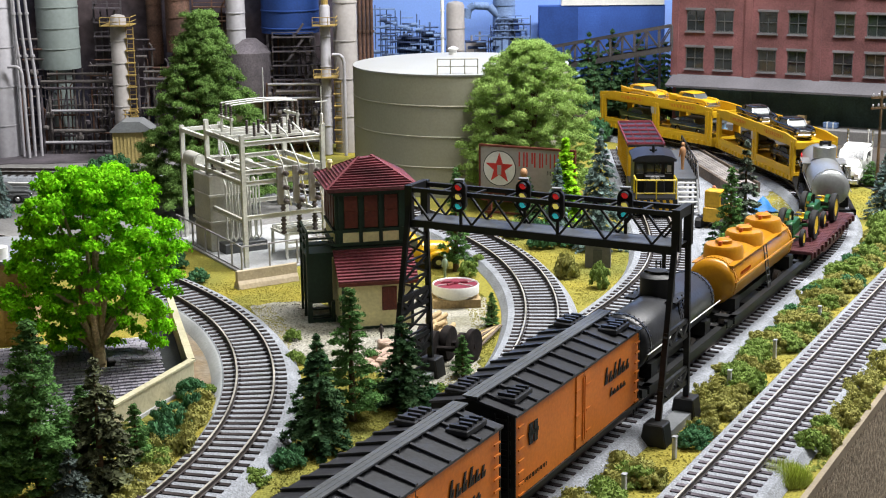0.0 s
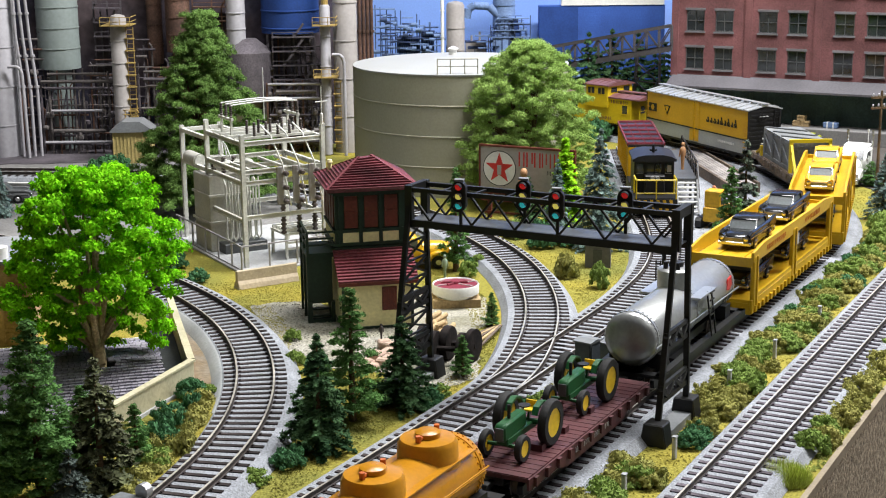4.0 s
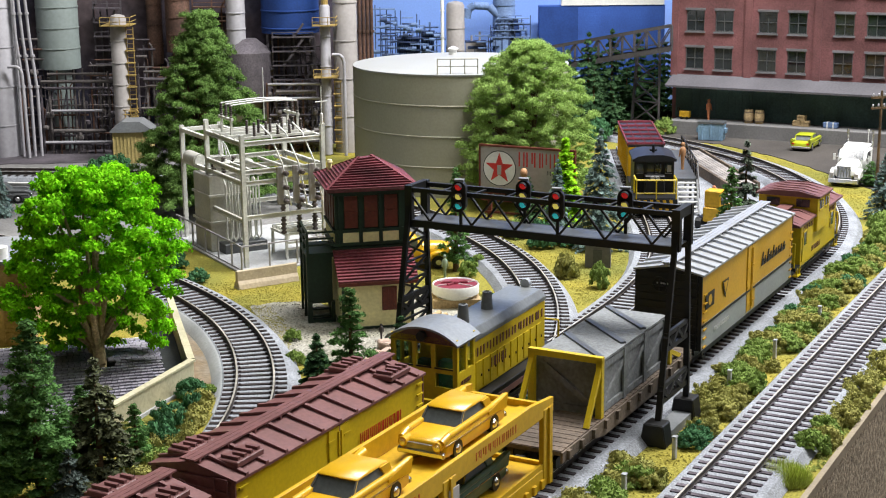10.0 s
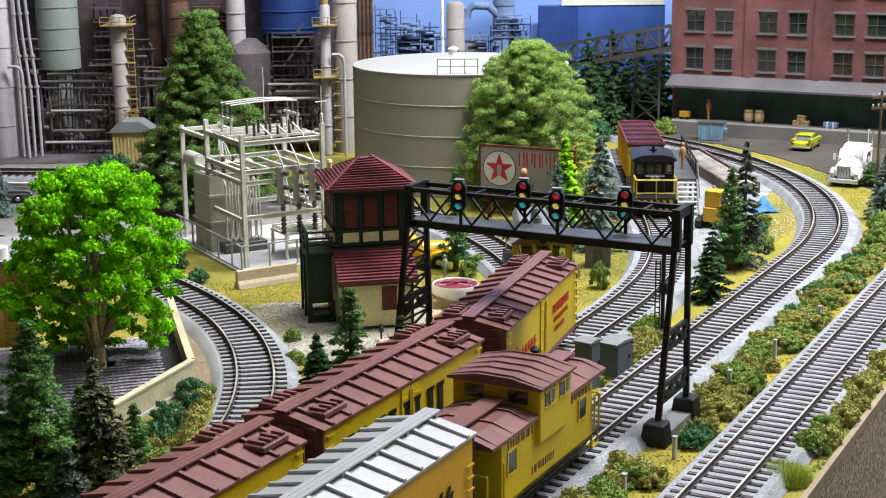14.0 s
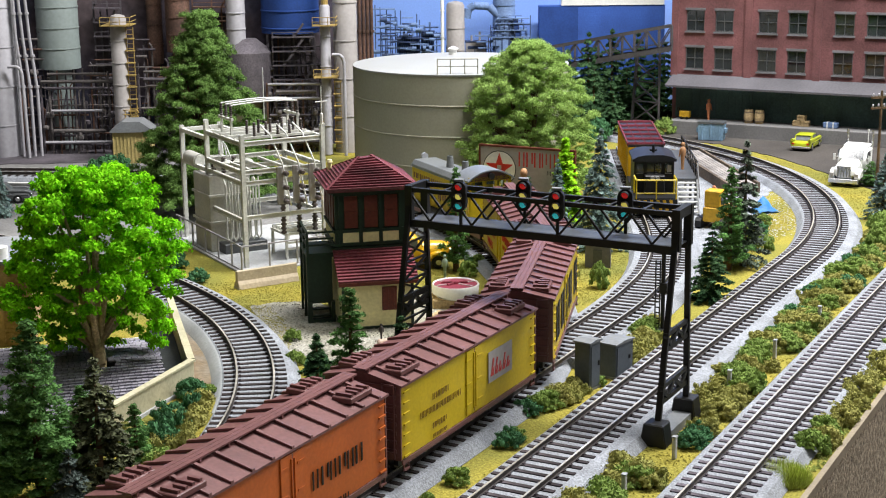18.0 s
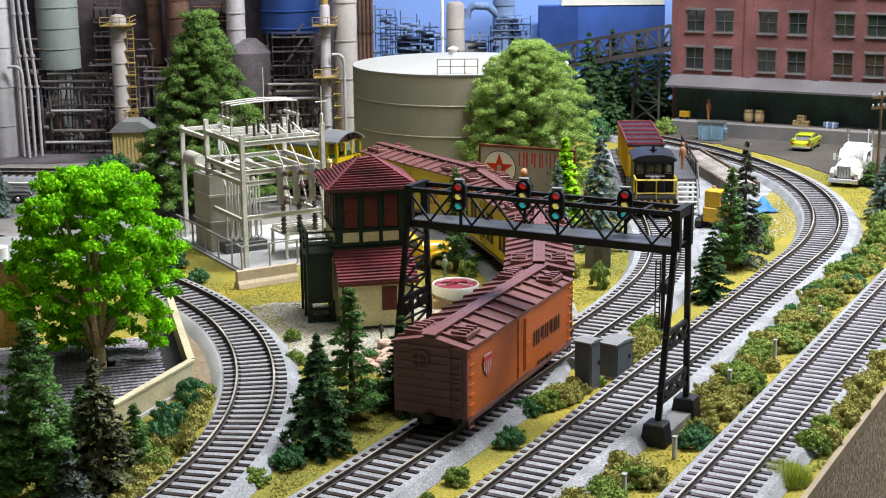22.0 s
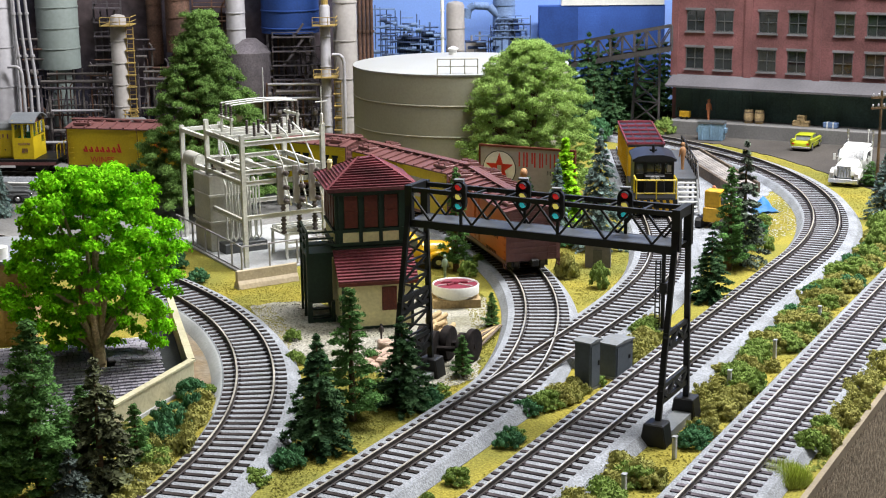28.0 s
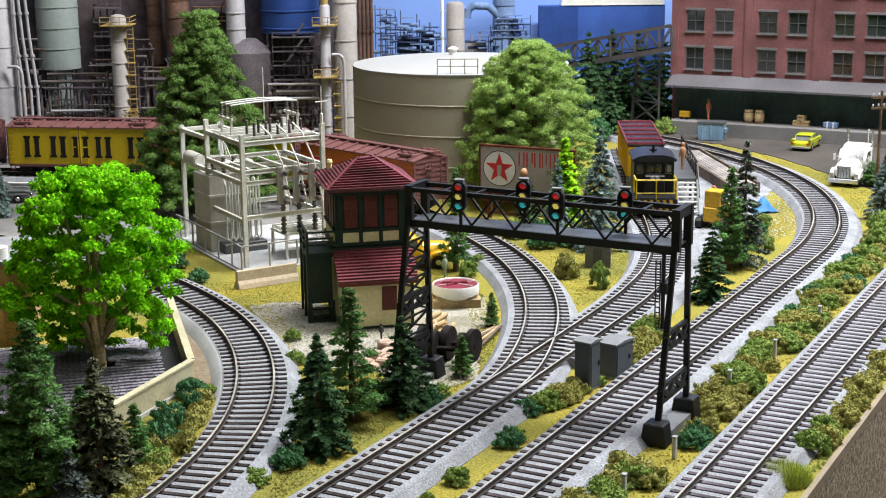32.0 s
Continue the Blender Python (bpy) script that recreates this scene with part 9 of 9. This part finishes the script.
# ---- sunken house and tan building inside the left curve
def parapet_house():
    """Local x runs back along one parapet, y to the left; the other parapet leaves the corner askew."""
    a = thing("parapet_house", "low building with a dark slate roof and cream parapets", "building", (-121, 673, GROUND), 105)
    part("parapet", Geo().box(2, -1.2, 0, 120, 1.2, 12), PARAPET, a, "cream parapet wall", bevel=0.3)
    part("coping", Geo().box(1.6, -1.8, 12, 120, 1.8, 13), PARAPET, a)
    d, q = Vector((-0.815, 0.58, 0)), Vector((0.58, 0.815, 0))
    for name, z0, z1, w, m, n0, n1 in (("parapet", 1.6, 12, 1.2, PARAPET, 0, 72), ("coping", 12, 13, 1.8, PARAPET, -1, 72), ("foundation", 0, 1.6, 2.2, CONCRETE, 0, 72)):
        e = [d * n0 - q * w, d * n1 - q * w, d * n1 + q * w, d * n0 + q * w]
        part(name, Geo().prism([(p.x, p.y) for p in e], z0, z1, "xy"), m, a)
    # Walls and floor are near-black to paint the shadow gap inside the parapet.
    part("wall", Geo().prism([(-15, 13.5), (-68, 52), (-68, 95), (56, 95), (56, 13.5)], 0, 8.6, "xy"), SHADEBLACK, a, "house walls painted dark for the shadow gap")
    part("sunken_floor", Geo().box(2, 1.4, 0, 118, 13.4, 0.8), SHADEBLACK, a)
    slate = Geo().prism([(0, 0), (4.5, 0), (4.5, 0.5), (0, 1.1)], 0, 2.5, "xz").mesh("slate", SLATE)
    rng = random.Random(5)
    spare = Geo()
    for i in range(27):
        for j in range(29):
            x, y = -66 + i * 4.2, 13 + j * 2.75 + 0.6 * (i % 2)
            if x < -0.815 / 0.58 * y + 4 or (Vector((x - 8, y - 39.5, 0))).length < 6.5:
                continue
            z = 9 + 0.02 * (x + 66) + rng.uniform(0, 0.25)
            if x < 6 and j < 22:
                part("slate", slate, SLATE, a, at=mm(x, y, z))
            else:
                spare.box(x, y, z, x + 4.1, y + 2.5, z + 0.8)
    tagged(part("slate_rest", spare, SLATE, a, fix=False), kind="stuff")
    part("back_coping", Geo().box(48, 13, 8.6, 50, 95, 11.5), WHITE, a)


parapet_house()


def tan_block():
    a = thing("tan_brick_block", "tan brick building with pale coping and vent", "building", (-250, 735, GROUND), 12)
    part("wall", Geo().box(-40, 0, 0, 36, 60, 44), TANBRICK, a)
    part("coping", Geo().box(-41, -1, 44, 37, 61, 46), GREYTRIM, a)
    part("roof_vent", Geo().rod((20, 8, 46), (20, 8, 52), 5, n=18), WHITE, a, smooth=40)
    for x in (-40, -21, -2, 17, 32):
        part("pilaster", Geo().box(x, -1.2, 0, x + 4, 0, 44), TANBRICK, a)
    for z in range(2, 43, 2):
        part("brick_course", Geo().box(-40, -0.35, z, 36, 0, z + 1.7), TANBRICK, a)


tan_block()


def yard_shed():
    a = thing("yellow_shed", "yellow metal shed with a grey hipped roof", "shed", (-276, 1296, GROUND), 4)
    part("wall", Geo().box(-17, 0, 0, 17, 26, 29), mat("dull_yellow_sheet", (0.45, 0.36, 0.14), 0.7, var=0.12), a)
    for i in range(11):
        part("sheet_rib", Geo().box(-16.6 + i * 3.2, -0.5, 0, -15.8 + i * 3.2, 0, 29), mat("dull_yellow_rib", (0.43, 0.34, 0.13), 0.7, var=0.12) if i == 0 else bpy.data.materials["dull_yellow_rib"], a)
    part("roof", Geo().prism([(-19, 28.6), (19, 28.6), (19, 30), (8, 38), (-8, 38), (-19, 30)], -2, 28, "xz"), GREYPAINT, a)


yard_shed()
a = thing("yard_wall", "low pale concrete wall along the far track", "wall", (-300, 1150, GROUND), 170)
part("wall_panel", Geo().box(-130, -1.2, 0, 90, 1.2, 9), CONCRETE, a)
part("coping", Geo().box(-130, -1.8, 9, 90, 1.8, 10), WHITE, a)
automobile("dull grey model sedan in the far yard", AUTOGREY, mm(-345, 1125, GROUND + 0.5, 0, 0, 10), scale=0.95)


def utility_pole(x, y, h, label):
    a = thing("utility_pole", label, "pole", (x, y, GROUND), 20)
    part("pole", Geo().rod((0, 0, 0), (0, 0, h), 1.3, 0.9, 10), BARK, a, smooth=40)
    for z in (h - 6, h - 14):
        c = part("crossarm", Geo().box(-9, -0.7, z, 9, 0.7, z + 1.6), BARK, a)
        for i in range(4):
            part("insulator", Geo().lathe([(0.6, 0), (0.9, 1), (0.7, 2.2), (0.2, 2.6)], 8, (-7.5 + i * 5, 0, z + 1.6)), LILAC, c)


utility_pole(336, 1118, 82, "brown utility pole with pale insulators by the road")


# ---------------------------------------------------------------- what moves
def motions():
    for ob, line, run, s_mid, truck, local in ROLLING:
        rows = []
        for i in range(65):
            t = i * 0.5
            s = s_mid + run(t)
            a, b = line.at(s - truck / 2), line.at(s + truck / 2)
            rows.append((t, mm((a.x + b.x) / 2, (a.y + b.y) / 2, line.up(s), 0, 0, math.degrees(math.atan2(b.y - a.y, b.x - a.x))) @ local))
        walk(ob, rows)


motions()
